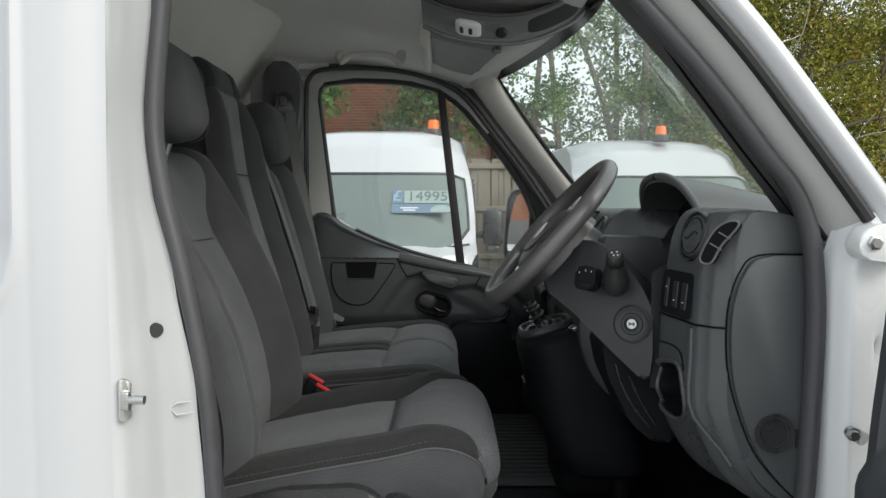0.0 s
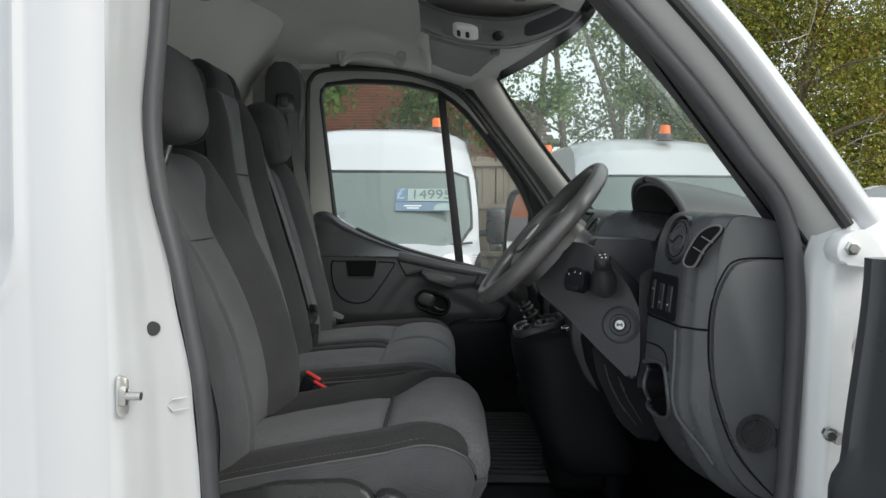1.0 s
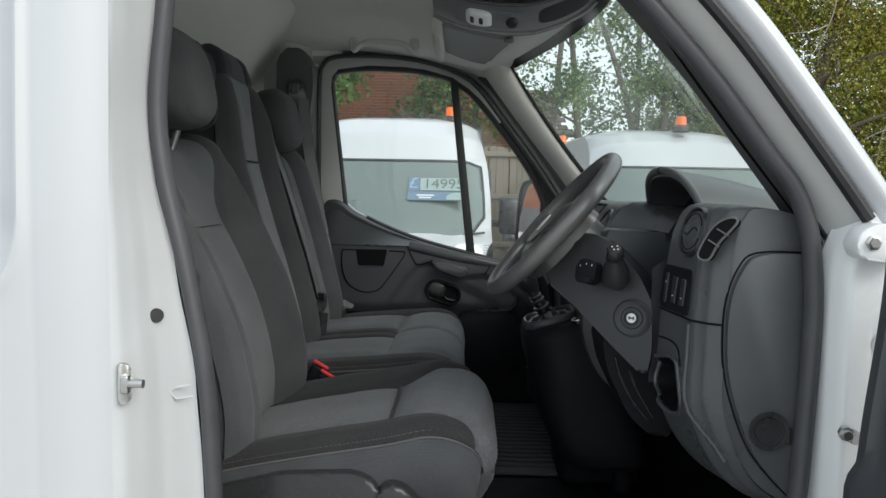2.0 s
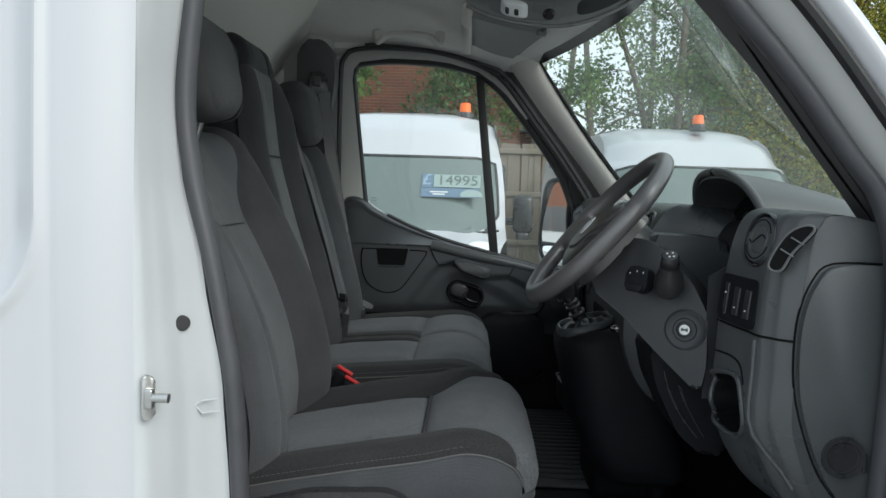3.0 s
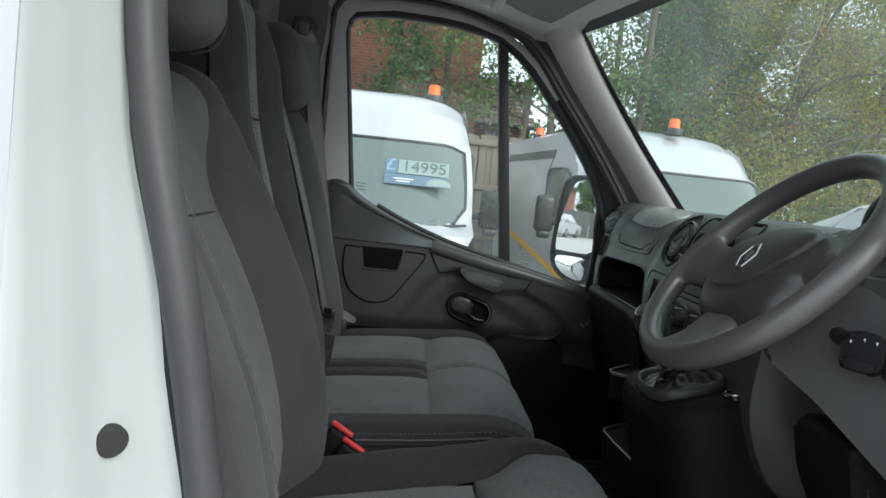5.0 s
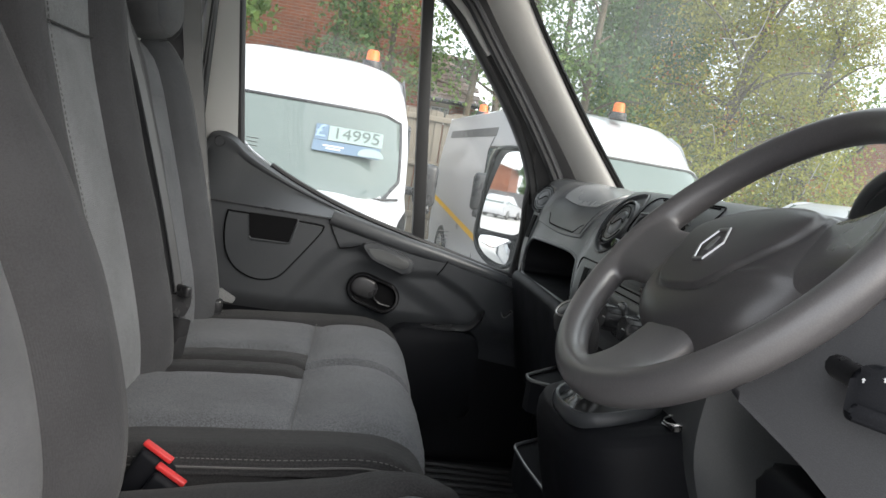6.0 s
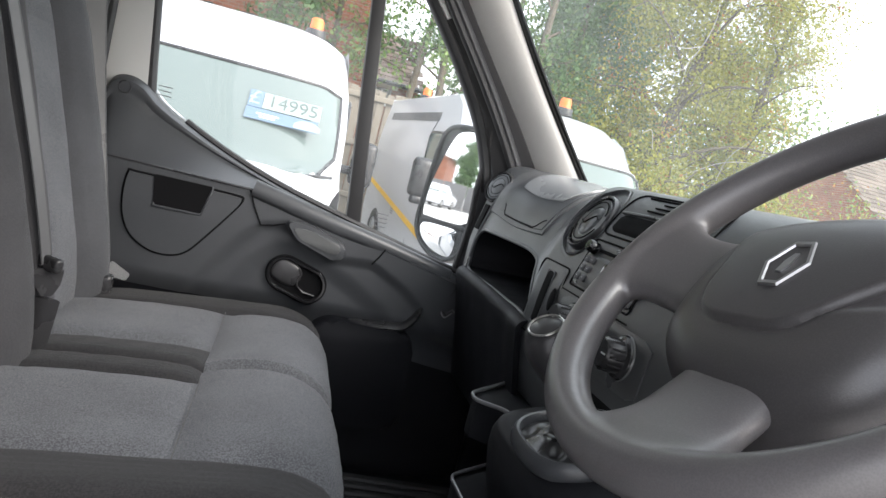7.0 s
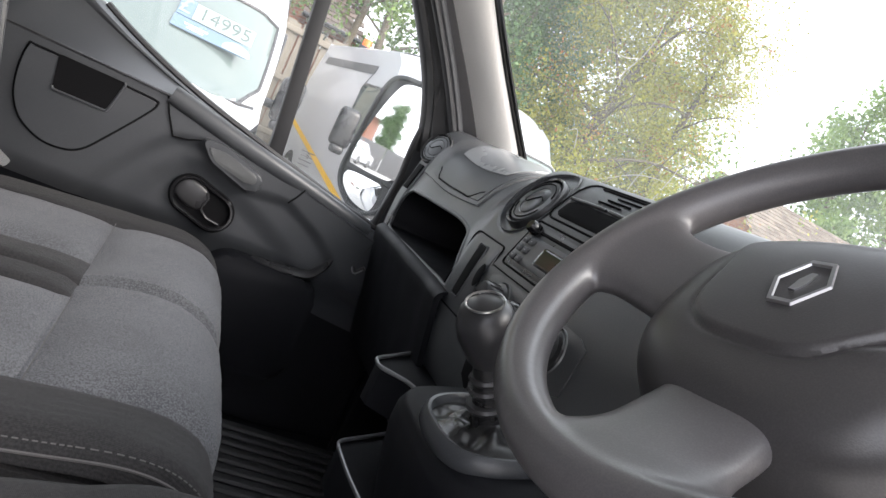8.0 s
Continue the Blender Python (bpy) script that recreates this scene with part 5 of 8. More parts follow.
ST = [
    (1.172, [(0.63, 1.432), (0.57, 1.437), (0.51, 1.450), (0.475, 1.447), (0.458, 1.405), (0.447, 1.31), (0.446, 1.22), (0.452, 1.12), (0.51, 1.01), (0.63, 0.96)]),
    (1.190, [(0.64, 1.432), (0.57, 1.439), (0.50, 1.452), (0.452, 1.449), (0.434, 1.405), (0.424, 1.31), (0.422, 1.22), (0.428, 1.12), (0.50, 1.00), (0.64, 0.95)]),
    (1.215, [(0.66, 1.430), (0.58, 1.438), (0.49, 1.454), (0.438, 1.450), (0.418, 1.405), (0.408, 1.31), (0.405, 1.22), (0.410, 1.11), (0.49, 0.99), (0.65, 0.95)]),
    (1.35, [(0.72, 1.425), (0.61, 1.437), (0.49, 1.455), (0.435, 1.450), (0.410, 1.40), (0.398, 1.31), (0.392, 1.22), (0.396, 1.10), (0.48, 0.98), (0.66, 0.94)]),
    (1.385, [(0.76, 1.42), (0.64, 1.43), (0.52, 1.44), (0.46, 1.43), (0.435, 1.39), (0.42, 1.31), (0.41, 1.20), (0.415, 1.08), (0.50, 0.98), (0.70, 0.94)]),
    (1.415, [(0.80, 1.42), (0.68, 1.425), (0.58, 1.43), (0.53, 1.42), (0.505, 1.385), (0.49, 1.31), (0.47, 1.20), (0.46, 1.09), (0.52, 0.98), (0.72, 0.94)]),
    (1.69, [(0.88, 1.41), (0.74, 1.418), (0.62, 1.43), (0.54, 1.425), (0.505, 1.39), (0.48, 1.31), (0.45, 1.20), (0.44, 1.09), (0.52, 0.98), (0.72, 0.94)]),
    (1.745, CENTRE),
    (2.31, CENTRE),
    (2.385, [(0.82, 1.41), (0.70, 1.42), (0.57, 1.433), (0.48, 1.436), (0.425, 1.425), (0.38, 1.385), (0.348, 1.32), (0.330, 1.25), (0.335, 1.14), (0.43, 1.04), (0.70, 0.94)]),
    (2.58, [(0.74, 1.412), (0.66, 1.428), (0.575, 1.446), (0.50, 1.450), (0.435, 1.432), (0.385, 1.385), (0.35, 1.32), (0.332, 1.25), (0.34, 1.14), (0.43, 1.04), (0.68, 0.94)]),
    (2.74, [(0.66, 1.415), (0.60, 1.432), (0.54, 1.450), (0.48, 1.455), (0.42, 1.437), (0.375, 1.392), (0.348, 1.325), (0.332, 1.25), (0.34, 1.14), (0.44, 1.04), (0.66, 0.94)]),
    (2.838, [(0.60, 1.42), (0.55, 1.435), (0.49, 1.454), (0.43, 1.462), (0.385, 1.447), (0.36, 1.395), (0.345, 1.325), (0.335, 1.25), (0.35, 1.14), (0.45, 1.04), (0.64, 0.94)]),
]
lines = [[lerp_path(spline([(x, y, z) for x, z in prof], 72), i / 71) for i in range(72)] for y, prof in ST]
SY = [s[0] for s in ST]


def dash_at(y, v):
    for k in range(len(SY) - 1):
        if y <= SY[k + 1] + 1e-9:
            t = smoothstep(0, 1, (y - SY[k]) / (SY[k + 1] - SY[k]))
            p = lerp_path(lines[k], v).lerp(lerp_path(lines[k + 1], v), t)
            p.y = y
            return p
    return lerp_path(lines[-1], v)


def dash_z(y, z):
    """The facia's point at the given height."""
    pts = [dash_at(y, 0.25 + 0.7 * i / 140) for i in range(141)]
    i = min(range(1, 140), key=lambda k: abs(pts[k].z - z))
    for a, b in ((pts[i - 1], pts[i]), (pts[i], pts[i + 1])):
        if min(a.z, b.z) <= z <= max(a.z, b.z) and abs(a.z - b.z) > 1e-6:
            return a.lerp(b, (z - a.z) / (b.z - a.z))
    return pts[i]


def dash_normal(y, z):
    a, b = dash_z(y, z + 0.02), dash_z(y, z - 0.02)
    c, d = dash_z(min(y + 0.02, 2.83), z), dash_z(max(y - 0.02, 1.18), z)
    n = (a - b).cross(c - d).normalized()
    return n if n.x < 0 else -n


CUBBY = [(2.785, 1.262), (2.762, 1.297), (2.70, 1.303), (2.56, 1.306), (2.44, 1.307), (2.375, 1.297), (2.342, 1.275), (2.318, 1.245), (2.303, 1.216), (2.33, 1.209), (2.55, 1.205), (2.75, 1.205), (2.778, 1.222)]
cubby_o = [(p[0], p[1]) for p in spline([(y, z, 0) for y, z in CUBBY], 104, True)]
VENT = (2.252, 1.390)


def within(outline, x, y):
    inside = False
    for (x0, y0), (x1, y1) in zip(outline, outline[1:] + outline[:1]):
        if (y0 > y) != (y1 > y) and x < (x1 - x0) * (y - y0) / (y1 - y0) + x0:
            inside = not inside
    return inside


def in_cubby(p):
    return 2.29 < p.y < 2.80 and 1.19 < p.z < 1.32 and p.x < 0.42 and within(cubby_o, p.y, p.z)


bm = bmesh.new()
NY = 110
ys = [1.172 + 0.052 * i / 8 for i in range(8)] + [1.224 + 0.166 * i / 56 for i in range(56)] + [1.39 + 0.05 * i / 24 for i in range(24)] + [1.44 + 0.72 * i / 60 for i in range(60)] + [2.16 + 0.18 * i / 50 for i in range(50)] + [2.34 + (2.838 - 2.34) * i / NY for i in range(NY + 1)]
RECESS = [(1.372, 1.168), (1.32, 1.188), (1.268, 1.192), (1.246, 1.165), (1.240, 1.13), (1.262, 1.102), (1.305, 1.090), (1.355, 1.096), (1.374, 1.105), (1.360, 1.132)]
recess_o = [(p[0], p[1]) for p in spline([(y, z, 0) for y, z in RECESS], 150, True)]


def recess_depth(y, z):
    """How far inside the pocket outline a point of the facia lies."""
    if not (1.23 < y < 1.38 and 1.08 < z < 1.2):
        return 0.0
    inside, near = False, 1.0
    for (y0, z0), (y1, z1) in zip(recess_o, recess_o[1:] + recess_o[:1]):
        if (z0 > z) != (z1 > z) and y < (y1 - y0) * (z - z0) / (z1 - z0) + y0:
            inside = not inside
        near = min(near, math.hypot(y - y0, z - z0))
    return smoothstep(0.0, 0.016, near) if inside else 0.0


def facia_at(y, v):
    p = dash_at(y, v)
    r = math.hypot(p.y - VENT[0], (p.z - VENT[1]) * 1.12) if p.x < 0.46 else 1.0
    dish = 0.007 * smoothstep(0.070, 0.060, r)
    return p + V(0.05 * recess_depth(p.y, p.z) + dish, 0, -0.3 * dish)


NV = 190
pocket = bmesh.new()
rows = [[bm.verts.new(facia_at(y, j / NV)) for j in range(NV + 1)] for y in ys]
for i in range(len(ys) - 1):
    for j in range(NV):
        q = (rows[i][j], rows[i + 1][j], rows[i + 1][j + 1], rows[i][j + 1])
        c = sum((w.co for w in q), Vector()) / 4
        # faces inside the pocket are split off to be blackened for shade
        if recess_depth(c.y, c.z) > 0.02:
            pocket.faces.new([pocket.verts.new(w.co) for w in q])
        elif not in_cubby(c):
            bm.faces.new(q)
loose = [w for w in bm.verts if not w.link_faces]
bmesh.ops.delete(bm, geom=loose, context='VERTS')
part("facia", bm, FACIA, dash, "dark grey grained facia moulding")
part("end_panel", prism([(p.x, p.z) for p in lines[0][::2]] + [(0.66, 1.2)], 'y', 1.173, 1.20, 0.003), FACIA, dash, "dark grey end panel")
lid_o = spline([(0.575, 1.382), (0.493, 1.380), (0.466, 1.355), (0.450, 1.306), (0.447, 1.24), (0.455, 1.174), (0.483, 1.092), (0.512, 1.045), (0.555, 1.0), (0.585, 0.98)], 40)
part("end_cover", prism([tuple(p) for p in lid_o] + [(0.60, 1.38)], 'y', 1.161, 1.181, 0.008, 3), FACIA, dash, "black removable end cover")
part("cover_groove", tube([(p[0] - 0.004, 1.1735, p[1] + 0.002) for p in lid_o], 0.0018, seg=6), GAPSHADE, dash)
fr = part("cover_cap", lathe([(0.0, 0.001), (0.021, 0.002), (0.023, 0.0), (0.024, 0.005), (0.03, 0.006), (0.031, 0.0)], facing((0.516, 1.162, 1.106), (0, -1, 0)), 28), SMOOTH, dash, "round black cover cap")
part("cap_mark", rbox((0.547, 1.159, 1.099), (0.006, 0.004, 0.028), 0.002), SMOOTH, fr)
part("belt_line", tube([dash_at(y, 0.0) + V(0, 0, 0.003) for y in (1.174, 1.2)], 0.004, seg=6), GAPSHADE, dash)
# side demister slot
dm = facing((0.431, 1.168, 1.403), (-0.6, -0.8, 0.1))
slot_o = spline([(-0.030, -0.026), (-0.010, 0.017), (0.013, 0.032), (0.026, 0.026), (0.001, -0.007), (-0.013, -0.033)], 40, True)
b = prism([tuple(p) for p in slot_o], 'z', -0.010, 0.008, 0.0)
b.transform(dm)
sl = part("demister_slot", b, GAPSHADE, dash, "black side demister slot", smooth=False)
part("slot_rim", tube([dm @ V(p[0], p[1], 0.007) for p in slot_o], 0.0020, seg=6, closed=True), LIDGREY, sl)
for k in range(2):
    t = 0.36 + 0.28 * k
    c = V(-0.022 + 0.044 * t, -0.03 + 0.062 * t, 0.009)
    part("slot_bar", tube([dm @ (c + V(-0.009, 0.005, 0)), dm @ (c + V(0.009, -0.005, 0))], 0.0012, seg=6), LIDGREY, sl)


def round_vent(y, z, r, n=None, at=None, ringed=1):
    """A flush round vent: a sunk collar and a turning disc with a curved split."""
    p = at or dash_z(y, z)
    n = n or dash_normal(y, z)
    m = facing(p, n) @ pose(0, 0, -0.004)
    rim = part("round_vent", lathe([(r * 1.13, -0.012), (r * 1.12, 0.003), (r * 1.08, 0.0055), (r * 1.02, 0.004), (r * 1.0, -0.008), (0, -0.010)], m, 48), SMOOTH, dash, "round black air vent")
    disc = part("vent_disc", lathe([(r * 0.965, -0.008), (r * 0.955, 0.001), (r * 0.90, 0.004), (r * 0.62, 0.0045), (r * 0.58, 0.0030), (r * 0.55, 0.0046), (r * 0.3, 0.0066), (0, 0.0072)], m, 48), FACIA, rim, "dark grey turning vent disc")
    for sgn in (-1, 1):
        arc = [m @ V(r * 0.80 * math.cos(a), sgn * r * 0.80 * math.sin(a), 0.0050) for a in [radians(20 + 140 * k / 16) for k in range(17)]]
        part("disc_groove", tube(arc, 0.0009, seg=5), GAPSHADE, disc)
    part("disc_groove", tube([m @ V(r * x, r * y2, 0.0078 - 0.0035 * (x * x + y2 * y2)) for x, y2 in [tuple(q) for q in spline([(-0.56, -0.06), (-0.28, -0.17), (0.0, 0.0), (0.28, 0.17), (0.56, 0.06)], 20)]], 0.0010, seg=6), GAPSHADE, disc)
    if ringed:
        part("vent_surround", tube([facia_point(VENT[0] + 0.066 * math.cos(a), VENT[1] + 0.059 * math.sin(a), 0.0004) for a in [k * math.pi / 24 for k in range(48)]], 0.0016, seg=6, closed=True), FACIA, rim)
    return rim


def facia_point(y, z, out=0.0):
    p = dash_z(y, z)
    return p + dash_normal(y, z) * out


round_vent(1.273, 1.413, 0.038, V(-1, -0.16, 0.24), V(0.414, 1.252, 1.410), 0)
round_vent(VENT[0], VENT[1], 0.046)
round_vent(1.806, 1.394, 0.044, None, None, 0)
round_vent(2.815, 1.402, 0.036, V(-1, -0.45, 0.42), V(0.362, 2.806, 1.402), 0)
# switch panel by the driver
sm = facing(V(0.401, 1.288, 1.310), V(-1, -0.10, 0.10))
b = prism(rounded([(-0.062, -0.038), (0.062, -0.038), (0.062, 0.038), (-0.062, 0.038)], 0.014), 'z', -0.006, 0.0015, 0.001)
b.transform(sm)
sw = part("switch_panel", b, BLACKPLASTIC, dash, "black switch panel")
for k, (w, h) in enumerate(((0.008, 0.058), (0.013, 0.05), (0.013, 0.05))):
    b = rbox((-0.036 + 0.036 * k, -0.002, 0.002), (w * 1.4, h * 0.9, 0.004), 0.0018)
    b.transform(sm)
    part("rocker_switch", b, SMOOTH, sw)
    b = rbox((-0.036 + 0.036 * k, -0.012 + 0.02 * (k == 0), 0.0043), (0.005, 0.002, 0.001), 0)
    b.transform(sm)
    part("switch_mark", b, MARK, sw)
# driver's tray
def face_line(pts, out=0.0, n=40, closed=True):
    """A line drawn on the facia: (y, z) pairs."""
    return [dash_z(p[0], p[1]) + V(-out, 0, 0) for p in spline(pts, n, closed)]


ring_o = face_line(RECESS, 0.001, 80)
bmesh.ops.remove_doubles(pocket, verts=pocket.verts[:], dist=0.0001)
part("storage_recess", pocket, GAPSHADE, dash, "storage recess blackened for shade")
tr = part("recess_rim", tube(ring_o, 0.0042, seg=8, closed=True, up=(1, 0, 0)), FACIA, dash, "rounded lip of the storage pocket")
part("recess_frame", tube(face_line([(1.380, 1.214), (1.30, 1.220), (1.262, 1.212), (1.245, 1.185)], 0.0005, 24, False), 0.0016, seg=6), GAPSHADE, tr)
part("panel_joint", tube([dash_z(1.173 + 0.012 * k, 1.268) + V(-0.001, 0, 0) for k in range(18)], 0.0018, seg=6), GAPSHADE, dash)
part("facia_ridge", tube([dash_z(1.216 + 0.03 * smoothstep(1.15, 1.03, 1.262 - 0.024 * k) * -1, 1.262 - 0.024 * k) + V(-0.002, 0, 0) for k in range(10)], 0.004, seg=8), FACIA, dash)

# instrument hood and dials
yc = 1.572


def hood_fn(u, v):
    a = math.pi * (0.02 + 0.96 * u)
    w = 0.195 - 0.02 * v
    y = yc - w * math.copysign(abs(math.cos(a)) ** 0.8, math.cos(a))
    top = 0.136 * (1 - 0.72 * v ** 1.6)
    return (0.442 + 0.36 * v + 0.045 * (1 - v) * (1 - math.sin(a)), y, 1.385 + top * math.sin(a) ** 0.75)


hood = part("instrument_hood", slab(hood_fn, 40, 16, 0.012, (0.2, 0, -1)), SOFTDASH, dash, "dark grey instrument hood")
part("hood_lip", tube([hood_fn(i / 40, 0.0) for i in range(41)], 0.008, seg=10), SOFTDASH, hood)
db = prism([(yc + 0.17 * math.cos(a), 1.385 + 0.10 * math.sin(a) * (1.0 if math.sin(a) > 0 else 0.7)) for a in [k * math.pi / 20 for k in range(40)]], 'x', 0.535, 0.55, 0.003)
part("dial_panel", db, GLOSSBLACK, hood, "black dial panel")
for k, (dy, r) in enumerate(((-0.085, 0.052), (0.04, 0.052), (0.125, 0.028))):
    dr = part("dial_ring", lathe([(r, 0.0), (r, 0.006), (r * 0.93, 0.006), (r * 0.92, 0.001), (0, 0.001)], facing((0.532, yc + dy, 1.395), (-1, 0, 0.1)), 32), SMOOTH, hood)
    b = bmesh.new()
    for j in range(9):
        a = radians(-130 + 260 * j / 8)
        rbox((r * 0.78 * math.sin(a), r * 0.78 * math.cos(a), 0.003), (0.003, 0.007, 0.001), 0, m=pose(0, 0, 0, 0, 0, -math.degrees(a)), bm=b)
    b.transform(facing((0.532, yc + dy, 1.395), (-1, 0, 0.1)))
    part("dial_marks", b, MARK, dr)
# dark sheet laid over the facia as the instrument recess's shade
part("recess_shade_sheet", slab(lambda u, v: dash_at(1.425 + 0.265 * u, 0.34 + 0.56 * v) + V(-0.006, 0, 0.003), 40, 16, 0.004, (1, 0, 0)), KNEE, hood, "dark sheet for shade in the instrument recess")

# steering column
col = thing("steering_column", (0.42, yc, 1.2), "black plastic steering column with stalks and ignition", "steering column")
part("column_shroud", prism(rounded([(0.235, 1.315), (0.30, 1.40), (0.47, 1.395), (0.47, 1.31), (0.33, 1.25)], 0.03), 'y', 1.515, 1.63, 0.03, 4), PLASTIC, col, "black column shroud")


km = facing((0.357, 1.41, 1.238), (-0.45, -0.88, 0.12))
knee_o = rounded([(-0.178, 0.100), (-0.130, 0.158), (-0.078, 0.156), (-0.045, 0.136), (0.009, 0.080), (0.036, 0.030), (0.040, -0.061), (0.034, -0.100), (0.020, -0.101), (-0.040, -0.052), (-0.112, 0.012), (-0.178, 0.058)], 0.014)
b = prism(knee_o, 'z', -0.12, 0.0, 0.020, 6)
b.transform(km)
part("knee_panel", b, KNEE, col, "dark grey panel under the wheel")
kb = part("ignition_bezel", lathe([(0.037, -0.004), (0.036, 0.002), (0.032, 0.004), (0.026, 0.001), (0.021, 0.0015), (0.019, 0.004), (0.0145, 0.004), (0.0135, 0.0), (0.0135, -0.01)], km, 36), KNEE, col, "round ignition bezel")
part("ignition_barrel", lathe([(0.0105, -0.01), (0.0105, 0.004), (0.009, 0.006), (0.0, 0.006)], km, 28), STEEL, kb, "chrome ignition barrel")
b = rbox((0, 0, 0.006), (0.011, 0.003, 0.002), 0)
rbox((0.004, 0, 0.006), (0.003, 0.006, 0.002), 0, bm=b)
rbox((-0.004, 0, 0.006), (0.003, 0.006, 0.002), 0, bm=b)
b.transform(km)
part("key_slot", b, INK, kb)
part("cowl_side", slab(lambda u, v: (0.388 + 0.10 * u, 1.396 + 0.030 * u - 0.008 * math.sin(math.pi * u), 1.12 + (0.215 + 0.06 * u) * v), 10, 14, 0.006, (0.3, 1, 0)), KNEE, col, "dark panel beside the column")
lt = part("lower_trim", prism(rounded([(0.31, 1.20), (0.325, 1.125), (0.372, 1.03), (0.425, 0.985), (0.47, 1.0), (0.48, 1.2)], 0.02), 'y', 1.47, 1.60, 0.012, 3), BLACKPLASTIC, col, "black lower column trim")
# paler tubes draw the highlight lines along the trim
part("groove_highlight", tube(spline([(0.340, 1.469, 1.150), (0.352, 1.469, 1.110), (0.376, 1.469, 1.065), (0.408, 1.469, 1.025)], 16), 0.0022, seg=6), SMOOTH, lt)
part("groove_highlight", tube(spline([(0.368, 1.469, 1.125), (0.385, 1.469, 1.085), (0.412, 1.469, 1.040), (0.420, 1.469, 1.028)], 16), 0.0022, seg=6), SMOOTH, lt)
# stalks
st = part("stalk", tube([(0.335, 1.46, 1.30), (0.325, 1.41, 1.312)], 0.020, seg=14), SMOOTH, col, "black stalk with rotary end")
SM = facing((0.3215, 1.398, 1.317), (-0.18, -0.64, 0.75))
part("stalk_end", lathe([(0.0, 0.076), (0.012, 0.0755), (0.0150, 0.071), (0.0155, 0.054), (0.0140, 0.052), (0.0150, 0.046), (0.0205, 0.030), (0.0255, 0.006), (0.0255, -0.006), (0, -0.006)], SM, 28), SMOOTH, st, "black tapering rotary end")
part("stalk_groove", tube([SM @ V(0.0157 * math.cos(k * math.pi / 12), 0.0157 * math.sin(k * math.pi / 12), 0.0535) for k in range(24)], 0.0008, seg=5, closed=True), GAPSHADE, st)
for mx, my in ((-0.005, 0.003), (0.004, 0.005), (-0.001, -0.004), (0.006, -0.003)):
    b = rbox((mx, my, 0.0762), (0.003, 0.0026, 0.0008), 0)
    b.transform(SM)
    part("stalk_mark", b, MARK, st, smooth=False)
s2 = part("stalk", tube([(0.275, 1.50, 1.335), (0.274, 1.43, 1.330)], 0.010, seg=12), SMOOTH, col, "black remote control stalk")
PM = facing((0.266, 1.405, 1.326), (-0.66, -0.72, 0.2)) @ Matrix.Scale(0.82, 4)
b = prism(rounded([(-0.026, -0.026), (0.018, -0.030), (0.027, -0.012), (0.025, 0.024), (-0.010, 0.030), (-0.027, 0.018)], 0.008), 'z', -0.030, 0.0, 0.006, 3)
b.transform(PM)
pod = part("remote_pod", b, BLACKPLASTIC, s2, "black audio remote pod")
b = prism(rounded([(-0.022, -0.024), (0.016, -0.028), (0.020, -0.014), (-0.020, -0.010)], 0.005), 'z', -0.004, 0.005, 0.003, 2)
b.transform(PM)
part("pod_key", b, BLACKPLASTIC, pod)
for px, py in ((-0.016, 0.011), (0.0, 0.016), (0.015, 0.014)):
    b = prism([(px - 0.0019, py + 0.0008), (px, py + 0.0026), (px + 0.0019, py + 0.0008), (px + 0.0008, py + 0.0008), (px + 0.0008, py - 0.0018), (px - 0.0008, py - 0.0018), (px - 0.0008, py + 0.0008)], 'z', -0.001, 0.0006)
    b.transform(PM)
    part("pod_mark", b, MARK, pod, smooth=False)
part("stalk", tube([(0.27, 1.64, 1.37), (0.27, 1.75, 1.38)], 0.010, 0.008, 12), SMOOTH, col, "black stalk")

# steering wheel
whl = thing("steering_wheel", (0.222, yc, 1.406), "worn black four-spoke steering wheel with padded hub", "steering wheel")
WM = facing((0.222, yc, 1.406), (-0.75, 0, 0.66), (0.66, 0, 0.75)) @ pose(0, 0, 0, 0, 0, 14)   # turned a little to the left


def rim_fn(u, v):
    a = 2 * math.pi * u
    grip = 1 + 0.07 * (math.exp(-((math.sin(a) - 0.25) / 0.25) ** 2))
    b2 = 2 * math.pi * v
    r = 0.1785 + 0.0165 * grip * math.cos(b2)
    return WM @ V(r * math.cos(a), r * math.sin(a), 0.0175 * grip * math.sin(b2))


wheel_forms = [sheet(rim_fn, 140, 24, True, True)]
for p0, p1, w0, wm, w1, dip in ((V(-0.07, 0.0, 0), V(-0.176, 0.014, 0), 0.043, 0.039, 0.058, 0.016),
                                     (V(0.07, 0.0, 0), V(0.176, 0.014, 0), 0.043, 0.039, 0.058, 0.016),
                                     (V(0, -0.07, 0), V(0, -0.172, 0), 0.036, 0.042, 0.076, 0.016)):
    def spoke_fn(u, v, p0=p0, p1=p1, w0=w0, wm=wm, w1=w1, dip=dip):
        c = p0.lerp(p1, u)
        d = (p1 - p0).normalized()
        nrm = V(-d.y, d.x, 0)
        wd = w0 + (wm - w0) * smoothstep(0.0, 0.5, u) + (w1 - wm) * smoothstep(0.50, 1.0, u) ** 2
        t = 2 * math.pi * v
        crest = 0.013 * math.copysign(abs(math.sin(t)) ** 0.8, math.sin(t))
        return WM @ (c + nrm * (wd * math.copysign(abs(math.cos(t)) ** 0.6, math.cos(t))) + V(0, 0, -dip * (1 - u) ** 1.2 - 0.006 * math.sin(math.pi * u) + 0.002 * u + crest))
    sp = sheet(spoke_fn, 30, 36, False, True)
    bmesh.ops.holes_fill(sp, edges=[e for e in sp.edges if e.is_boundary], sides=0)
    wheel_forms.append(sp)

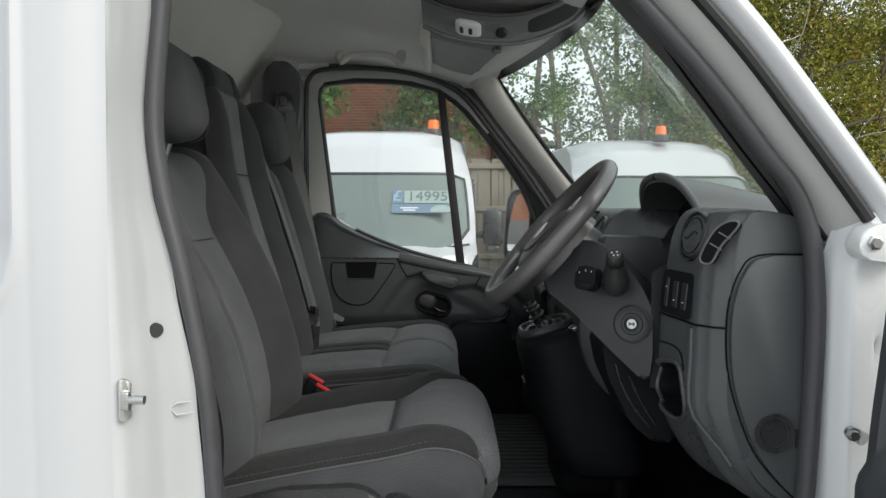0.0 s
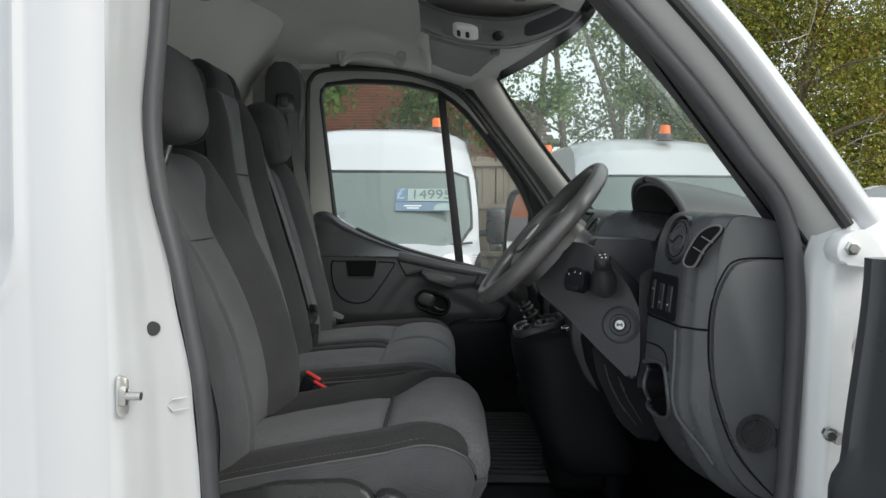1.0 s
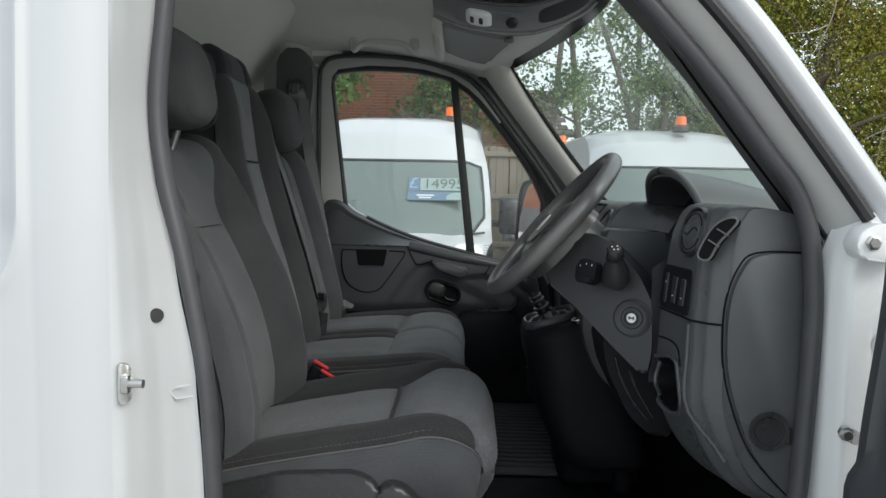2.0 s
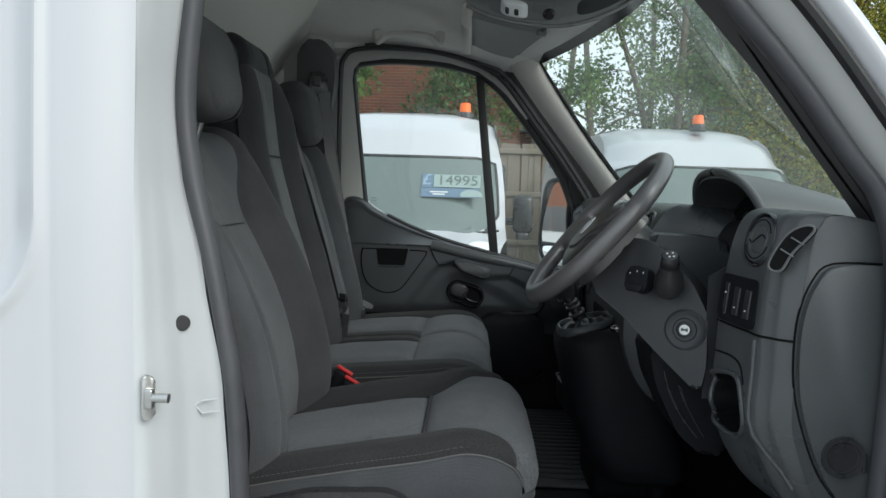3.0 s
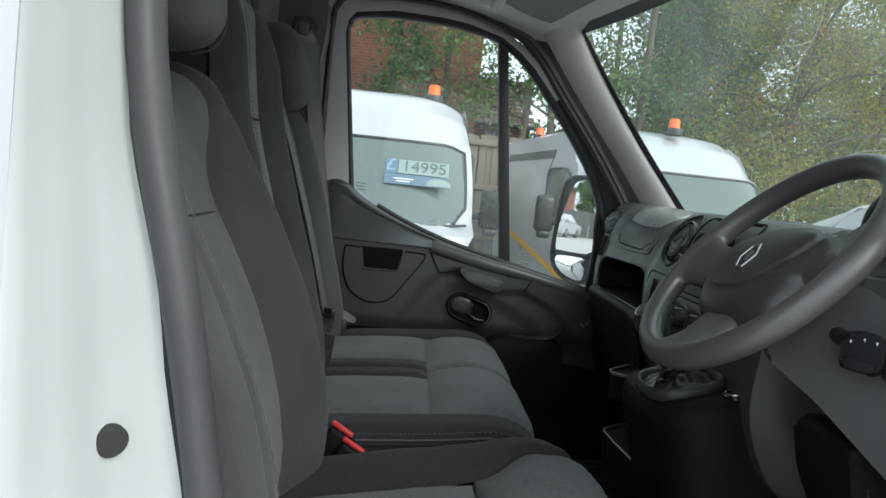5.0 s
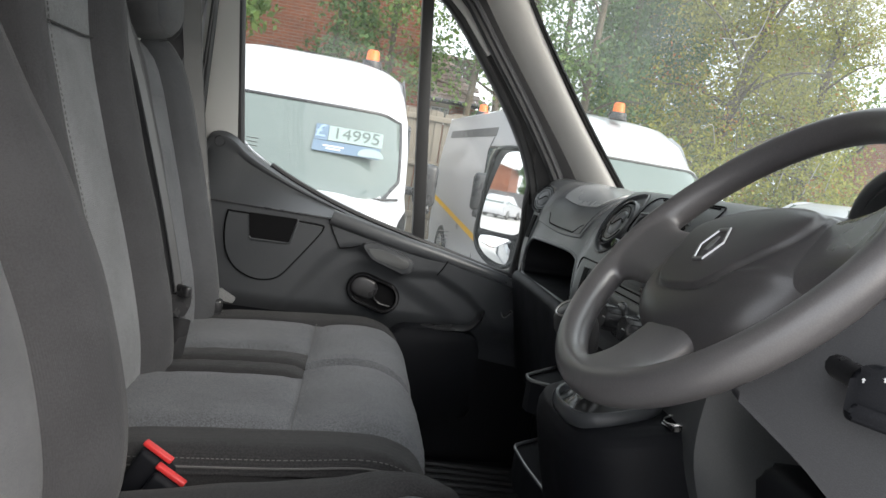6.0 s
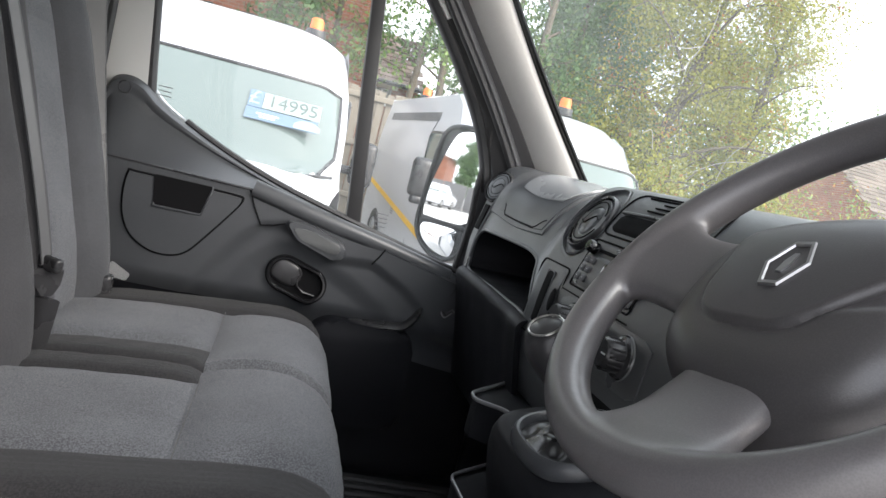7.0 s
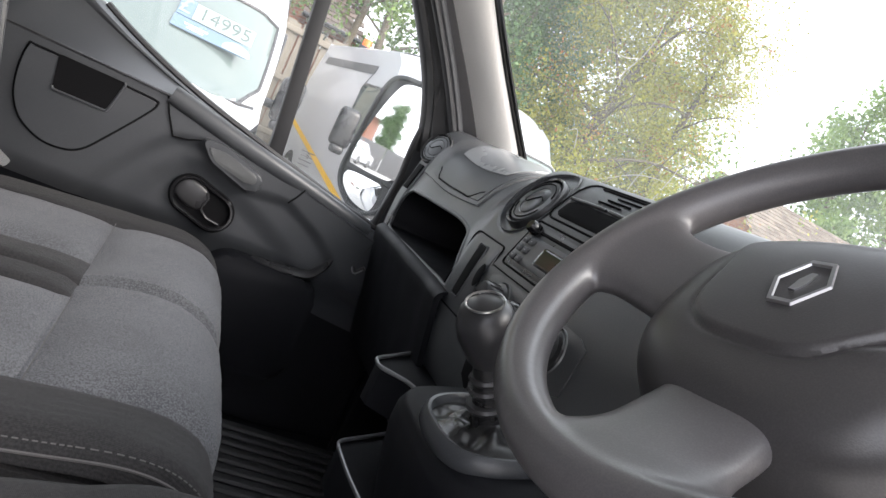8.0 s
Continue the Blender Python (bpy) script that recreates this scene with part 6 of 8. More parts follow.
# rim and spokes are one moulding: fused and smoothed where they meet, then parted along the rim's inner line
fused = bpy.data.meshes.new("wheel_moulding")
b = bmesh.new()
for f in wheel_forms:
    bmesh.ops.recalc_face_normals(f, faces=f.faces)
    me = bpy.data.meshes.new("form")
    f.to_mesh(me)
    b.from_mesh(me)
    bpy.data.meshes.remove(me)
b.to_mesh(fused)
b.free()
mould = new("wheel_moulding", fused)
rm = mould.modifiers.new("remesh", 'REMESH')
rm.mode, rm.voxel_size = 'VOXEL', 0.0021
sm = mould.modifiers.new("smooth", 'SMOOTH')
sm.factor, sm.iterations = 0.5, 26
b = bmesh.new()
b.from_object(mould, bpy.context.evaluated_depsgraph_get())
bpy.data.objects.remove(mould)
WI = WM.inverted()


def wheel_zone(p):
    q = WI @ p
    if math.hypot(q.x, q.y) > 0.152:
        return "rim"
    return "lower" if q.y < -abs(q.x) * 0.6 else "left" if q.x < 0 else "right"


zone = {f.index: wheel_zone(f.calc_center_median()) for f in b.faces}
for z, nm, lab in (("rim", "rim", "worn black grained rim"), ("left", "spoke", "black grained side spoke"), ("right", "spoke", "black grained side spoke"), ("lower", "spoke", "black grained lower spoke")):
    piece = b.copy()
    piece.faces.ensure_lookup_table()
    bmesh.ops.delete(piece, geom=[piece.faces[k] for k, q in zone.items() if q != z], context='FACES')
    me = bpy.data.meshes.new(nm)
    piece.to_mesh(me)
    piece.free()
    part_mesh(nm, me, SPOKESKIN if z == "lower" else WHEELSKIN, whl, lab, angle=180)
b.free()
hub_o = spline([(-0.106, -0.025), (-0.108, 0.02), (-0.096, 0.048), (-0.055, 0.064), (0.0, 0.069), (0.055, 0.064), (0.096, 0.048), (0.108, 0.02), (0.106, -0.04), (0.090, -0.086), (0.052, -0.110), (0.0, -0.113), (-0.05, -0.100), (-0.090, -0.070)], 196, True)
raised = spline([(-0.062, -0.004), (-0.054, -0.038), (-0.034, -0.056), (0.0, -0.061), (0.027, -0.059), (0.052, -0.034), (0.080, 0.004), (0.074, 0.042), (0.0, 0.058), (-0.066, 0.042)], 60, True)


def panel_in(x, y):
    """How far a point of the hub lies inside the raised panel (outside: minus)."""
    best, inside = 9.0, False
    for a, c in zip(raised, raised[1:] + raised[:1]):
        d = c - a
        t = max(0.0, min(1.0, ((x - a[0]) * d[0] + (y - a[1]) * d[1]) / (d[0] * d[0] + d[1] * d[1])))
        best = min(best, math.hypot(x - a[0] - t * d[0], y - a[1] - t * d[1]))
        if (a[1] > y) != (c[1] > y) and x < (c[0] - a[0]) * (y - a[1]) / (c[1] - a[1]) + a[0]:
            inside = not inside
    return best if inside else -best


def hub_point(x, y, k, out=0.0):
    d = panel_in(x, y)
    h = -0.046 + 0.052 * (1 - k ** 7) ** 0.5 + 0.006 * (1 - k * k) + 0.0035 * smoothstep(-0.004, 0.002, d) - 0.0010 * math.exp(-((d + 0.003) / 0.0020) ** 2) + 0.0028 * math.exp(-((y + 0.052 - 0.35 * (x - 0.04)) / 0.006) ** 2) * smoothstep(0.035, 0.06, x)
    return WM @ V(x, y, h + out)


def hub_fn(u, v):
    p = hub_o[int(round(u * len(hub_o))) % len(hub_o)]
    k = 1 - v ** 1.4
    return hub_point(p[0] * (0.001 + k * 0.999), -0.02 + (p[1] + 0.02) * (0.001 + k * 0.999), k)


hubp = part("hub_pad", sheet(hub_fn, len(hub_o), 84, True, False), HUBSKIN, whl, "black padded airbag hub")
part("hub_back", tube([WM @ V(0, 0, -0.09), WM @ V(0, 0, -0.03)], 0.07, seg=24), PLASTIC, whl)
dia = [(-0.0175, 0.0), (-0.0075, 0.022), (0.0075, 0.022), (0.0175, 0.0), (0.0075, -0.022), (-0.0075, -0.022)]
lm = WM @ pose(-0.0035, -0.0095, 0.0156, 0, 0, 0)
b = bmesh.new()
lay = [[b.verts.new(lm @ V(p[0] * k, p[1] * k, h)) for p in dia] for k, h in ((1.0, 0.0), (0.97, 0.0016), (0.84, 0.0016), (0.80, 0.0003))]
for a0, a1 in zip(lay, lay[1:]):
    for k in range(6):
        b.faces.new((a0[k], a0[(k + 1) % 6], a1[(k + 1) % 6], a1[k]))
emb = part("hub_emblem", b, EMBLEM, hubp, "chrome emblem outline", smooth=False)
b = prism([(-0.0030, -0.0085), (0.0008, -0.0085), (0.0034, -0.002), (0.0034, 0.0095), (-0.0002, 0.0095), (-0.0030, 0.002)], 'z', 0.0, 0.0012)
b.transform(lm)
part("emblem_core", b, EMBLEM, emb, smooth=False)

# centre stack
def on_dash(y, z, w, h, d, bev, out=0.0, roll=0):
    m = facing(dash_z(y, z), dash_normal(y, z))
    bq = rbox((0, 0, out), (w, h, d), bev, m=pose(0, 0, 0, 0, 0, roll))
    bq.transform(m)
    return bq


def facia_patch(y0, y1, z0, z1, out, thick=0.006, corner=0.0, nu=14, nv=10):
    """A plate laid on the facia, set out from it, with clipped-round corners."""
    def fn(u, v):
        y = y0 + (y1 - y0) * u
        k = corner * (1 - math.sqrt(max(0.0, 1 - max(0.0, abs(2 * u - 1) - 0.75) ** 2 * 16)))
        z = z0 + k + (z1 - z0 - 2 * k) * v
        e = 0.0015 * smoothstep(0.0, 0.06, min(u, 1 - u)) * smoothstep(0.0, 0.06, min(v, 1 - v))
        return facia_point(y, z, out - 0.0015 + e)
    return slab(fn, nu, nv, thick, (1, 0, -0.3))


def facia_ring(y0, y1, z0, z1, r, wd, out=0.0008):
    return tube([facia_point(p[0], p[1], out) for p in rounded([(y0, z0), (y1, z0), (y1, z1), (y0, z1)], r)], wd, seg=6, closed=True, up=(1, 0, 0))


cd = part("centre_panel", facia_ring(1.93, 2.186, 1.378, 1.446, 0.018, 0.0016), GAPSHADE, dash, "dark joint round the top tray")
# flat black patch in place of the shade in an open tray
part("display_recess", facia_patch(1.99, 2.172, 1.384, 1.412, 0.0020, 0.004, 0.006, 20, 8), GAPSHADE, cd, "dark open slot tray")
part("tray_lip", tube([facia_point(1.985 + 0.19 * k / 20, 1.4135 + 0.002 * math.sin(k * 0.157), 0.0022) for k in range(21)], 0.0024, seg=6), FACIA, cd)
for k in range(3):
    part("panel_slot", tube([facia_point(2.118 - 0.012 * k, 1.424 + 0.006 * k, 0.0012), facia_point(2.062 - 0.012 * k, 1.424 + 0.006 * k, 0.0012)], 0.0014, seg=5), GAPSHADE, cd)
part("top_slot", tube([facia_point(2.15 - 0.02 * k, 1.4425, 0.0010) for k in range(11)], 0.0016, seg=5), GAPSHADE, cd)
rad = part("radio", facia_patch(1.992, 2.182, 1.297, 1.363, 0.0030, 0.02, 0.004, 20, 12), SMOOTH, dash, "black car radio")
part("radio_joint", facia_ring(1.988, 2.186, 1.293, 1.367, 0.006, 0.0016), GAPSHADE, rad)
part("radio_face", facia_patch(2.0, 2.174, 1.303, 1.344, 0.0065, 0.006, 0.002), PLASTIC, rad, "dark grey radio front")
part("radio_slot", facia_patch(2.0, 2.15, 1.350, 1.3545, 0.0050, 0.004, 0.0), GAPSHADE, rad)
part("radio_screen", facia_patch(2.025, 2.105, 1.311, 1.338, 0.0080, 0.004, 0.002), GLOSSBLACK, rad)
for k in range(6):
    yb, zb = 2.1605 - 0.019 * (k % 2), 1.335 - 0.0135 * (k // 2)
    part("radio_button", facia_patch(yb - 0.008, yb + 0.008, zb - 0.005, zb + 0.005, 0.0095, 0.004, 0.002, 6, 4), DARKTRIM, rad)
    part("button_mark", facia_patch(yb - 0.003, yb + 0.003, zb - 0.0008, zb + 0.0008, 0.0102, 0.001, 0.0, 2, 2), MARK, rad)
for yk, zk in ((2.164, 1.352), (2.008, 1.320)):
    part("radio_knob", lathe([(0, 0.016), (0.0075, 0.016), (0.0092, 0.013), (0.0095, 0.0)], facing(facia_point(yk, zk, 0.002), dash_normal(yk, zk)), 20), GLOSSBLACK, rad, "gloss black round knob")
vt = part("slot_trim", facia_ring(2.205, 2.322, 1.190, 1.311, 0.012, 0.0014), GAPSHADE, dash, "joint round the upright slot panel")
part("slot_panel", facia_patch(2.212, 2.316, 1.195, 1.307, 0.0022, 0.006, 0.006), FACIA, vt)
# black patch paints the dark inside of the slot
part("card_slot", facia_patch(2.246, 2.274, 1.212, 1.296, 0.0045, 0.004, 0.004, 8, 12), GAPSHADE, vt, "dark upright card slot")
part("slot_edge", facia_ring(2.245, 2.275, 1.211, 1.297, 0.004, 0.0012, 0.0035), FACIA, vt)
part("socket_hole", lathe([(0.0, 0.001), (0.0095, 0.001), (0.011, 0.0)], facing(facia_point(2.218, 1.258, 0.0035), dash_normal(2.218, 1.258)) @ Matrix.Diagonal((1, 1.7, 1, 1)), 20), GAPSHADE, vt)
part("joint_line", tube([facia_point(2.20 - 0.02 * k, 1.282, 0.0008) for k in range(12)], 0.0012, seg=5), GAPSHADE, dash)
cl = part("climate_panel", facia_patch(1.90, 2.185, 1.205, 1.278, 0.0030, 0.01, 0.008), FACIA, dash, "dark grey climate control panel")
for yk in (2.125, 2.040, 1.955):
    km2 = facing(facia_point(yk, 1.246, 0.003), dash_normal(yk, 1.246))
    kk = part("climate_knob", lathe([(0, 0.030), (0.017, 0.030), (0.0195, 0.027), (0.0205, 0.006), (0.026, 0.004), (0.027, 0.0)], km2, 30), SMOOTH, cl, "black rotary climate knob")
    part("knob_mark", lathe([(0.0270, 0.0), (0.0280, 0.002), (0.0290, 0.0)], km2, 30), SILVER, kk, "grey knob ring")
    for j in range(12):
        a = j * math.pi / 6
        part("knob_rib", tube([km2 @ V(0.0203 * math.cos(a), 0.0203 * math.sin(a), 0.008), km2 @ V(0.0198 * math.cos(a), 0.0198 * math.sin(a), 0.026)], 0.0016, seg=5), SMOOTH, kk)
    b = rbox((0.009, 0, 0.0304), (0.010, 0.0018, 0.0012), 0)
    b.transform(km2)
    part("knob_print", b, MARK, kk)
# recess drawn only as a black patch of shade
part("lower_tray", facia_patch(1.90, 2.13, 1.125, 1.185, 0.0015, 0.004, 0.008), GAPSHADE, dash, "black patch for recess shade under the controls")

# cubby
CUB = V(0.45, 2.545, 1.255)


def cubby_fn(u, v):
    """The cubby's lining: from the rim inwards to a smaller back wall."""
    y, z = cubby_o[int(round(u * len(cubby_o))) % len(cubby_o)]
    p = dash_z(y, z)
    k = min(1.0, v * 1.6)
    shrink = 1 - 0.18 * k - 0.80 * max(0.0, (v - 0.625) / 0.375)
    return V(p.x + 0.004 + (0.50 - p.x) * k, CUB.y + (p.y - CUB.y) * shrink, CUB.z + (p.z - CUB.z) * shrink)


cb = part("open_cubby", sheet(cubby_fn, len(cubby_o), 16, True), BLACKPLASTIC, dash, "open black storage cubby")
part("cubby_rim", tube([dash_z(y, z) + V(0.001, 0, 0) for y, z in cubby_o], 0.0036, seg=8, closed=True, up=(1, 0, 0)), FACIA, cb)


def ledge_fn(u, v):
    """The darker lower dash, standing proud under the cubby with a rounded upper edge."""
    y = 2.80 - 0.52 * u
    a = min(1.0, v * 3) * math.pi / 2
    if v < 1 / 3:
        return dash_z(y, 1.205) + V(-0.020 * math.sin(a), 0, 0.002 - 0.018 * (1 - math.cos(a)))
    k = (v - 1 / 3) * 1.5
    return V(dash_z(y, 1.205).x - 0.020 + 0.050 * k, y, 1.189 - 0.24 * k)


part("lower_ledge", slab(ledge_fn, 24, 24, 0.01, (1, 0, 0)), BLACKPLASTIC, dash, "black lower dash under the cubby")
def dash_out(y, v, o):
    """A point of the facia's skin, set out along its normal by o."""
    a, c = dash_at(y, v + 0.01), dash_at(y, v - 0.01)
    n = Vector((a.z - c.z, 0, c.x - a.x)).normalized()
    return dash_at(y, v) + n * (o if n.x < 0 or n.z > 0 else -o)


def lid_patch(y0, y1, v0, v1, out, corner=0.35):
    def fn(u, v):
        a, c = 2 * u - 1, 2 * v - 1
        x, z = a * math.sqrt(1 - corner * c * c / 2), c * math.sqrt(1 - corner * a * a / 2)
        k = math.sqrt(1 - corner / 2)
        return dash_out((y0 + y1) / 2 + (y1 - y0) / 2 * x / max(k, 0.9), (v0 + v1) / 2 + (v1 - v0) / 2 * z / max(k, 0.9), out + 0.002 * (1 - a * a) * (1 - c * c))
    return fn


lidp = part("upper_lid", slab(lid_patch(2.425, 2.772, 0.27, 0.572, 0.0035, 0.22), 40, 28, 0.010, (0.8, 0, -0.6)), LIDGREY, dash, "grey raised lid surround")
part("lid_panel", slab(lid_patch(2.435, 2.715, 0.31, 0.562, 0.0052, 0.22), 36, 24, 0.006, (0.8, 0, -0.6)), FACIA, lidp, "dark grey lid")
part("lid_groove", tube([dash_out(2.705 - 0.262 * k / 24, 0.566 - 0.03 * smoothstep(20, 24, k) - 0.03 * smoothstep(3, 0, k), 0.0045) for k in range(25)], 0.0020, seg=6), GAPSHADE, lidp)
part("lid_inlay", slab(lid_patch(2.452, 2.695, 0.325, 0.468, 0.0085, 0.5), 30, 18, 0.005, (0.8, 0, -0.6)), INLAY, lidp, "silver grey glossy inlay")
part("side_slot", on_dash(2.806, 1.325, 0.030, 0.062, 0.004, 0.004, 0.003), GAPSHADE, dash, "dark upright slot")
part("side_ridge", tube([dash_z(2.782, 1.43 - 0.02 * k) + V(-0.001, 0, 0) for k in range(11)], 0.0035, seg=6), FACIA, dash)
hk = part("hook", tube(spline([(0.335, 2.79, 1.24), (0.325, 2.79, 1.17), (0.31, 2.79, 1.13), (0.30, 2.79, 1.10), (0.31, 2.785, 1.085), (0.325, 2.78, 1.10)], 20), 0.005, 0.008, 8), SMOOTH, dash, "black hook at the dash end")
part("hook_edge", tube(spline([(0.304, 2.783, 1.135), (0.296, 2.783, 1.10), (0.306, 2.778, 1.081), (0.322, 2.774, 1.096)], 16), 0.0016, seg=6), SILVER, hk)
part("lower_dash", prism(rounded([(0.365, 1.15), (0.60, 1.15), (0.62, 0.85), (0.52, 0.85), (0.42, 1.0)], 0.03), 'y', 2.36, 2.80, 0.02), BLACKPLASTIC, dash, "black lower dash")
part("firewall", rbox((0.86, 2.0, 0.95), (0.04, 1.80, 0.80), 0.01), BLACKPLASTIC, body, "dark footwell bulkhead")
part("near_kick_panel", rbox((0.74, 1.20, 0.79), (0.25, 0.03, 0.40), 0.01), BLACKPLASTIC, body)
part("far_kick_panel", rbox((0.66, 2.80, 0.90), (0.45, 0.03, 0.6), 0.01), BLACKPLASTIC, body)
part("cowl", slab(lambda u, v: ws_fn(u, 0) + V(0.01 + 0.25 * v, 0, -0.02 - 0.03 * v), 24, 4, 0.02, (0, 0, -1)), SMOOTH, body, "black wiper cowl")

# gear console
cons = thing("gear_console", (0.32, 1.9, 0.67), "black plastic gear console tower", "console")
TOWER = [(0.0, 1.166), (0.55, 1.166), (0.84, 1.164), (0.93, 1.158), (0.98, 1.146), (1.0, 1.126), (1.0, 1.06), (1.0, 0.98), (1.0, 0.92), (0.995, 0.875), (0.97, 0.840), (0.90, 0.812), (0.75, 0.796), (0.4, 0.79), (0.0, 0.79)]


def tower_fn(u, v):
    k = v * (len(TOWER) - 1)
    i = min(int(k), len(TOWER) - 2)
    f = k - i
    s, z = (TOWER[i][j] * (1 - f) + TOWER[i + 1][j] * f for j in (0, 1))
    drop = 1.16 - z
    x0 = 0.188 + 0.08 * drop + 0.55 * drop * drop
    x1 = 0.40 + 0.32 * drop
    a = 2 * math.pi * u
    c, d = math.cos(a), math.sin(a)
    x = (x0 + x1) / 2 + s * (x1 - x0) / 2 * math.copysign(abs(c) ** 0.55, c)
    y = 1.895 + s * 0.132 * math.copysign(abs(d) ** 0.55, d) + 0.02 * smoothstep(0.30, 0.17, x)
    return (x, y, z + 0.28 * (x - 0.30) * smoothstep(1.0, 1.15, z))


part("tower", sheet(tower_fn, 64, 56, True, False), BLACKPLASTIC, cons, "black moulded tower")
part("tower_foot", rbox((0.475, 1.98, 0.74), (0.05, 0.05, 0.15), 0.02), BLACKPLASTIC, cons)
sk = part("power_socket", lathe([(0.024, -0.004), (0.024, 0.004), (0.019, 0.005), (0.017, -0.004), (0, -0.004)], facing((0.316, 1.790, 1.1675), (-0.25, -0.05, 1)) @ Matrix.Scale(0.75, 4), 28), GLOSSBLACK, cons, "round power socket")
part("socket_ring", tube([facing((0.316, 1.790, 1.1675), (-0.25, -0.05, 1)) @ Matrix.Scale(0.75, 4) @ V(0.0185 * math.cos(k * math.pi / 14), 0.0185 * math.sin(k * math.pi / 14), 0.006) for k in range(28)], 0.0018, seg=6, closed=True), CHROME, sk)
part("tower_screw", lathe([(0, 0.002), (0.006, 0.002), (0.007, 0)], facing((0.385, 1.7635, 1.06), (0, -1, 0)), 16), GAPSHADE, cons)
def squircle(a, rx, ry, cx, cy):
    c, d = math.cos(a), math.sin(a)
    return cx + rx * math.copysign(abs(c) ** 0.7, c), cy + ry * math.copysign(abs(d) ** 0.7, d)


def ring_at(a, grow=1.0):
    x, y = squircle(a, 0.062 * grow, 0.072 * grow, 0.258, 1.884)
    return V(x, y, 1.171 + 0.28 * (x - 0.30))


part("boot_surround", tube([ring_at(k * math.pi / 28) for k in range(56)], 0.0055, 0.011, 10, True, up=(0, 0, 1)), PLASTIC, cons, "black boot surround")
gear = thing("gear_lever", (0.245, 1.895, 1.145), "black gear lever with round knob and boot", "gear lever")


def boot_fn(u, v):
    """A low leather gaiter, sagging in its ring and gathered round the lever."""
    a = 2 * math.pi * u
    e = ring_at(a, 0.95)
    c = V(0.254, 1.886, 1.176)
    f = (1 - v) ** 1.1 * 0.80 + 0.20
    p = c.lerp(e, f)
    p.z = e.z + (c.z - e.z) * v - 0.002 * math.sin(math.pi * v) + (0.004 * math.sin(a * 4 + 5 * v) + 0.003 * math.sin(a * 7 - 6 * v)) * math.sin(math.pi * v)
    return p


part("boot", sheet(boot_fn, 64, 26, True, False), LEATHER, gear, "black creased leather gear boot")
part("lever", tube([(0.254, 1.887, 1.155), (0.236, 1.884, 1.190), (0.205, 1.873, 1.236)], lambda q: 0.019 - 0.007 * q, seg=16), LEATHER, gear, "black lever sleeve")
for k, (lx, ly, lz) in enumerate(((0.236, 1.883, 1.187), (0.226, 1.880, 1.203), (0.220, 1.878, 1.213))):
    part("lever_collar", lathe([(0.0, 0.004), (0.0195 - 0.002 * k, 0.003), (0.0215 - 0.002 * k, 0.0), (0.0195 - 0.002 * k, -0.004), (0, -0.005)], facing((lx, ly, lz), (-0.5, -0.12, 0.85)), 22), SMOOTH, gear, "black ribbed collar")
kn = part("knob", lathe([(0.0, -0.034), (0.013, -0.033), (0.019, -0.022), (0.0255, 0.0), (0.026, 0.012), (0.022, 0.025), (0.014, 0.031), (0, 0.032)], facing((0.196, 1.872, 1.255), (-0.55, -0.2, 0.8)) @ Matrix.Scale(1.12, 4), 28), SMOOTH, gear, "black gear knob")
part("knob_ring", tube([facing((0.196, 1.872, 1.255), (-0.55, -0.2, 0.8)) @ Matrix.Scale(1.12, 4) @ V(0.0165 * math.cos(k * math.pi / 12), 0.0165 * math.sin(k * math.pi / 12), 0.0315) for k in range(24)], 0.0012, seg=6, closed=True), STEEL, kn)

# trays beside the console
tray = thing("storage_tray", (0.35, 2.12, 0.95), "black plastic trays with pale edges beside console", "tray")
for z, edge in ((1.085, [(0.352, 2.358), (0.300, 2.300), (0.249, 2.246), (0.239, 2.226), (0.242, 2.203), (0.277, 2.178), (0.286, 2.145), (0.284, 2.110), (0.280, 2.060)]),
                (0.955, [(0.342, 2.305), (0.290, 2.262), (0.246, 2.226), (0.235, 2.208), (0.234, 2.180), (0.236, 2.120), (0.244, 2.040), (0.247, 1.977)])):
    part("tray_shelf", prism(edge + [(0.36, 2.03), (0.50, 2.03), (0.50, 2.36)], 'z', z - 0.060, z - 0.004, 0.002), BLACKPLASTIC, tray, "black tray")
    part("tray_edge", tube(spline([(x, y, z) for x, y in edge], 40), 0.0028, 0.0034, 8, up=(0, 0, 1)), SILVER, tray, "pale grey rounded tray edge")
part("tray_body", rbox((0.42, 2.11, 0.88), (0.22, 0.22, 0.42), 0.03), BLACKPLASTIC, tray)

# floor mat
fm = thing("floor_mat", (0.2, 1.6, 0.675), "black ribbed rubber floor mat", "floor mat")
part("mat_sheet", rbox((0.27, 1.60, 0.677), (0.52, 0.48, 0.012), 0.005), MAT_RUBBER, fm)
for k in range(18):
    part("mat_rib", rbox((0.27, 1.40 + 0.0235 * k, 0.686), (0.46, 0.012, 0.009), 0.003, 1), MAT_RUBBER, fm)
fm = thing("floor_mat", (0.2, 2.3, 0.675), "black ribbed rubber floor mat", "floor mat")
part("mat_sheet", rbox((0.27, 2.42, 0.677), (0.52, 0.7, 0.012), 0.005), MAT_RUBBER, fm)
for k in range(18):
    part("mat_rib", rbox((0.27, 2.12 + 0.036 * k, 0.686), (0.46, 0.018, 0.010), 0.004, 1), MAT_RUBBER, fm)

# ---- overhead ----
oc = thing("overhead_console", (0.12, 2.0, 1.97), "dark grey overhead console with map lamp", "overhead console")
low = spline([(-0.055, 1.945), (0.0, 1.922), (0.078, 1.904), (0.185, 1.898), (0.27, 1.917), (0.345, 1.953), (0.38, 1.985)], 30)
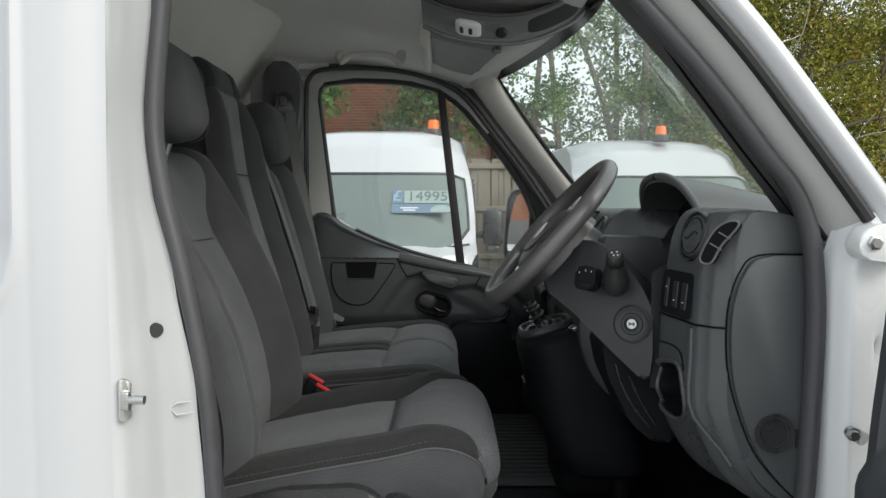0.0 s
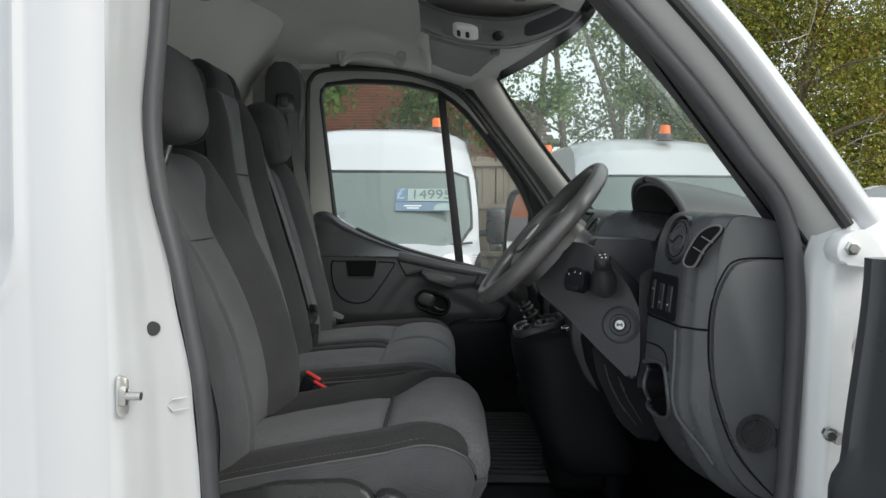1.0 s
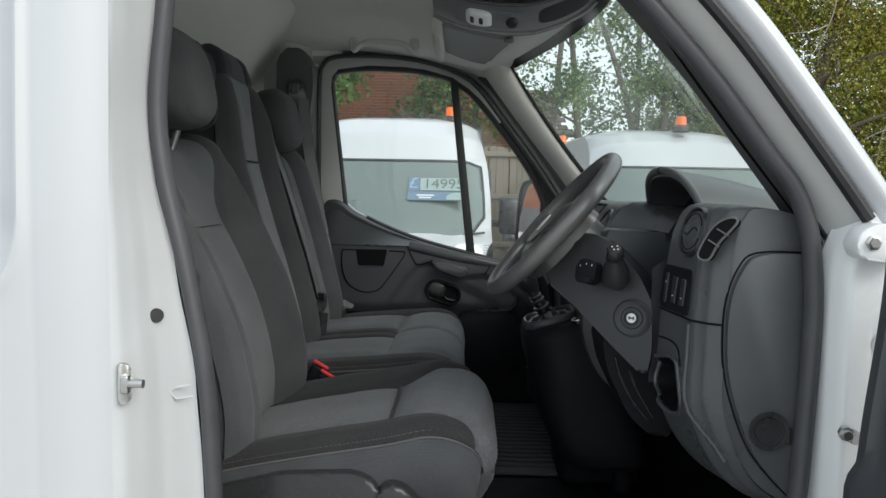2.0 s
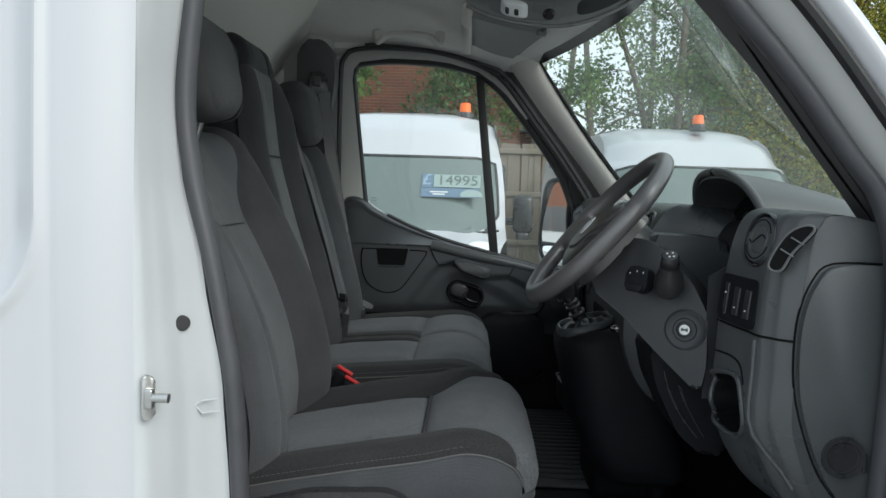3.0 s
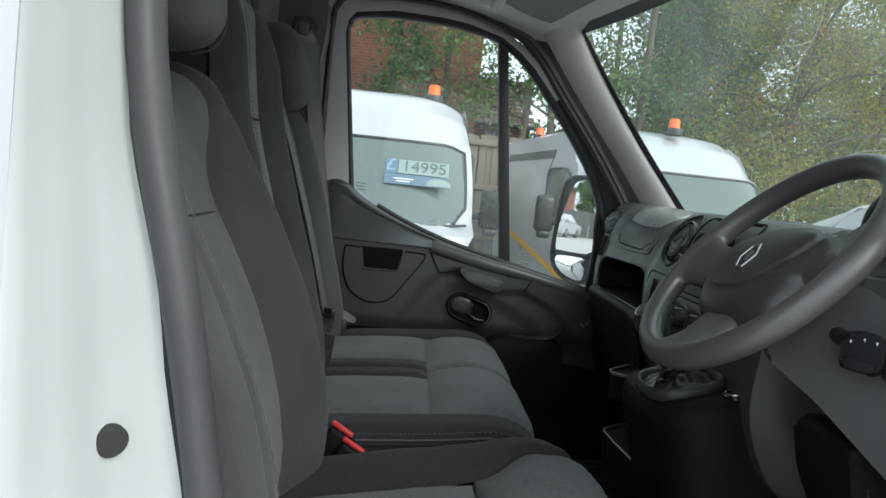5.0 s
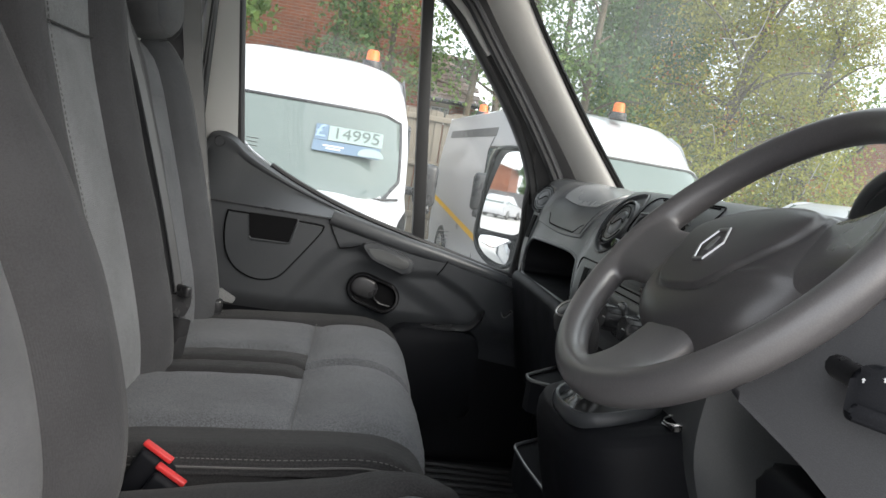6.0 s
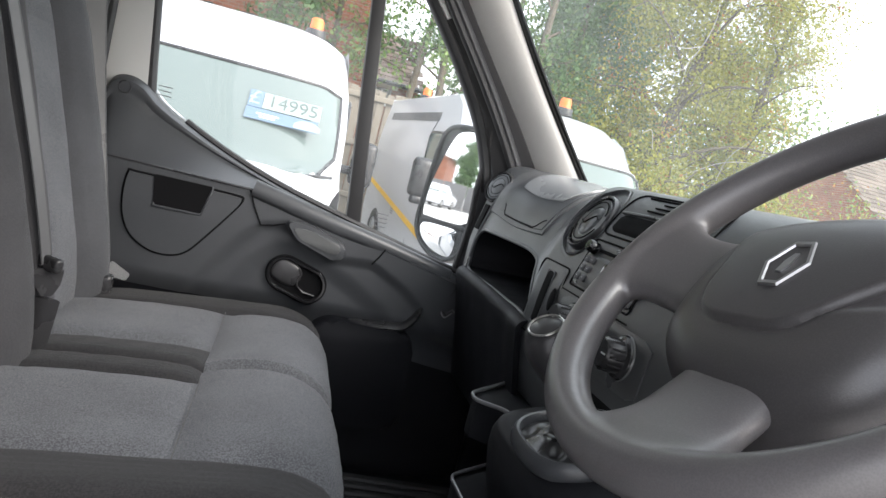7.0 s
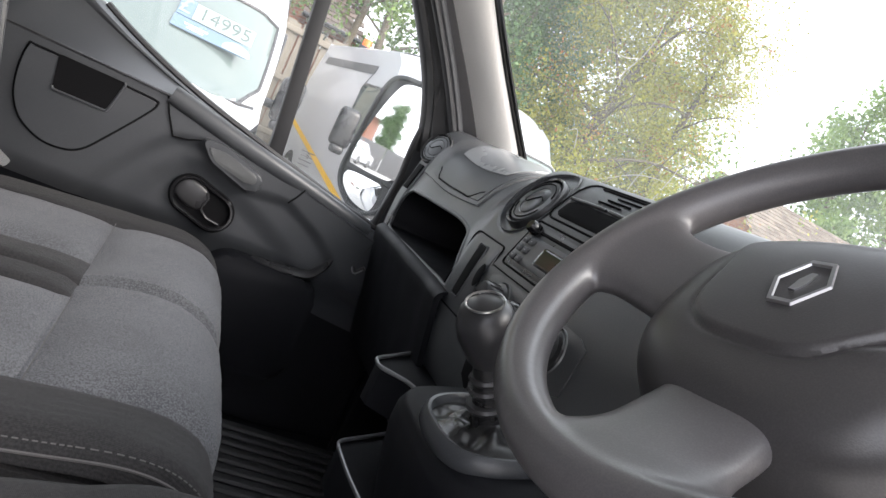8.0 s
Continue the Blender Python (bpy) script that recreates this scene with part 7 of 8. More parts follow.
part("console_body", slab(lambda u, v: (lerp_path(low, u)[0], 2.052 + 0.20 * v, lerp_path(low, u)[1] + 0.006 + 0.12 * v), 30, 8, 0.02, (0, 0, 1)), DARKTRIM, oc, "dark grey console shell")
def face_at(u, v, out=0.0):
    """A point of the console's lamp face, set out towards the seats."""
    p = lerp_path(low, u)
    return V(p[0] - 0.004 * v, 2.046 - 0.055 * v - 0.75 * out + 0.012 * math.sin(math.pi * v), p[1] + 0.062 * v - 0.66 * out)


def face_patch(u0, u1, v0, v1, out, thick=0.006, n=14):
    def fn(a, b):
        e = (1 - abs(2 * a - 1) ** 5) * (1 - abs(2 * b - 1) ** 5)
        k = 0.16 * abs(2 * a - 1) ** 4
        return face_at(u0 + (u1 - u0) * a, v0 + k * (v1 - v0) + (1 - 2 * k) * (v1 - v0) * b, out * e - 0.001)
    return slab(fn, n, n, thick, (0, 0.75, 0.66))


cf = part("console_face", slab(lambda u, v: face_at(u, v), 36, 10, 0.012, (0, 1, 0.4)), CONSOLEGREY, oc, "grey lamp panel")
part("console_lip", tube([(p[0], 2.044, p[1]) for p in low], 0.0055, seg=8), SILVER, cf)
part("upper_lip", tube([face_at(k / 30, 1.0) for k in range(31)], 0.005, seg=8), DARKTRIM, cf)
part("lamp_well", face_patch(0.16, 0.52, 0.14, 0.80, 0.004), SILVER, cf, "silver grey lamp surround")
lw = part("map_lamp", face_patch(0.24, 0.38, 0.18, 0.78, 0.014, 0.008), LAMPLENS, cf, "clear map lamp lens")
for k in range(2):
    part("lamp_switch", face_patch(0.265 + 0.045 * k, 0.295 + 0.045 * k, 0.30, 0.62, 0.017, 0.004, 6), SMOOTH, lw)
part("lamp_knob", lathe([(0, 0.008), (0.010, 0.008), (0.0135, 0.005), (0.016, 0.0)], facing(face_at(0.455, 0.45, 0.003), (0, -0.75, -0.66)), 24), SMOOTH, cf, "black round console knob")
part("console_shelf", face_patch(0.56, 0.93, 0.22, 0.86, 0.0025, 0.004, 18), KNEE, cf, "dark sculpted console tray")
nv = thing("sun_visor", (0.15, 1.65, 2.0), "dark grey driver's sun visor at the headlining", "sun visor", "sun visors")
part("visor_board", slab(lambda u, v: (0.03 + 0.22 * u, 1.36 + 0.50 * v, 2.035 - 0.055 * u), 10, 12, 0.018, (0.2, 0, 1)), DARKTRIM, nv, "dark visor board")
part("visor_clip", rbox((0.20, 1.875, 1.985), (0.03, 0.03, 0.02), 0.006), SILVER, nv)
vs = thing("sun_visor", (0.04, 2.55, 1.95), "grey sun visor folded to the headlining", "sun visor", "sun visors")
part("visor_board", slab(lambda u, v: (-0.045 + (0.222 - 0.075 * v) * u, 2.34 + 0.41 * v, 1.985 - 0.046 * u - 0.006 * math.sin(3.14 * u)), 12, 16, 0.018, (0.2, 0, 1)), VISORGREY, vs, "grey visor board")
part("visor_rod", tube([(0.17, 2.32, 1.95), (0.12, 2.74, 1.955)], 0.006, seg=8), DARKTRIM, vs)
part("visor_clip", rbox((0.165, 2.35, 1.944), (0.03, 0.03, 0.018), 0.006), SILVER, vs)
part("visor_mount", prism(rounded([(-0.075, 1.955), (-0.045, 1.945), (-0.04, 2.01), (-0.07, 2.03)], 0.012), 'y', 2.33, 2.75, 0.008), TRIMGREY, vs)
gh = thing("grab_handle", (-0.26, 2.70, 1.99), "grey ceiling grab handle", "grab handle")
part("grip", tube(spline([(-0.375, 2.70, 2.005), (-0.365, 2.685, 1.975), (-0.33, 2.672, 1.995), (-0.26, 2.668, 2.0), (-0.19, 2.672, 1.993), (-0.158, 2.685, 1.97), (-0.148, 2.70, 1.995)], 36), 0.011, 0.017, 12), TRIMGREY, gh, "grey moulded grip")
for x in (-0.37, -0.153):
    part("grip_mount", rbox((x, 2.705, 2.0), (0.034, 0.03, 0.04), 0.012), TRIMGREY, gh)
cl = thing("coat_hook", (-0.60, 1.9, 1.985), "small dark coat hook on bulkhead", "hook")
part("hook_body", rbox((-0.60, 1.9, 2.0), (0.03, 0.03, 0.035), 0.008), DARKTRIM, cl)

# ---- the driver's door, standing open ----
dd = thing("driver_door", (0.66, 1.02, 0.5), "open white driver's door with black inner trim", "door")
DM = pose(0.665, 1.01, 0, 0, 0, -78)
def ddp(bm):
    bm.transform(DM)
    return bm
part("door_shell", ddp(rbox((0.57, 0.03, 0.95), (1.10, 0.05, 0.95), 0.02)), WHITE, dd, "white door shell")
def dtrim_fn(u, v):
    z = 0.50 + 0.90 * v
    y = -0.100 - 0.026 * smoothstep(1.40, 1.10, z) - 0.016 * smoothstep(1.135, 1.105, z) - 0.05 * smoothstep(1.10, 0.55, z)
    return (0.02 + 1.045 * u, y - 0.010 * smoothstep(0.0, 0.02, u) + 0.006 * smoothstep(0.02, 0.03, u) * smoothstep(1.11, 1.14, z) - 0.02 * smoothstep(0.03, 0.2, u), z)


part("door_trim", ddp(slab(dtrim_fn, 90, 60, 0.10, (0, 1, 0))), PLASTIC, dd, "black inner door trim")
part("window_post", ddp(tube([(0.06, 0.02, 1.40), (0.30, 0.03, 1.60), (0.55, 0.04, 1.92), (0.65, 0.04, 1.97), (1.05, 0.04, 1.97), (1.09, 0.03, 1.40)], 0.02, 0.025, 8)), RUBBER, dd, "black window frame")
# ---- outside: parked vans ----
def van(at, turn, label, price=None, roof=2.32, beacons=((0.56, 1.1),), stripe=False):
    """A white panel van, its nose to local -y and its front at y = 0."""
    v = thing("parked_van", (0, 0, 0), label, "van", "parked vans")
    hw = 0.99

    def half(y, z):
        """The half width of the body at a height and a distance from the nose."""
        w = hw - 0.10 * smoothstep(1.15, 2.35, z) ** 1.4 - 0.10 * smoothstep(0.25, -0.05, y) - 0.03 * smoothstep(0.6, 0.3, z)
        return w

    def front_y(z):
        """The nose: bumper, bonnet, windscreen and roof brow from the side."""
        pts = [(0.3, 0.05), (0.6, 0.0), (0.85, 0.03), (1.02, 0.12), (1.10, 0.42), (1.16, 0.60), (1.45, 0.80), (1.76, 1.02), (1.84, 1.10), (2.05, 1.28), (roof - 0.06, 1.62), (roof, 2.05)]
        for (a, b), (c, d) in zip(pts, pts[1:]):
            if z <= c:
                return b + (d - b) * (z - a) / (c - a)
        return 2.05

    zs = [0.30 + (roof - 0.30) * i / 60 for i in range(61)]

    def nose_fn(u, k):
        z = zs[min(60, int(round(k * 60)))]
        t = 2 * u - 1
        w = half(front_y(z), z)
        corner = abs(t) ** 4.5
        return (t * w, front_y(z) + (0.34 if z < 1.8 else 0.42) * corner * smoothstep(0.2, 0.6, z), z + 0.0 - 0.10 * corner * smoothstep(roof - 0.5, roof, z))
    part("nose", sheet(nose_fn, 36, 60), WHITE, v, "white van front")

    def side(sgn):
        def fn(a, b):
            z = 0.30 + (roof - 0.40) * b
            f = front_y(z) + (0.34 if z < 1.8 else 0.42)
            return (sgn * half(1, z), f + (5.3 - f) * a, z)
        return fn
    part("side_panel", sheet(side(-1), 24, 40), WHITE, v)
    part("side_panel", sheet(side(1), 24, 40), WHITE, v)

    def roof_fn(a, b):
        t = 2 * b - 1
        y = 2.05 + 3.25 * a + (0.42 * abs(t) ** 4.5 if a == 0 else 0)
        return (t * half(2, roof - 0.1 * abs(t) ** 4.5), y, roof - 0.10 * abs(t) ** 4.5 + 0.012 * (math.cos(t * 16) > 0.6))
    part("roof", sheet(roof_fn, 10, 48), WHITE, v, "white ribbed roof")
    part("rear", sheet(lambda a, b: ((2 * a - 1) * half(2, 0.3 + (roof - 0.4) * b), 5.3, 0.3 + (roof - 0.38) * b), 8, 12), WHITE, v)

    def scr_fn(a, b, grow=0.0, off=0.004):
        t = (2 * a - 1) * (0.93 + grow)
        z = 1.115 - 0.07 * (1 - abs(t) ** 3) + (0.66 + 0.075 - 0.065 * abs(t) ** 3) * b
        z += (0.16 * (1 - b) ** 3 - 0.05 * b ** 3) * smoothstep(0.70, 0.94, abs(t)) ** 2
        w = half(front_y(z), z)
        corner = abs(t) ** 4.5
        return (t * w, front_y(max(z, 1.118)) - off + 0.34 * corner - 0.06 * (1 - abs(t) ** 2) * 0.4, z)
    ws = part("windscreen", slab(scr_fn, 30, 14, 0.01, (0, 1, 0.6)), CARGLASS, v, "grey-green reflecting windscreen")
    part("screen_edge", tube([scr_fn(i / 30, 0, 0, 0.012) for i in range(31)] + [scr_fn(1, i / 10, 0, 0.012) for i in range(1, 10)] + [scr_fn(1 - i / 30, 1, 0, 0.012) for i in range(31)] + [scr_fn(0, 1 - i / 10, 0, 0.012) for i in range(1, 10)], 0.014, 0.006, 6, True), SMOOTH, ws, "black screen edge")
    for sx in (-0.35, 0.3):
        part("wiper", tube([(sx, 0.50, 1.09), (sx + 0.30, 0.53, 1.10), (sx + 0.62, 0.62, 1.135)], 0.011, seg=6), SMOOTH, v)
    g = part("grille", slab(lambda a, b: ((2 * a - 1) * 0.45, front_y(0.62 + 0.28 * b) - 0.012, 0.62 + 0.28 * b), 8, 6, 0.01, (0, 1, 0)), SMOOTH, v, "black grille")
    for k in range(4):
        part("grille_bar", rbox((0, front_y(0.66 + 0.06 * k) - 0.02, 0.66 + 0.06 * k), (0.86, 0.015, 0.02), 0.005), DARKTRIM, g)
    part("bumper", slab(lambda a, b: ((2 * a - 1) * 0.97, -0.02 + 0.30 * abs(2 * a - 1) ** 4, 0.30 + 0.24 * b), 20, 5, 0.04, (0, 1, 0)), DARKTRIM, v, "dark grey bumper")
    for sgn in (-1, 1):
        part("headlight", blob((sgn * 0.76, 0.20, 0.92), (0.15, 0.16, 0.15), 3, 16, 10), LAMPLENS, v, "clear headlight")
        x = sgn * (half(1, 1.5) + 0.002)
        gl = [(1.22, 1.20), (1.20, 1.28), (1.52, 1.70), (1.62, 1.74), (2.35, 1.74), (2.38, 1.20)]
        part("door_window", prism(rounded(gl, 0.06), 'x', x - 0.012, x + 0.012, 0.004), CARGLASS, v, "dark cab door window").data.transform(Matrix.Identity(4))
        part("window_surround", tube([(x + sgn * 0.008, p[0], p[1]) for p in rounded(gl, 0.06)], 0.016, 0.012, 6, True, up=(1, 0, 0)), SMOOTH, v)
        out = 1.30 if stripe else 1.16
        mi = part("wing_mirror", rbox((sgn * out, 1.12, 1.27), (0.19, 0.12, 0.36), 0.05), SMOOTH, v, "black wing mirror")
        part("mirror_arm", rbox((sgn * (0.93 + out) / 2, 1.15, 1.20), (out - 0.87, 0.06, 0.07), 0.02), SMOOTH, mi)
        part("mirror_base", rbox((sgn * out, 1.10, 1.07), (0.13, 0.08, 0.08), 0.03), SMOOTH, mi)
        for yw in (0.95, 4.3):
            wm = Matrix.Translation((sgn * 0.90, yw, 0.34)) @ pose(0, 0, 0, 0, sgn * 90, 0)
            wl = part("wheel", lathe([(0.20, -0.10), (0.33, -0.10), (0.34, -0.06), (0.34, 0.07), (0.32, 0.10), (0.21, 0.10)], wm, 28), RUBBER, v, "black tyre")
            part("rim", lathe([(0.21, 0.09), (0.19, 0.05), (0.10, 0.07), (0.05, 0.09), (0, 0.09)], wm, 24), STEEL, wl)
        part("door_line", tube([(x + sgn * 0.003, 2.42, 0.4), (x + sgn * 0.002, 2.42, 1.7), (sgn * (half(1, 1.95) + 0.002), 2.40, 1.9)], 0.005, seg=5), DARKTRIM, v)
        if not stripe:
            part("rub_strip", rbox((sgn * hw, 3.2, 0.72), (0.03, 3.0, 0.13), 0.012), DARKTRIM, v, "dark side moulding")
    if stripe:
        part("dark_band", slab(lambda a, b: (-half(1, 1.87 + 0.10 * b) - 0.006, 2.35 + 2.6 * a, 1.87 + 0.10 * b), 10, 3, 0.004, (1, 0, 0)), DARKTRIM, v, "dark grey roof band")
        part("yellow_tape", slab(lambda a, b: (-half(1, 1.2) - 0.010, 1.15 + 4.0 * a, 0.57 + 0.40 * a + 0.065 * b), 6, 2, 0.003, (1, 0, 0)), YELLOW, v, "yellow tape line")
        for k in range(4):
            part("print_bar", rbox((-half(1, 0.9) - 0.003, 3.35, 0.80 - 0.026 * k), (0.004, 0.16 - 0.03 * (k % 2), 0.008), 0), SILVER, v, smooth=False)
    for bx, by in beacons:
        zr = roof - 0.02
        bc = part("beacon", lathe([(0.0, 0.13), (0.042, 0.128), (0.055, 0.112), (0.060, 0.03), (0.066, 0.02), (0.066, -0.02)], pose(bx, by, zr), 20), AMBER, v, "amber flashing beacon")
        part("beacon_base", lathe([(0.085, 0.03), (0.09, 0.0), (0.09, -0.04)], pose(bx, by, zr), 20), SMOOTH, bc)
    if price:
        px, pz = price[1], price[2]
        py = front_y(pz) - 0.045
        tilt = facing((px, py, pz), (0, -1, 0.72))
        card = rbox((0.04, 0, 0.0), (0.42, 0.14, 0.003), 0)
        card.transform(tilt)
        pc = part("price_card", card, PALE_GREEN, v, "pale green price card", smooth=False)
        lettering("price_digits", price[0], 0.15, tilt @ pose(0.045, 0.0, 0.004), INK, pc)
        lettering("pound_sign", "£", 0.17, tilt @ pose(-0.235, 0.005, 0.003), SKYBLUE, pc)
        ticket = rbox((-0.225, 0.0, 0.0), (0.10, 0.15, 0.002), 0)
        ticket.transform(tilt)
        part("pound_ticket", ticket, BLUE, pc, "blue card behind the pound sign", smooth=False)
        strip = rbox((-0.02, -0.13, 0.0), (0.52, 0.10, 0.003), 0)
        strip.transform(tilt)
        part("price_strip", strip, BLUE, pc, "blue strip under the price", smooth=False)
        for k in range(2):
            bar = rbox((-0.12, -0.125 - 0.025 * k, 0.003), (0.16 - 0.05 * k, 0.012, 0.001), 0)
            bar.transform(tilt)
            part("print_bar", bar, MARK, pc, smooth=False)
        oval = prism([(0.17 + 0.10 * math.cos(a), -0.155 + 0.06 * max(math.sin(a), -0.3)) for a in [k * math.pi / 12 for k in range(24)]], 'z', 0.003, 0.005)
        oval.transform(tilt)
        part("round_badge", oval, PALE_GREEN, pc, "pale green badge", smooth=False)
    v.matrix_basis = Matrix.Translation(at) @ pose(0, 0, 0, 0, 0, turn)
    return v


CARGLASS = surface("reflecting_car_glass", (0.098, 0.127, 0.120), (0.13, 0.162, 0.152), 0.05, bump=0, wear=1.0, rough_var=0.02, spec=0.9)
van((-0.70, 5.95, 0), 0, "white panel van with amber beacon and price card", ("14995", 0.50, 1.56), 2.28, ((0.58, 1.95),))
van((2.43, 6.7, 0), 4.0, "white panel van with amber beacons, yellow tape line", ("15995", -0.25, 1.30), 2.25, ((0.05, 1.50), (-0.68, 4.3)), True)

# far parked cars
def car(at, turn, label, col, roof=1.48, long=4.3):
    c = thing("parked_car", (0, 0, 0), label, "car", "parked cars")
    prof = spline([(0, 0.55), (0.05, 0.80), (0.9, 0.98), (1.25, 1.05), (1.85, roof - 0.04), (2.6, roof), (3.5, roof - 0.06), (long - 0.15, 1.05), (long, 0.9), (long, 0.5)], 60)
    ou = [(p[0], p[1]) for p in prof] + [(long - 0.1, 0.28), (0.1, 0.28)]

    def bodyfn(u, v2):
        p = ou[int(round(u * len(ou))) % len(ou)]
        t = 2 * v2 - 1
        wide = 0.88 - 0.22 * smoothstep(1.0, roof, p[1])
        k = abs(t)
        return ((p[0] - long / 2) * (1 - 0.04 * k ** 6) , t * wide, p[1] - 0.05 * k ** 8)
    b = sheet(bodyfn, len(ou), 16, True)
    part("body", b, col, c, "painted car body")
    for sgn in (-1, 1):
        side_o = [(p[0] - long / 2, p[1]) for p in ou]
        q = bmesh.new()
        ring = [q.verts.new((x, sgn * (0.875 - 0.215 * smoothstep(1.0, roof, z)), z)) for x, z in side_o]
        q.faces.new(ring)
        bmesh.ops.triangulate(q, faces=q.faces[:])
        part("side", q, col, c)
        gl = rounded([(1.35 - long / 2, 1.02), (1.95 - long / 2, roof - 0.09), (3.35 - long / 2, roof - 0.10), (3.75 - long / 2, 1.06)], 0.08)
        gb = bmesh.new()
        gb.faces.new([gb.verts.new((x, sgn * (0.888 - 0.215 * smoothstep(1.0, roof, z)), z)) for x, z in gl])
        part("side_window", gb, CARGLASS, c, "dark side window")
        for xw in (0.85 - long / 2, long - 0.85 - long / 2):
            wm = Matrix.Translation((xw, sgn * 0.80, 0.31)) @ pose(0, 0, 0, -sgn * 90, 0, 0)
            wl = part("wheel", lathe([(0.19, -0.09), (0.30, -0.09), (0.31, 0.0), (0.30, 0.09), (0.19, 0.10)], wm, 24), RUBBER, c, "black tyre")
            part("rim", lathe([(0.20, 0.08), (0.10, 0.10), (0, 0.10)], wm, 20), STEEL, wl)
    for x0, x1 in ((1.22, 1.86), (long - 0.12, 3.45)):
        z0, z1 = 1.04, roof - 0.06
        part("screen", slab(lambda a, b2: (x0 + (x1 - x0) * b2 - long / 2, (2 * a - 1) * (0.72 - 0.12 * b2), z0 + (z1 - z0) * b2 + 0.02), 10, 6, 0.01, (0, 0, -1)), CARGLASS, c, "dark car screen")
    for sgn in (-1, 1):
        part("headlight", blob((0.12 - long / 2, sgn * 0.62, 0.78), (0.12, 0.16, 0.09), 3, 14, 8), LAMPLENS, c)
    c.matrix_basis = Matrix.Translation(at) @ pose(0, 0, 0, 0, 0, turn)
    return c


car((6.0, 9.4, 0), 0, "white estate car parked beyond the vans", WHITE, 1.74, 4.6)
car((10.9, 9.2, 0), 0, "white car parked beyond the vans", WHITE, 1.62, 4.4)
car((-50.0, 7.1, 0), 15, "white hatchback parked in the yard", WHITE, 1.6, 4.0)

# ---- fence ----
fence = tagged(thing("board_fence", (0, 13.2, 0), "weathered brown close-boarded timber fence", "fence"), kind="structure")
brd = [bmesh.new() for _ in range(4)]
meshes = []
for k, b in enumerate(brd):
    rbox((0, 0, 1.05), (0.118, 0.018, 2.10 + 0.012 * k), 0.004, 1, bm=b)
    me = bpy.data.meshes.new("board")
    b.to_mesh(me)
    b.free()
    me.materials.append(FENCEWOOD)
    meshes.append(me)
for i in range(112):
    ob = new("board", meshes[(i * 7) % 4])
    ob.parent = fence
    ob.matrix_parent_inverse = placed(fence).inverted()
    x = -9.0 + i * 0.122
    ob.location = (x, 13.2 - 0.012 * (i % 2) + 0.004 * math.sin(i * 3.3), 0.22 + 0.01 * math.sin(i * 1.7))
    ob.rotation_euler = (0, radians(0.5 * math.sin(i * 2.1)), 0)
for z in (0.6, 1.45, 2.2):
    part("rail", rbox((-2.2, 13.17 if z < 2 else 13.16, z), (13.7, 0.05, 0.09), 0.01), FENCEWOOD, fence, "timber rail")
for i in range(5):
    part("post", rbox((-8.6 + i * 2.75, 13.14, 1.2), (0.10, 0.10, 2.4), 0.01), FENCEWOOD, fence, "timber post")

# ---- brick houses ----
def roof_tiles(bm, x0, x1, y0, z0, y1, z1, w=0.30, h=0.26, hip=0.0):
    """Courses of overlapping tiles on a slope from (y0, z0) up to (y1, z1)."""
    L = math.hypot(y1 - y0, z1 - z0)
    d = Vector((0, (y1 - y0) / L, (z1 - z0) / L))
    n = Vector((0, -d.z, d.y))
    if n.z < 0:
        n = -n
    for r in range(int(L / h)):
        for c in range(int((x1 - hip * r * h - x0) / w)):
            o = Vector((x0 + c * w + (r % 2) * w * 0.5, y0, z0)) + d * (r * h)
            q = [o + n * 0.03, o + Vector((w * 0.96, 0, 0)) + n * 0.03, o + Vector((w * 0.96, 0, 0)) + d * h * 1.25 + n * 0.006, o + d * h * 1.25 + n * 0.006]
            vs2 = [bm.verts.new(p) for p in q]
            lowv = [bm.verts.new(q[0] - n * 0.03), bm.verts.new(q[1] - n * 0.03)]
            bm.faces.new(vs2)
            bm.faces.new((lowv[0], lowv[1], vs2[1], vs2[0]))


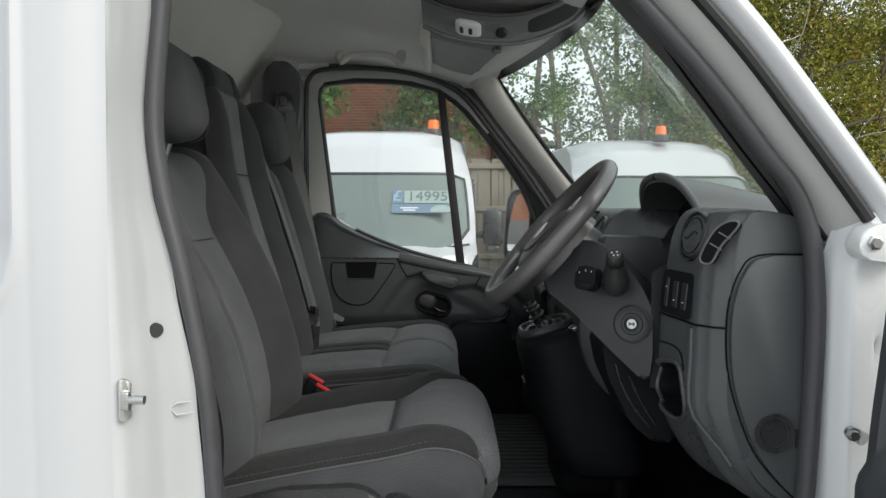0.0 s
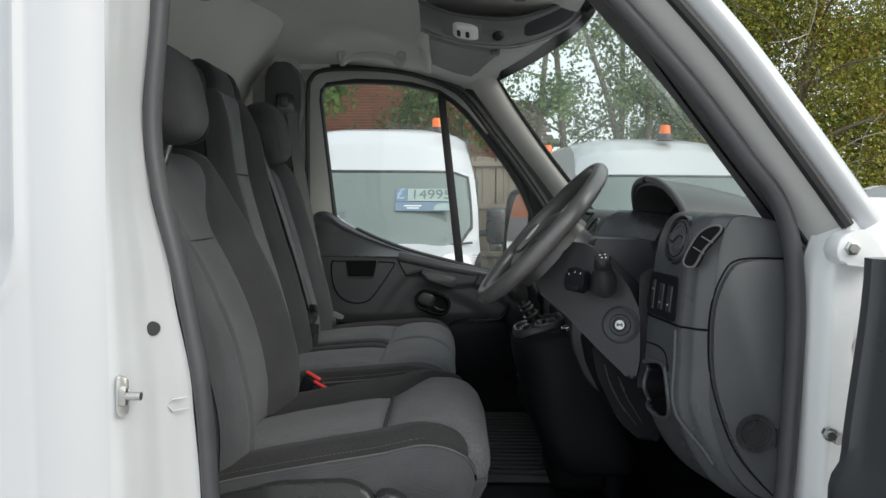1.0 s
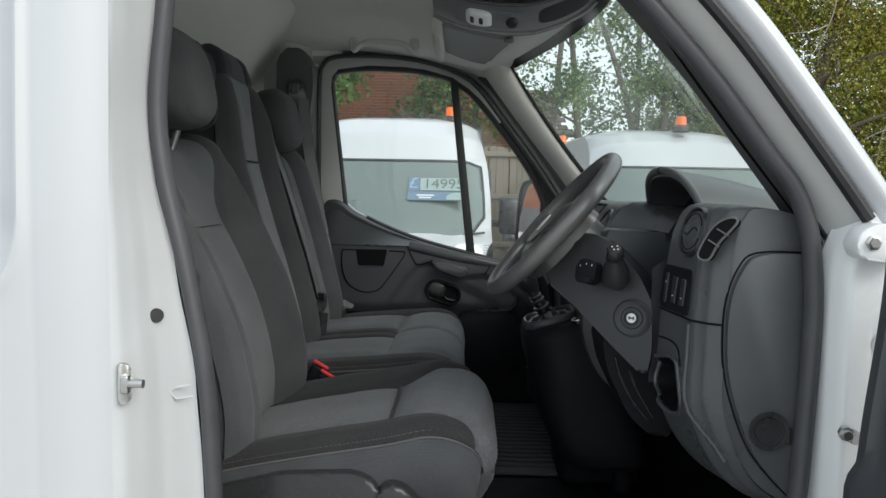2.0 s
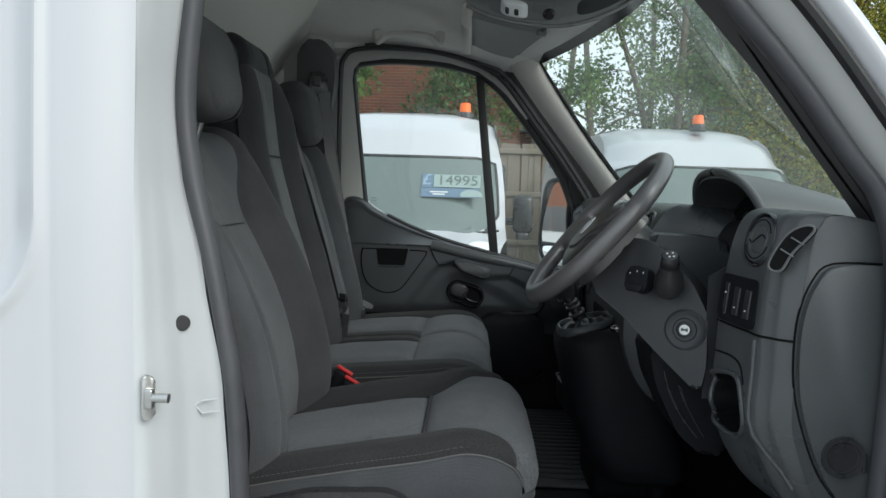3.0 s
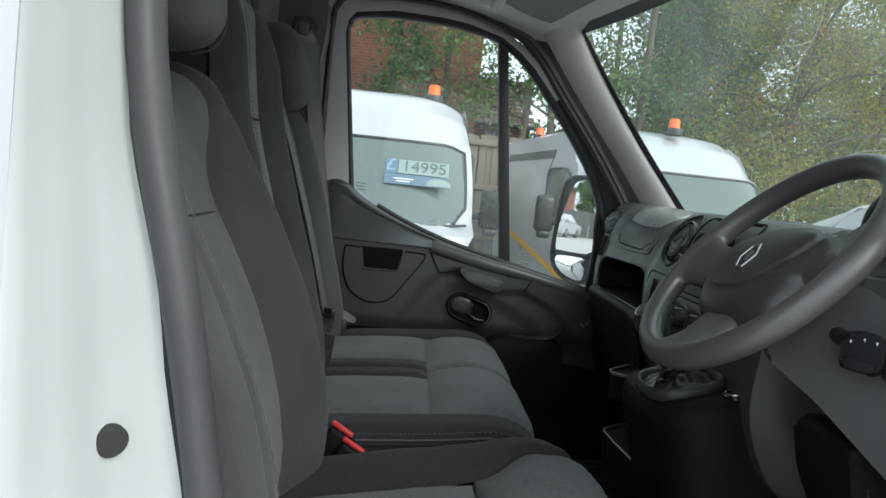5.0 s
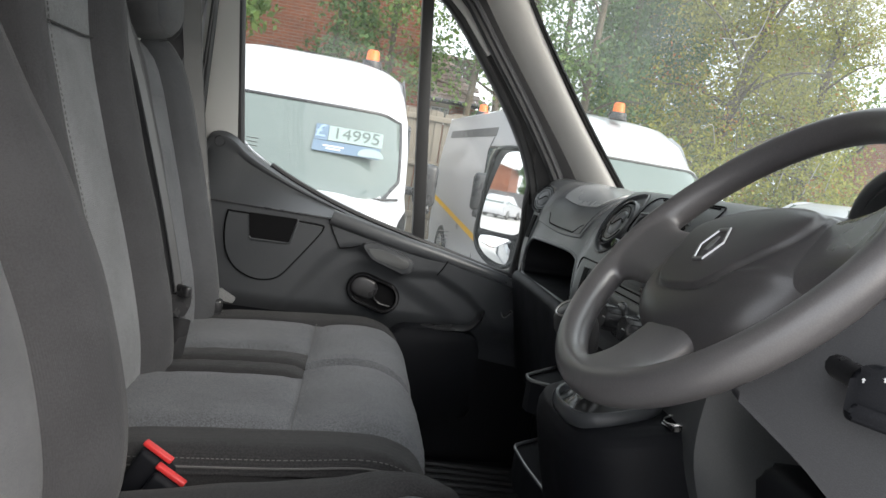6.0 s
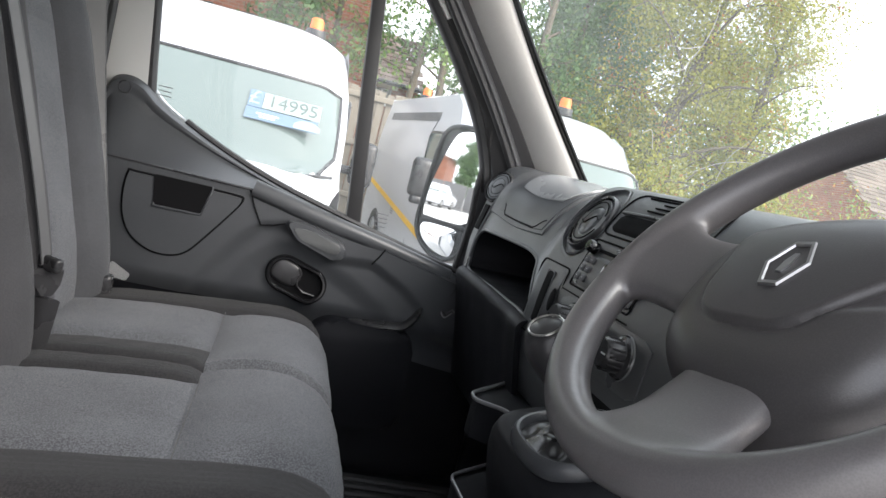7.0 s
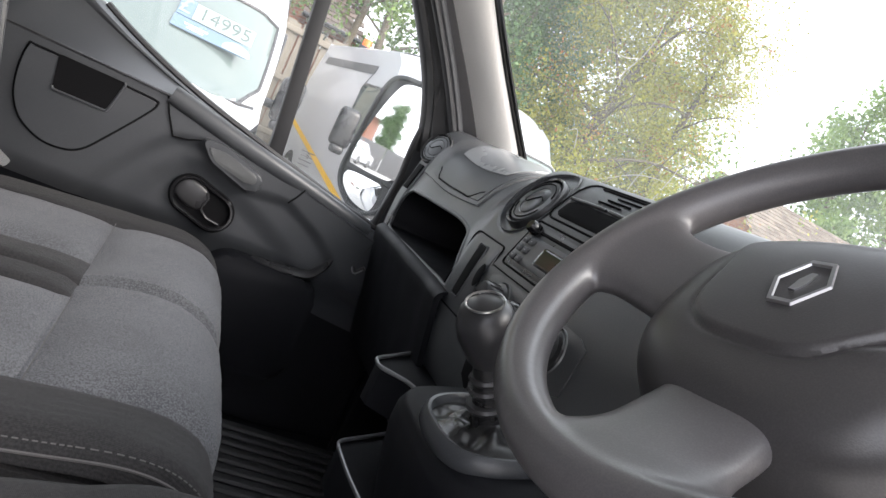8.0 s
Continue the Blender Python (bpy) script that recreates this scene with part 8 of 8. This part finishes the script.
def house(label, x0, x1, y0, y1, eave, ridge, windows=(), hip=0.0):
    h = thing("brick_house", ((x0 + x1) / 2, y0, 0), label, "house", "brick houses")
    b = bmesh.new()
    rbox(((x0 + x1) / 2, (y0 + y1) / 2, eave / 2), (x1 - x0, y1 - y0, eave), 0, bm=b)
    part("wall", b, BRICK_X, h, "red orange brick wall", smooth=False)
    ym = (y0 + y1) / 2
    b = bmesh.new()
    roof_tiles(b, x0 - (0.3 if not hip else 0), x1 + 0.3, y0 - 0.35, eave - 0.05, ym, ridge, hip=hip)
    part("roof", b, TILE, h, "brown tiled roof", smooth=False)
    b = bmesh.new()
    roof_tiles(b, x0 - 0.3, x1 + 0.3, y1 + 0.35, eave - 0.05, ym, ridge)
    part("roof", b, TILE, h, smooth=False)
    if not hip:
        part("gable", prism([(y0, eave), (y1, eave), (ym, ridge - 0.08)], 'x', x0, x1), BRICK_Y, h, "brick gable", smooth=False)
    part("gutter", tube([(x0 - 0.3, y0 - 0.40, eave - 0.08), (x1 + 0.3, y0 - 0.40, eave - 0.08)], 0.06, seg=8), SMOOTH, h)
    if not hip:
        part("barge_board", tube([(x1 + 0.3, y0 - 0.4, eave - 0.1), (x1 + 0.3, ym, ridge - 0.02)], 0.05, 0.10, 6), MARK, h)
    for wx, wz, ww, wh in windows:
        wn2 = part("window", rbox((wx, y0 - 0.01, wz), (ww, 0.06, wh), 0.01), MARK, h, "white framed window")
        part("pane", rbox((wx - ww * 0.23, y0 - 0.045, wz), (ww * 0.38, 0.02, wh * 0.8), 0.004), CARGLASS, wn2)
        part("pane", rbox((wx + ww * 0.23, y0 - 0.045, wz), (ww * 0.38, 0.02, wh * 0.8), 0.004), CARGLASS, wn2)
        part("sill", rbox((wx, y0 - 0.06, wz - wh / 2 - 0.05), (ww + 0.2, 0.16, 0.07), 0.01), MARK, wn2)
        part("lintel", rbox((wx, y0 - 0.012, wz + wh / 2 + 0.10), (ww + 0.3, 0.03, 0.17), 0.004), PALESTONE, wn2)
    return h


PALESTONE = surface("pale_stone_lintel", (0.42, 0.36, 0.27), (0.5, 0.44, 0.33), 0.85, grain=20, bump=0.2)
house("tall red brick house behind the fence", -11.0, 1.14, 19.0, 27.0, 7.2, 10.0, ((-6.0, 5.2, 1.2, 1.2),))
house("lower red brick house with hipped tiled roof", 1.18, 2.75, 20.5, 25.5, 3.2, 4.75, ((1.80, 2.80, 0.50, 0.36),), hip=0.32)
house("brick house beyond the trees", 17.0, 27.5, 20.0, 27.0, 3.0, 5.4)
house("red brick house across the yard", -74.0, -62.0, 7.9, 17.0, 4.2, 5.2)

# dark boundary fence seen in the mirror
bf = tagged(thing("dark_fence", (-54, 4, 0), "dark boarded boundary fence", "fence"), kind="structure")
for i in range(24):
    part("panel", rbox((-54.0, -14.0 + i * 1.84, 1.0), (0.06, 1.80, 1.9 + 0.03 * (i % 3)), 0.01), DARKTRIM, bf)


DEADWOOD = surface("bleached_dead_wood", (0.34, 0.31, 0.26), (0.48, 0.45, 0.39), 0.85, grain=40, bump=0.3, depth=0.004, wear=5)


# ---- trees ----
def leaf_mesh(name, centres, spread, count, size, rng, mat, parent, label, droop=0.2):
    """Many small folded leaves scattered round the ends of the twigs."""
    idx = rng.integers(0, len(centres), count)
    c = np.array(centres)[idx] + rng.normal(0, 1, (count, 3)) * spread
    d = rng.normal(0, 1, (count, 3))
    d[:, 2] -= droop
    d /= np.linalg.norm(d, axis=1)[:, None]
    s = np.cross(d, rng.normal(0, 1, (count, 3)))
    s /= np.linalg.norm(s, axis=1)[:, None]
    ln = size * rng.uniform(0.6, 1.4, (count, 1))
    n = np.cross(d, s)
    tip, base = c + d * ln, c
    l, r = c + d * ln * 0.45 + s * ln * 0.30 + n * ln * 0.08, c + d * ln * 0.45 - s * ln * 0.30 + n * ln * 0.08
    verts = np.stack([base, l, tip, r], 1).reshape(-1, 3)
    faces = np.arange(count * 4).reshape(-1, 4)
    me = bpy.data.meshes.new(name)
    me.vertices.add(len(verts))
    me.vertices.foreach_set("co", verts.ravel())
    me.loops.add(count * 4)
    me.loops.foreach_set("vertex_index", faces.ravel())
    me.polygons.add(count)
    me.polygons.foreach_set("loop_start", np.arange(count) * 4)
    me.polygons.foreach_set("loop_total", np.full(count, 4))
    me.update()
    me.validate()
    return part_mesh(name, me, mat, parent, label, smooth=False)


def tree(at, height, label, seed, mat, trunk_r=0.12, crown_from=0.35, spread=1.6, leaves=9000, leaf=0.10, lean=(0, 0), limbs=16, mat2=None, clear=None):
    rng = np.random.default_rng(seed)
    t = thing("tree", at, label, "tree", "trees")
    x, y, z = at
    b = bmesh.new()
    spine = spline([(x, y, -0.1), (x + lean[0] * 0.3 + rng.normal(0, 0.08), y + lean[1] * 0.3, height * 0.3), (x + lean[0] * 0.65 + rng.normal(0, 0.15), y + lean[1] * 0.65, height * 0.65), (x + lean[0], y + lean[1], height)], 18)
    tube(spine, lambda s: trunk_r * (1 - 0.85 * s) + 0.05 * trunk_r * math.sin(s * 40), seg=9, bm=b)
    tips = []
    for k in range(limbs):
        s = crown_from + (0.97 - crown_from) * (k + rng.uniform(0, 1)) / limbs
        p = lerp_path(spine, s)
        a = k * 2.4 + rng.uniform(-0.5, 0.5)
        ln = spread * (1.15 - 0.75 * (s - crown_from) / (1 - crown_from)) * rng.uniform(0.6, 1.15)
        e = p + V(math.cos(a) * ln, math.sin(a) * ln, ln * rng.uniform(0.05, 0.65))
        mid2 = p.lerp(e, 0.5) + V(rng.normal(0, 0.1), rng.normal(0, 0.1), 0.12 * ln)
        br2 = spline([p, mid2, e], 8)
        r0 = trunk_r * (1 - 0.8 * s) * 0.40
        tube(br2, lambda q, r0=r0: max(0.006, r0 * (1 - 0.85 * q)), seg=6, bm=b)
        for j in range(6):
            q = lerp_path(br2, 0.3 + 0.7 * (j + rng.uniform(0, 1)) / 6)
            e2 = q + V(*(rng.normal(0, 0.33, 3) * ln * 0.8))
            tube([q, q.lerp(e2, 0.5) + V(0, 0, 0.05), e2], lambda w, r0=r0: max(0.004, r0 * 0.3 * (1 - 0.8 * w)), seg=4, bm=b)
            for w in (0.35, 0.65, 1.0, 1.0):
                tips.append(tuple(q.lerp(e2, w)))
    if clear is not None:
        tips = [q for q in tips if q[1] > y - clear or q[2] > 5.6 or q[2] < 2.2]
    part("trunk", b, BARK, t, "grey brown trunk and limbs")
    if leaves:
        leaf_mesh("crown", tips, spread * 0.13, leaves, leaf, rng, mat, t, "crown of small leaves")
        if mat2:
            leaf_mesh("crown", tips[::13], spread * 0.08, leaves // 22, leaf, rng, mat2, t, "autumn leaves")
    return t


tree((1.50, 14.0, 0), 9.5, "thin pale-stemmed tree with sparse green crown", 1, LEAF_GREEN, 0.085, 0.24, 1.1, 5200, 0.085, (0.45, 0))
tree((2.30, 14.0, 0), 10, "thin pale-stemmed tree with sparse green crown", 2, LEAF_DARK, 0.09, 0.24, 1.1, 5200, 0.085, (-0.7, 0))
tree((3.45, 14.1, 0), 10, "thin pale-stemmed tree leaning sideways", 3, LEAF_GREEN, 0.08, 0.24, 1.1, 5200, 0.085, (-1.7, 0))
tree((3.72, 14.0, 0), 10.5, "tall thin pale-stemmed tree", 4, LEAF_DARK, 0.10, 0.25, 1.2, 5200, 0.085, (0.2, 0))
tree((3.25, 14.6, 0), 10.5, "tall thin pale-stemmed tree", 24, LEAF_GREEN, 0.08, 0.24, 1.2, 5200, 0.085)
tree((0.2, 15.0, 0), 8.5, "slender tree before the brick house", 5, LEAF_GREEN, 0.09, 0.40, 1.2, 5600, 0.09, (0.3, 0))
tree((-0.9, 15.2, 0), 8.0, "slender tree before the brick house", 15, LEAF_DARK, 0.10, 0.36, 1.3, 6800, 0.095, (0.5, 0))
tree((-3.6, 15.2, 0), 6.0, "leafy young tree by the fence", 6, LEAF_GREEN, 0.10, 0.25, 1.3, 6000, 0.16)
tree((-5.6, 15.2, 0), 6.5, "leafy young tree by the fence", 16, LEAF_DARK, 0.11, 0.25, 1.6, 7000, 0.16)
tree((5.8, 14.0, 0), 7.4, "broad olive-green tree with a leaning trunk", 7, LEAF_OLIVE, 0.17, 0.18, 2.3, 56000, 0.064, (1.45, 0), 26, LEAF_RUST, 0.45)
tree((8.3, 14.2, 0), 6.3, "broad yellowing leafy tree", 8, LEAF_OLIVE, 0.14, 0.14, 1.6, 27000, 0.056, (0.2, -0.2), 26, LEAF_RUST, 1.0)
tree((4.9, 15.6, 0), 6.8, "dark green leafy tree", 9, LEAF_DARK, 0.14, 0.10, 1.5, 32000, 0.07, (0, 0), 26)
tree((6.6, 17.5, 0), 7.2, "dark green leafy tree", 10, LEAF_DARK, 0.18, 0.08, 2.2, 20000, 0.13, (0, 0), 28)
tree((9.6, 17.2, 0), 5.6, "olive green leafy tree", 11, LEAF_GREEN, 0.16, 0.08, 2.0, 9000, 0.12, (0, 0), 26)
dead = thing("dead_branch", (6.2, 13.6, 2.5), "pale bare dead branches among the leaves", "branch")
for k, pts in enumerate((((6.45, 13.9, 3.9), (6.17, 13.3, 4.2), (5.95, 13.0, 4.0), (5.75, 12.9, 3.9)), ((6.17, 13.3, 4.2), (6.27, 13.1, 4.6), (6.30, 13.0, 5.0), (6.2, 12.9, 5.3)), ((6.25, 13.2, 4.5), (5.9, 13.0, 4.35), (5.45, 12.9, 4.28)),
                         ((7.2, 13.2, 2.0), (7.1, 12.8, 2.7), (7.3, 12.6, 3.1)), ((7.7, 13.2, 2.0), (7.75, 12.8, 3.0), (7.5, 12.6, 3.3)), ((8.1, 13.2, 2.1), (8.0, 12.8, 2.8), (8.25, 12.6, 3.2)), ((5.9, 13.2, 2.6), (5.6, 12.8, 2.85), (5.35, 12.6, 2.75)), ((6.6, 13.2, 2.3), (7.0, 12.7, 2.65), (7.7, 12.6, 2.8)))):
    part("twig", tube(spline(pts, 12), lambda s: 0.010 * (1 - 0.75 * s), seg=6), DEADWOOD, dead)
tree((25.5, 27.5, 0), 11.5, "rounded green tree beyond the houses", 12, LEAF_GREEN, 0.25, 0.15, 3.2, 12000, 0.22)
tree((29.5, 27.0, 0), 12.5, "green tree beyond the houses", 13, LEAF_GREEN, 0.25, 0.15, 3.4, 12000, 0.22)
tree((-58.0, 5.8, 0), 5.6, "dense green tree across the yard", 14, LEAF_DARK, 0.12, 0.2, 1.0, 14000, 0.16, (0, 0), 24)

# undergrowth along the yard's edge
rng = np.random.default_rng(77)
hedge = tagged(thing("undergrowth", (10, 13.5, 0), "tangled green and rusty undergrowth", "bushes"), kind="stuff")
base = np.stack([rng.uniform(3.9, 20, 3400), rng.uniform(12.8, 15.4, 3400), np.abs(rng.normal(0, 1.15, 3400)) * np.where(rng.uniform(0, 1, 3400) < 0.5, 1.0, 0.6)], 1)
leaf_mesh("bush_leaves", [tuple(p) for p in base], 0.18, 50000, 0.075, rng, LEAF_OLIVE, hedge, "olive undergrowth leaves")
leaf_mesh("bush_leaves", [tuple(p) for p in base], 0.18, 34000, 0.075, rng, LEAF_GREEN, hedge, "green undergrowth leaves")
leaf_mesh("bush_leaves", [tuple(p) for p in base[::6]], 0.16, 7000, 0.07, rng, LEAF_RUST, hedge, "rusty undergrowth leaves")
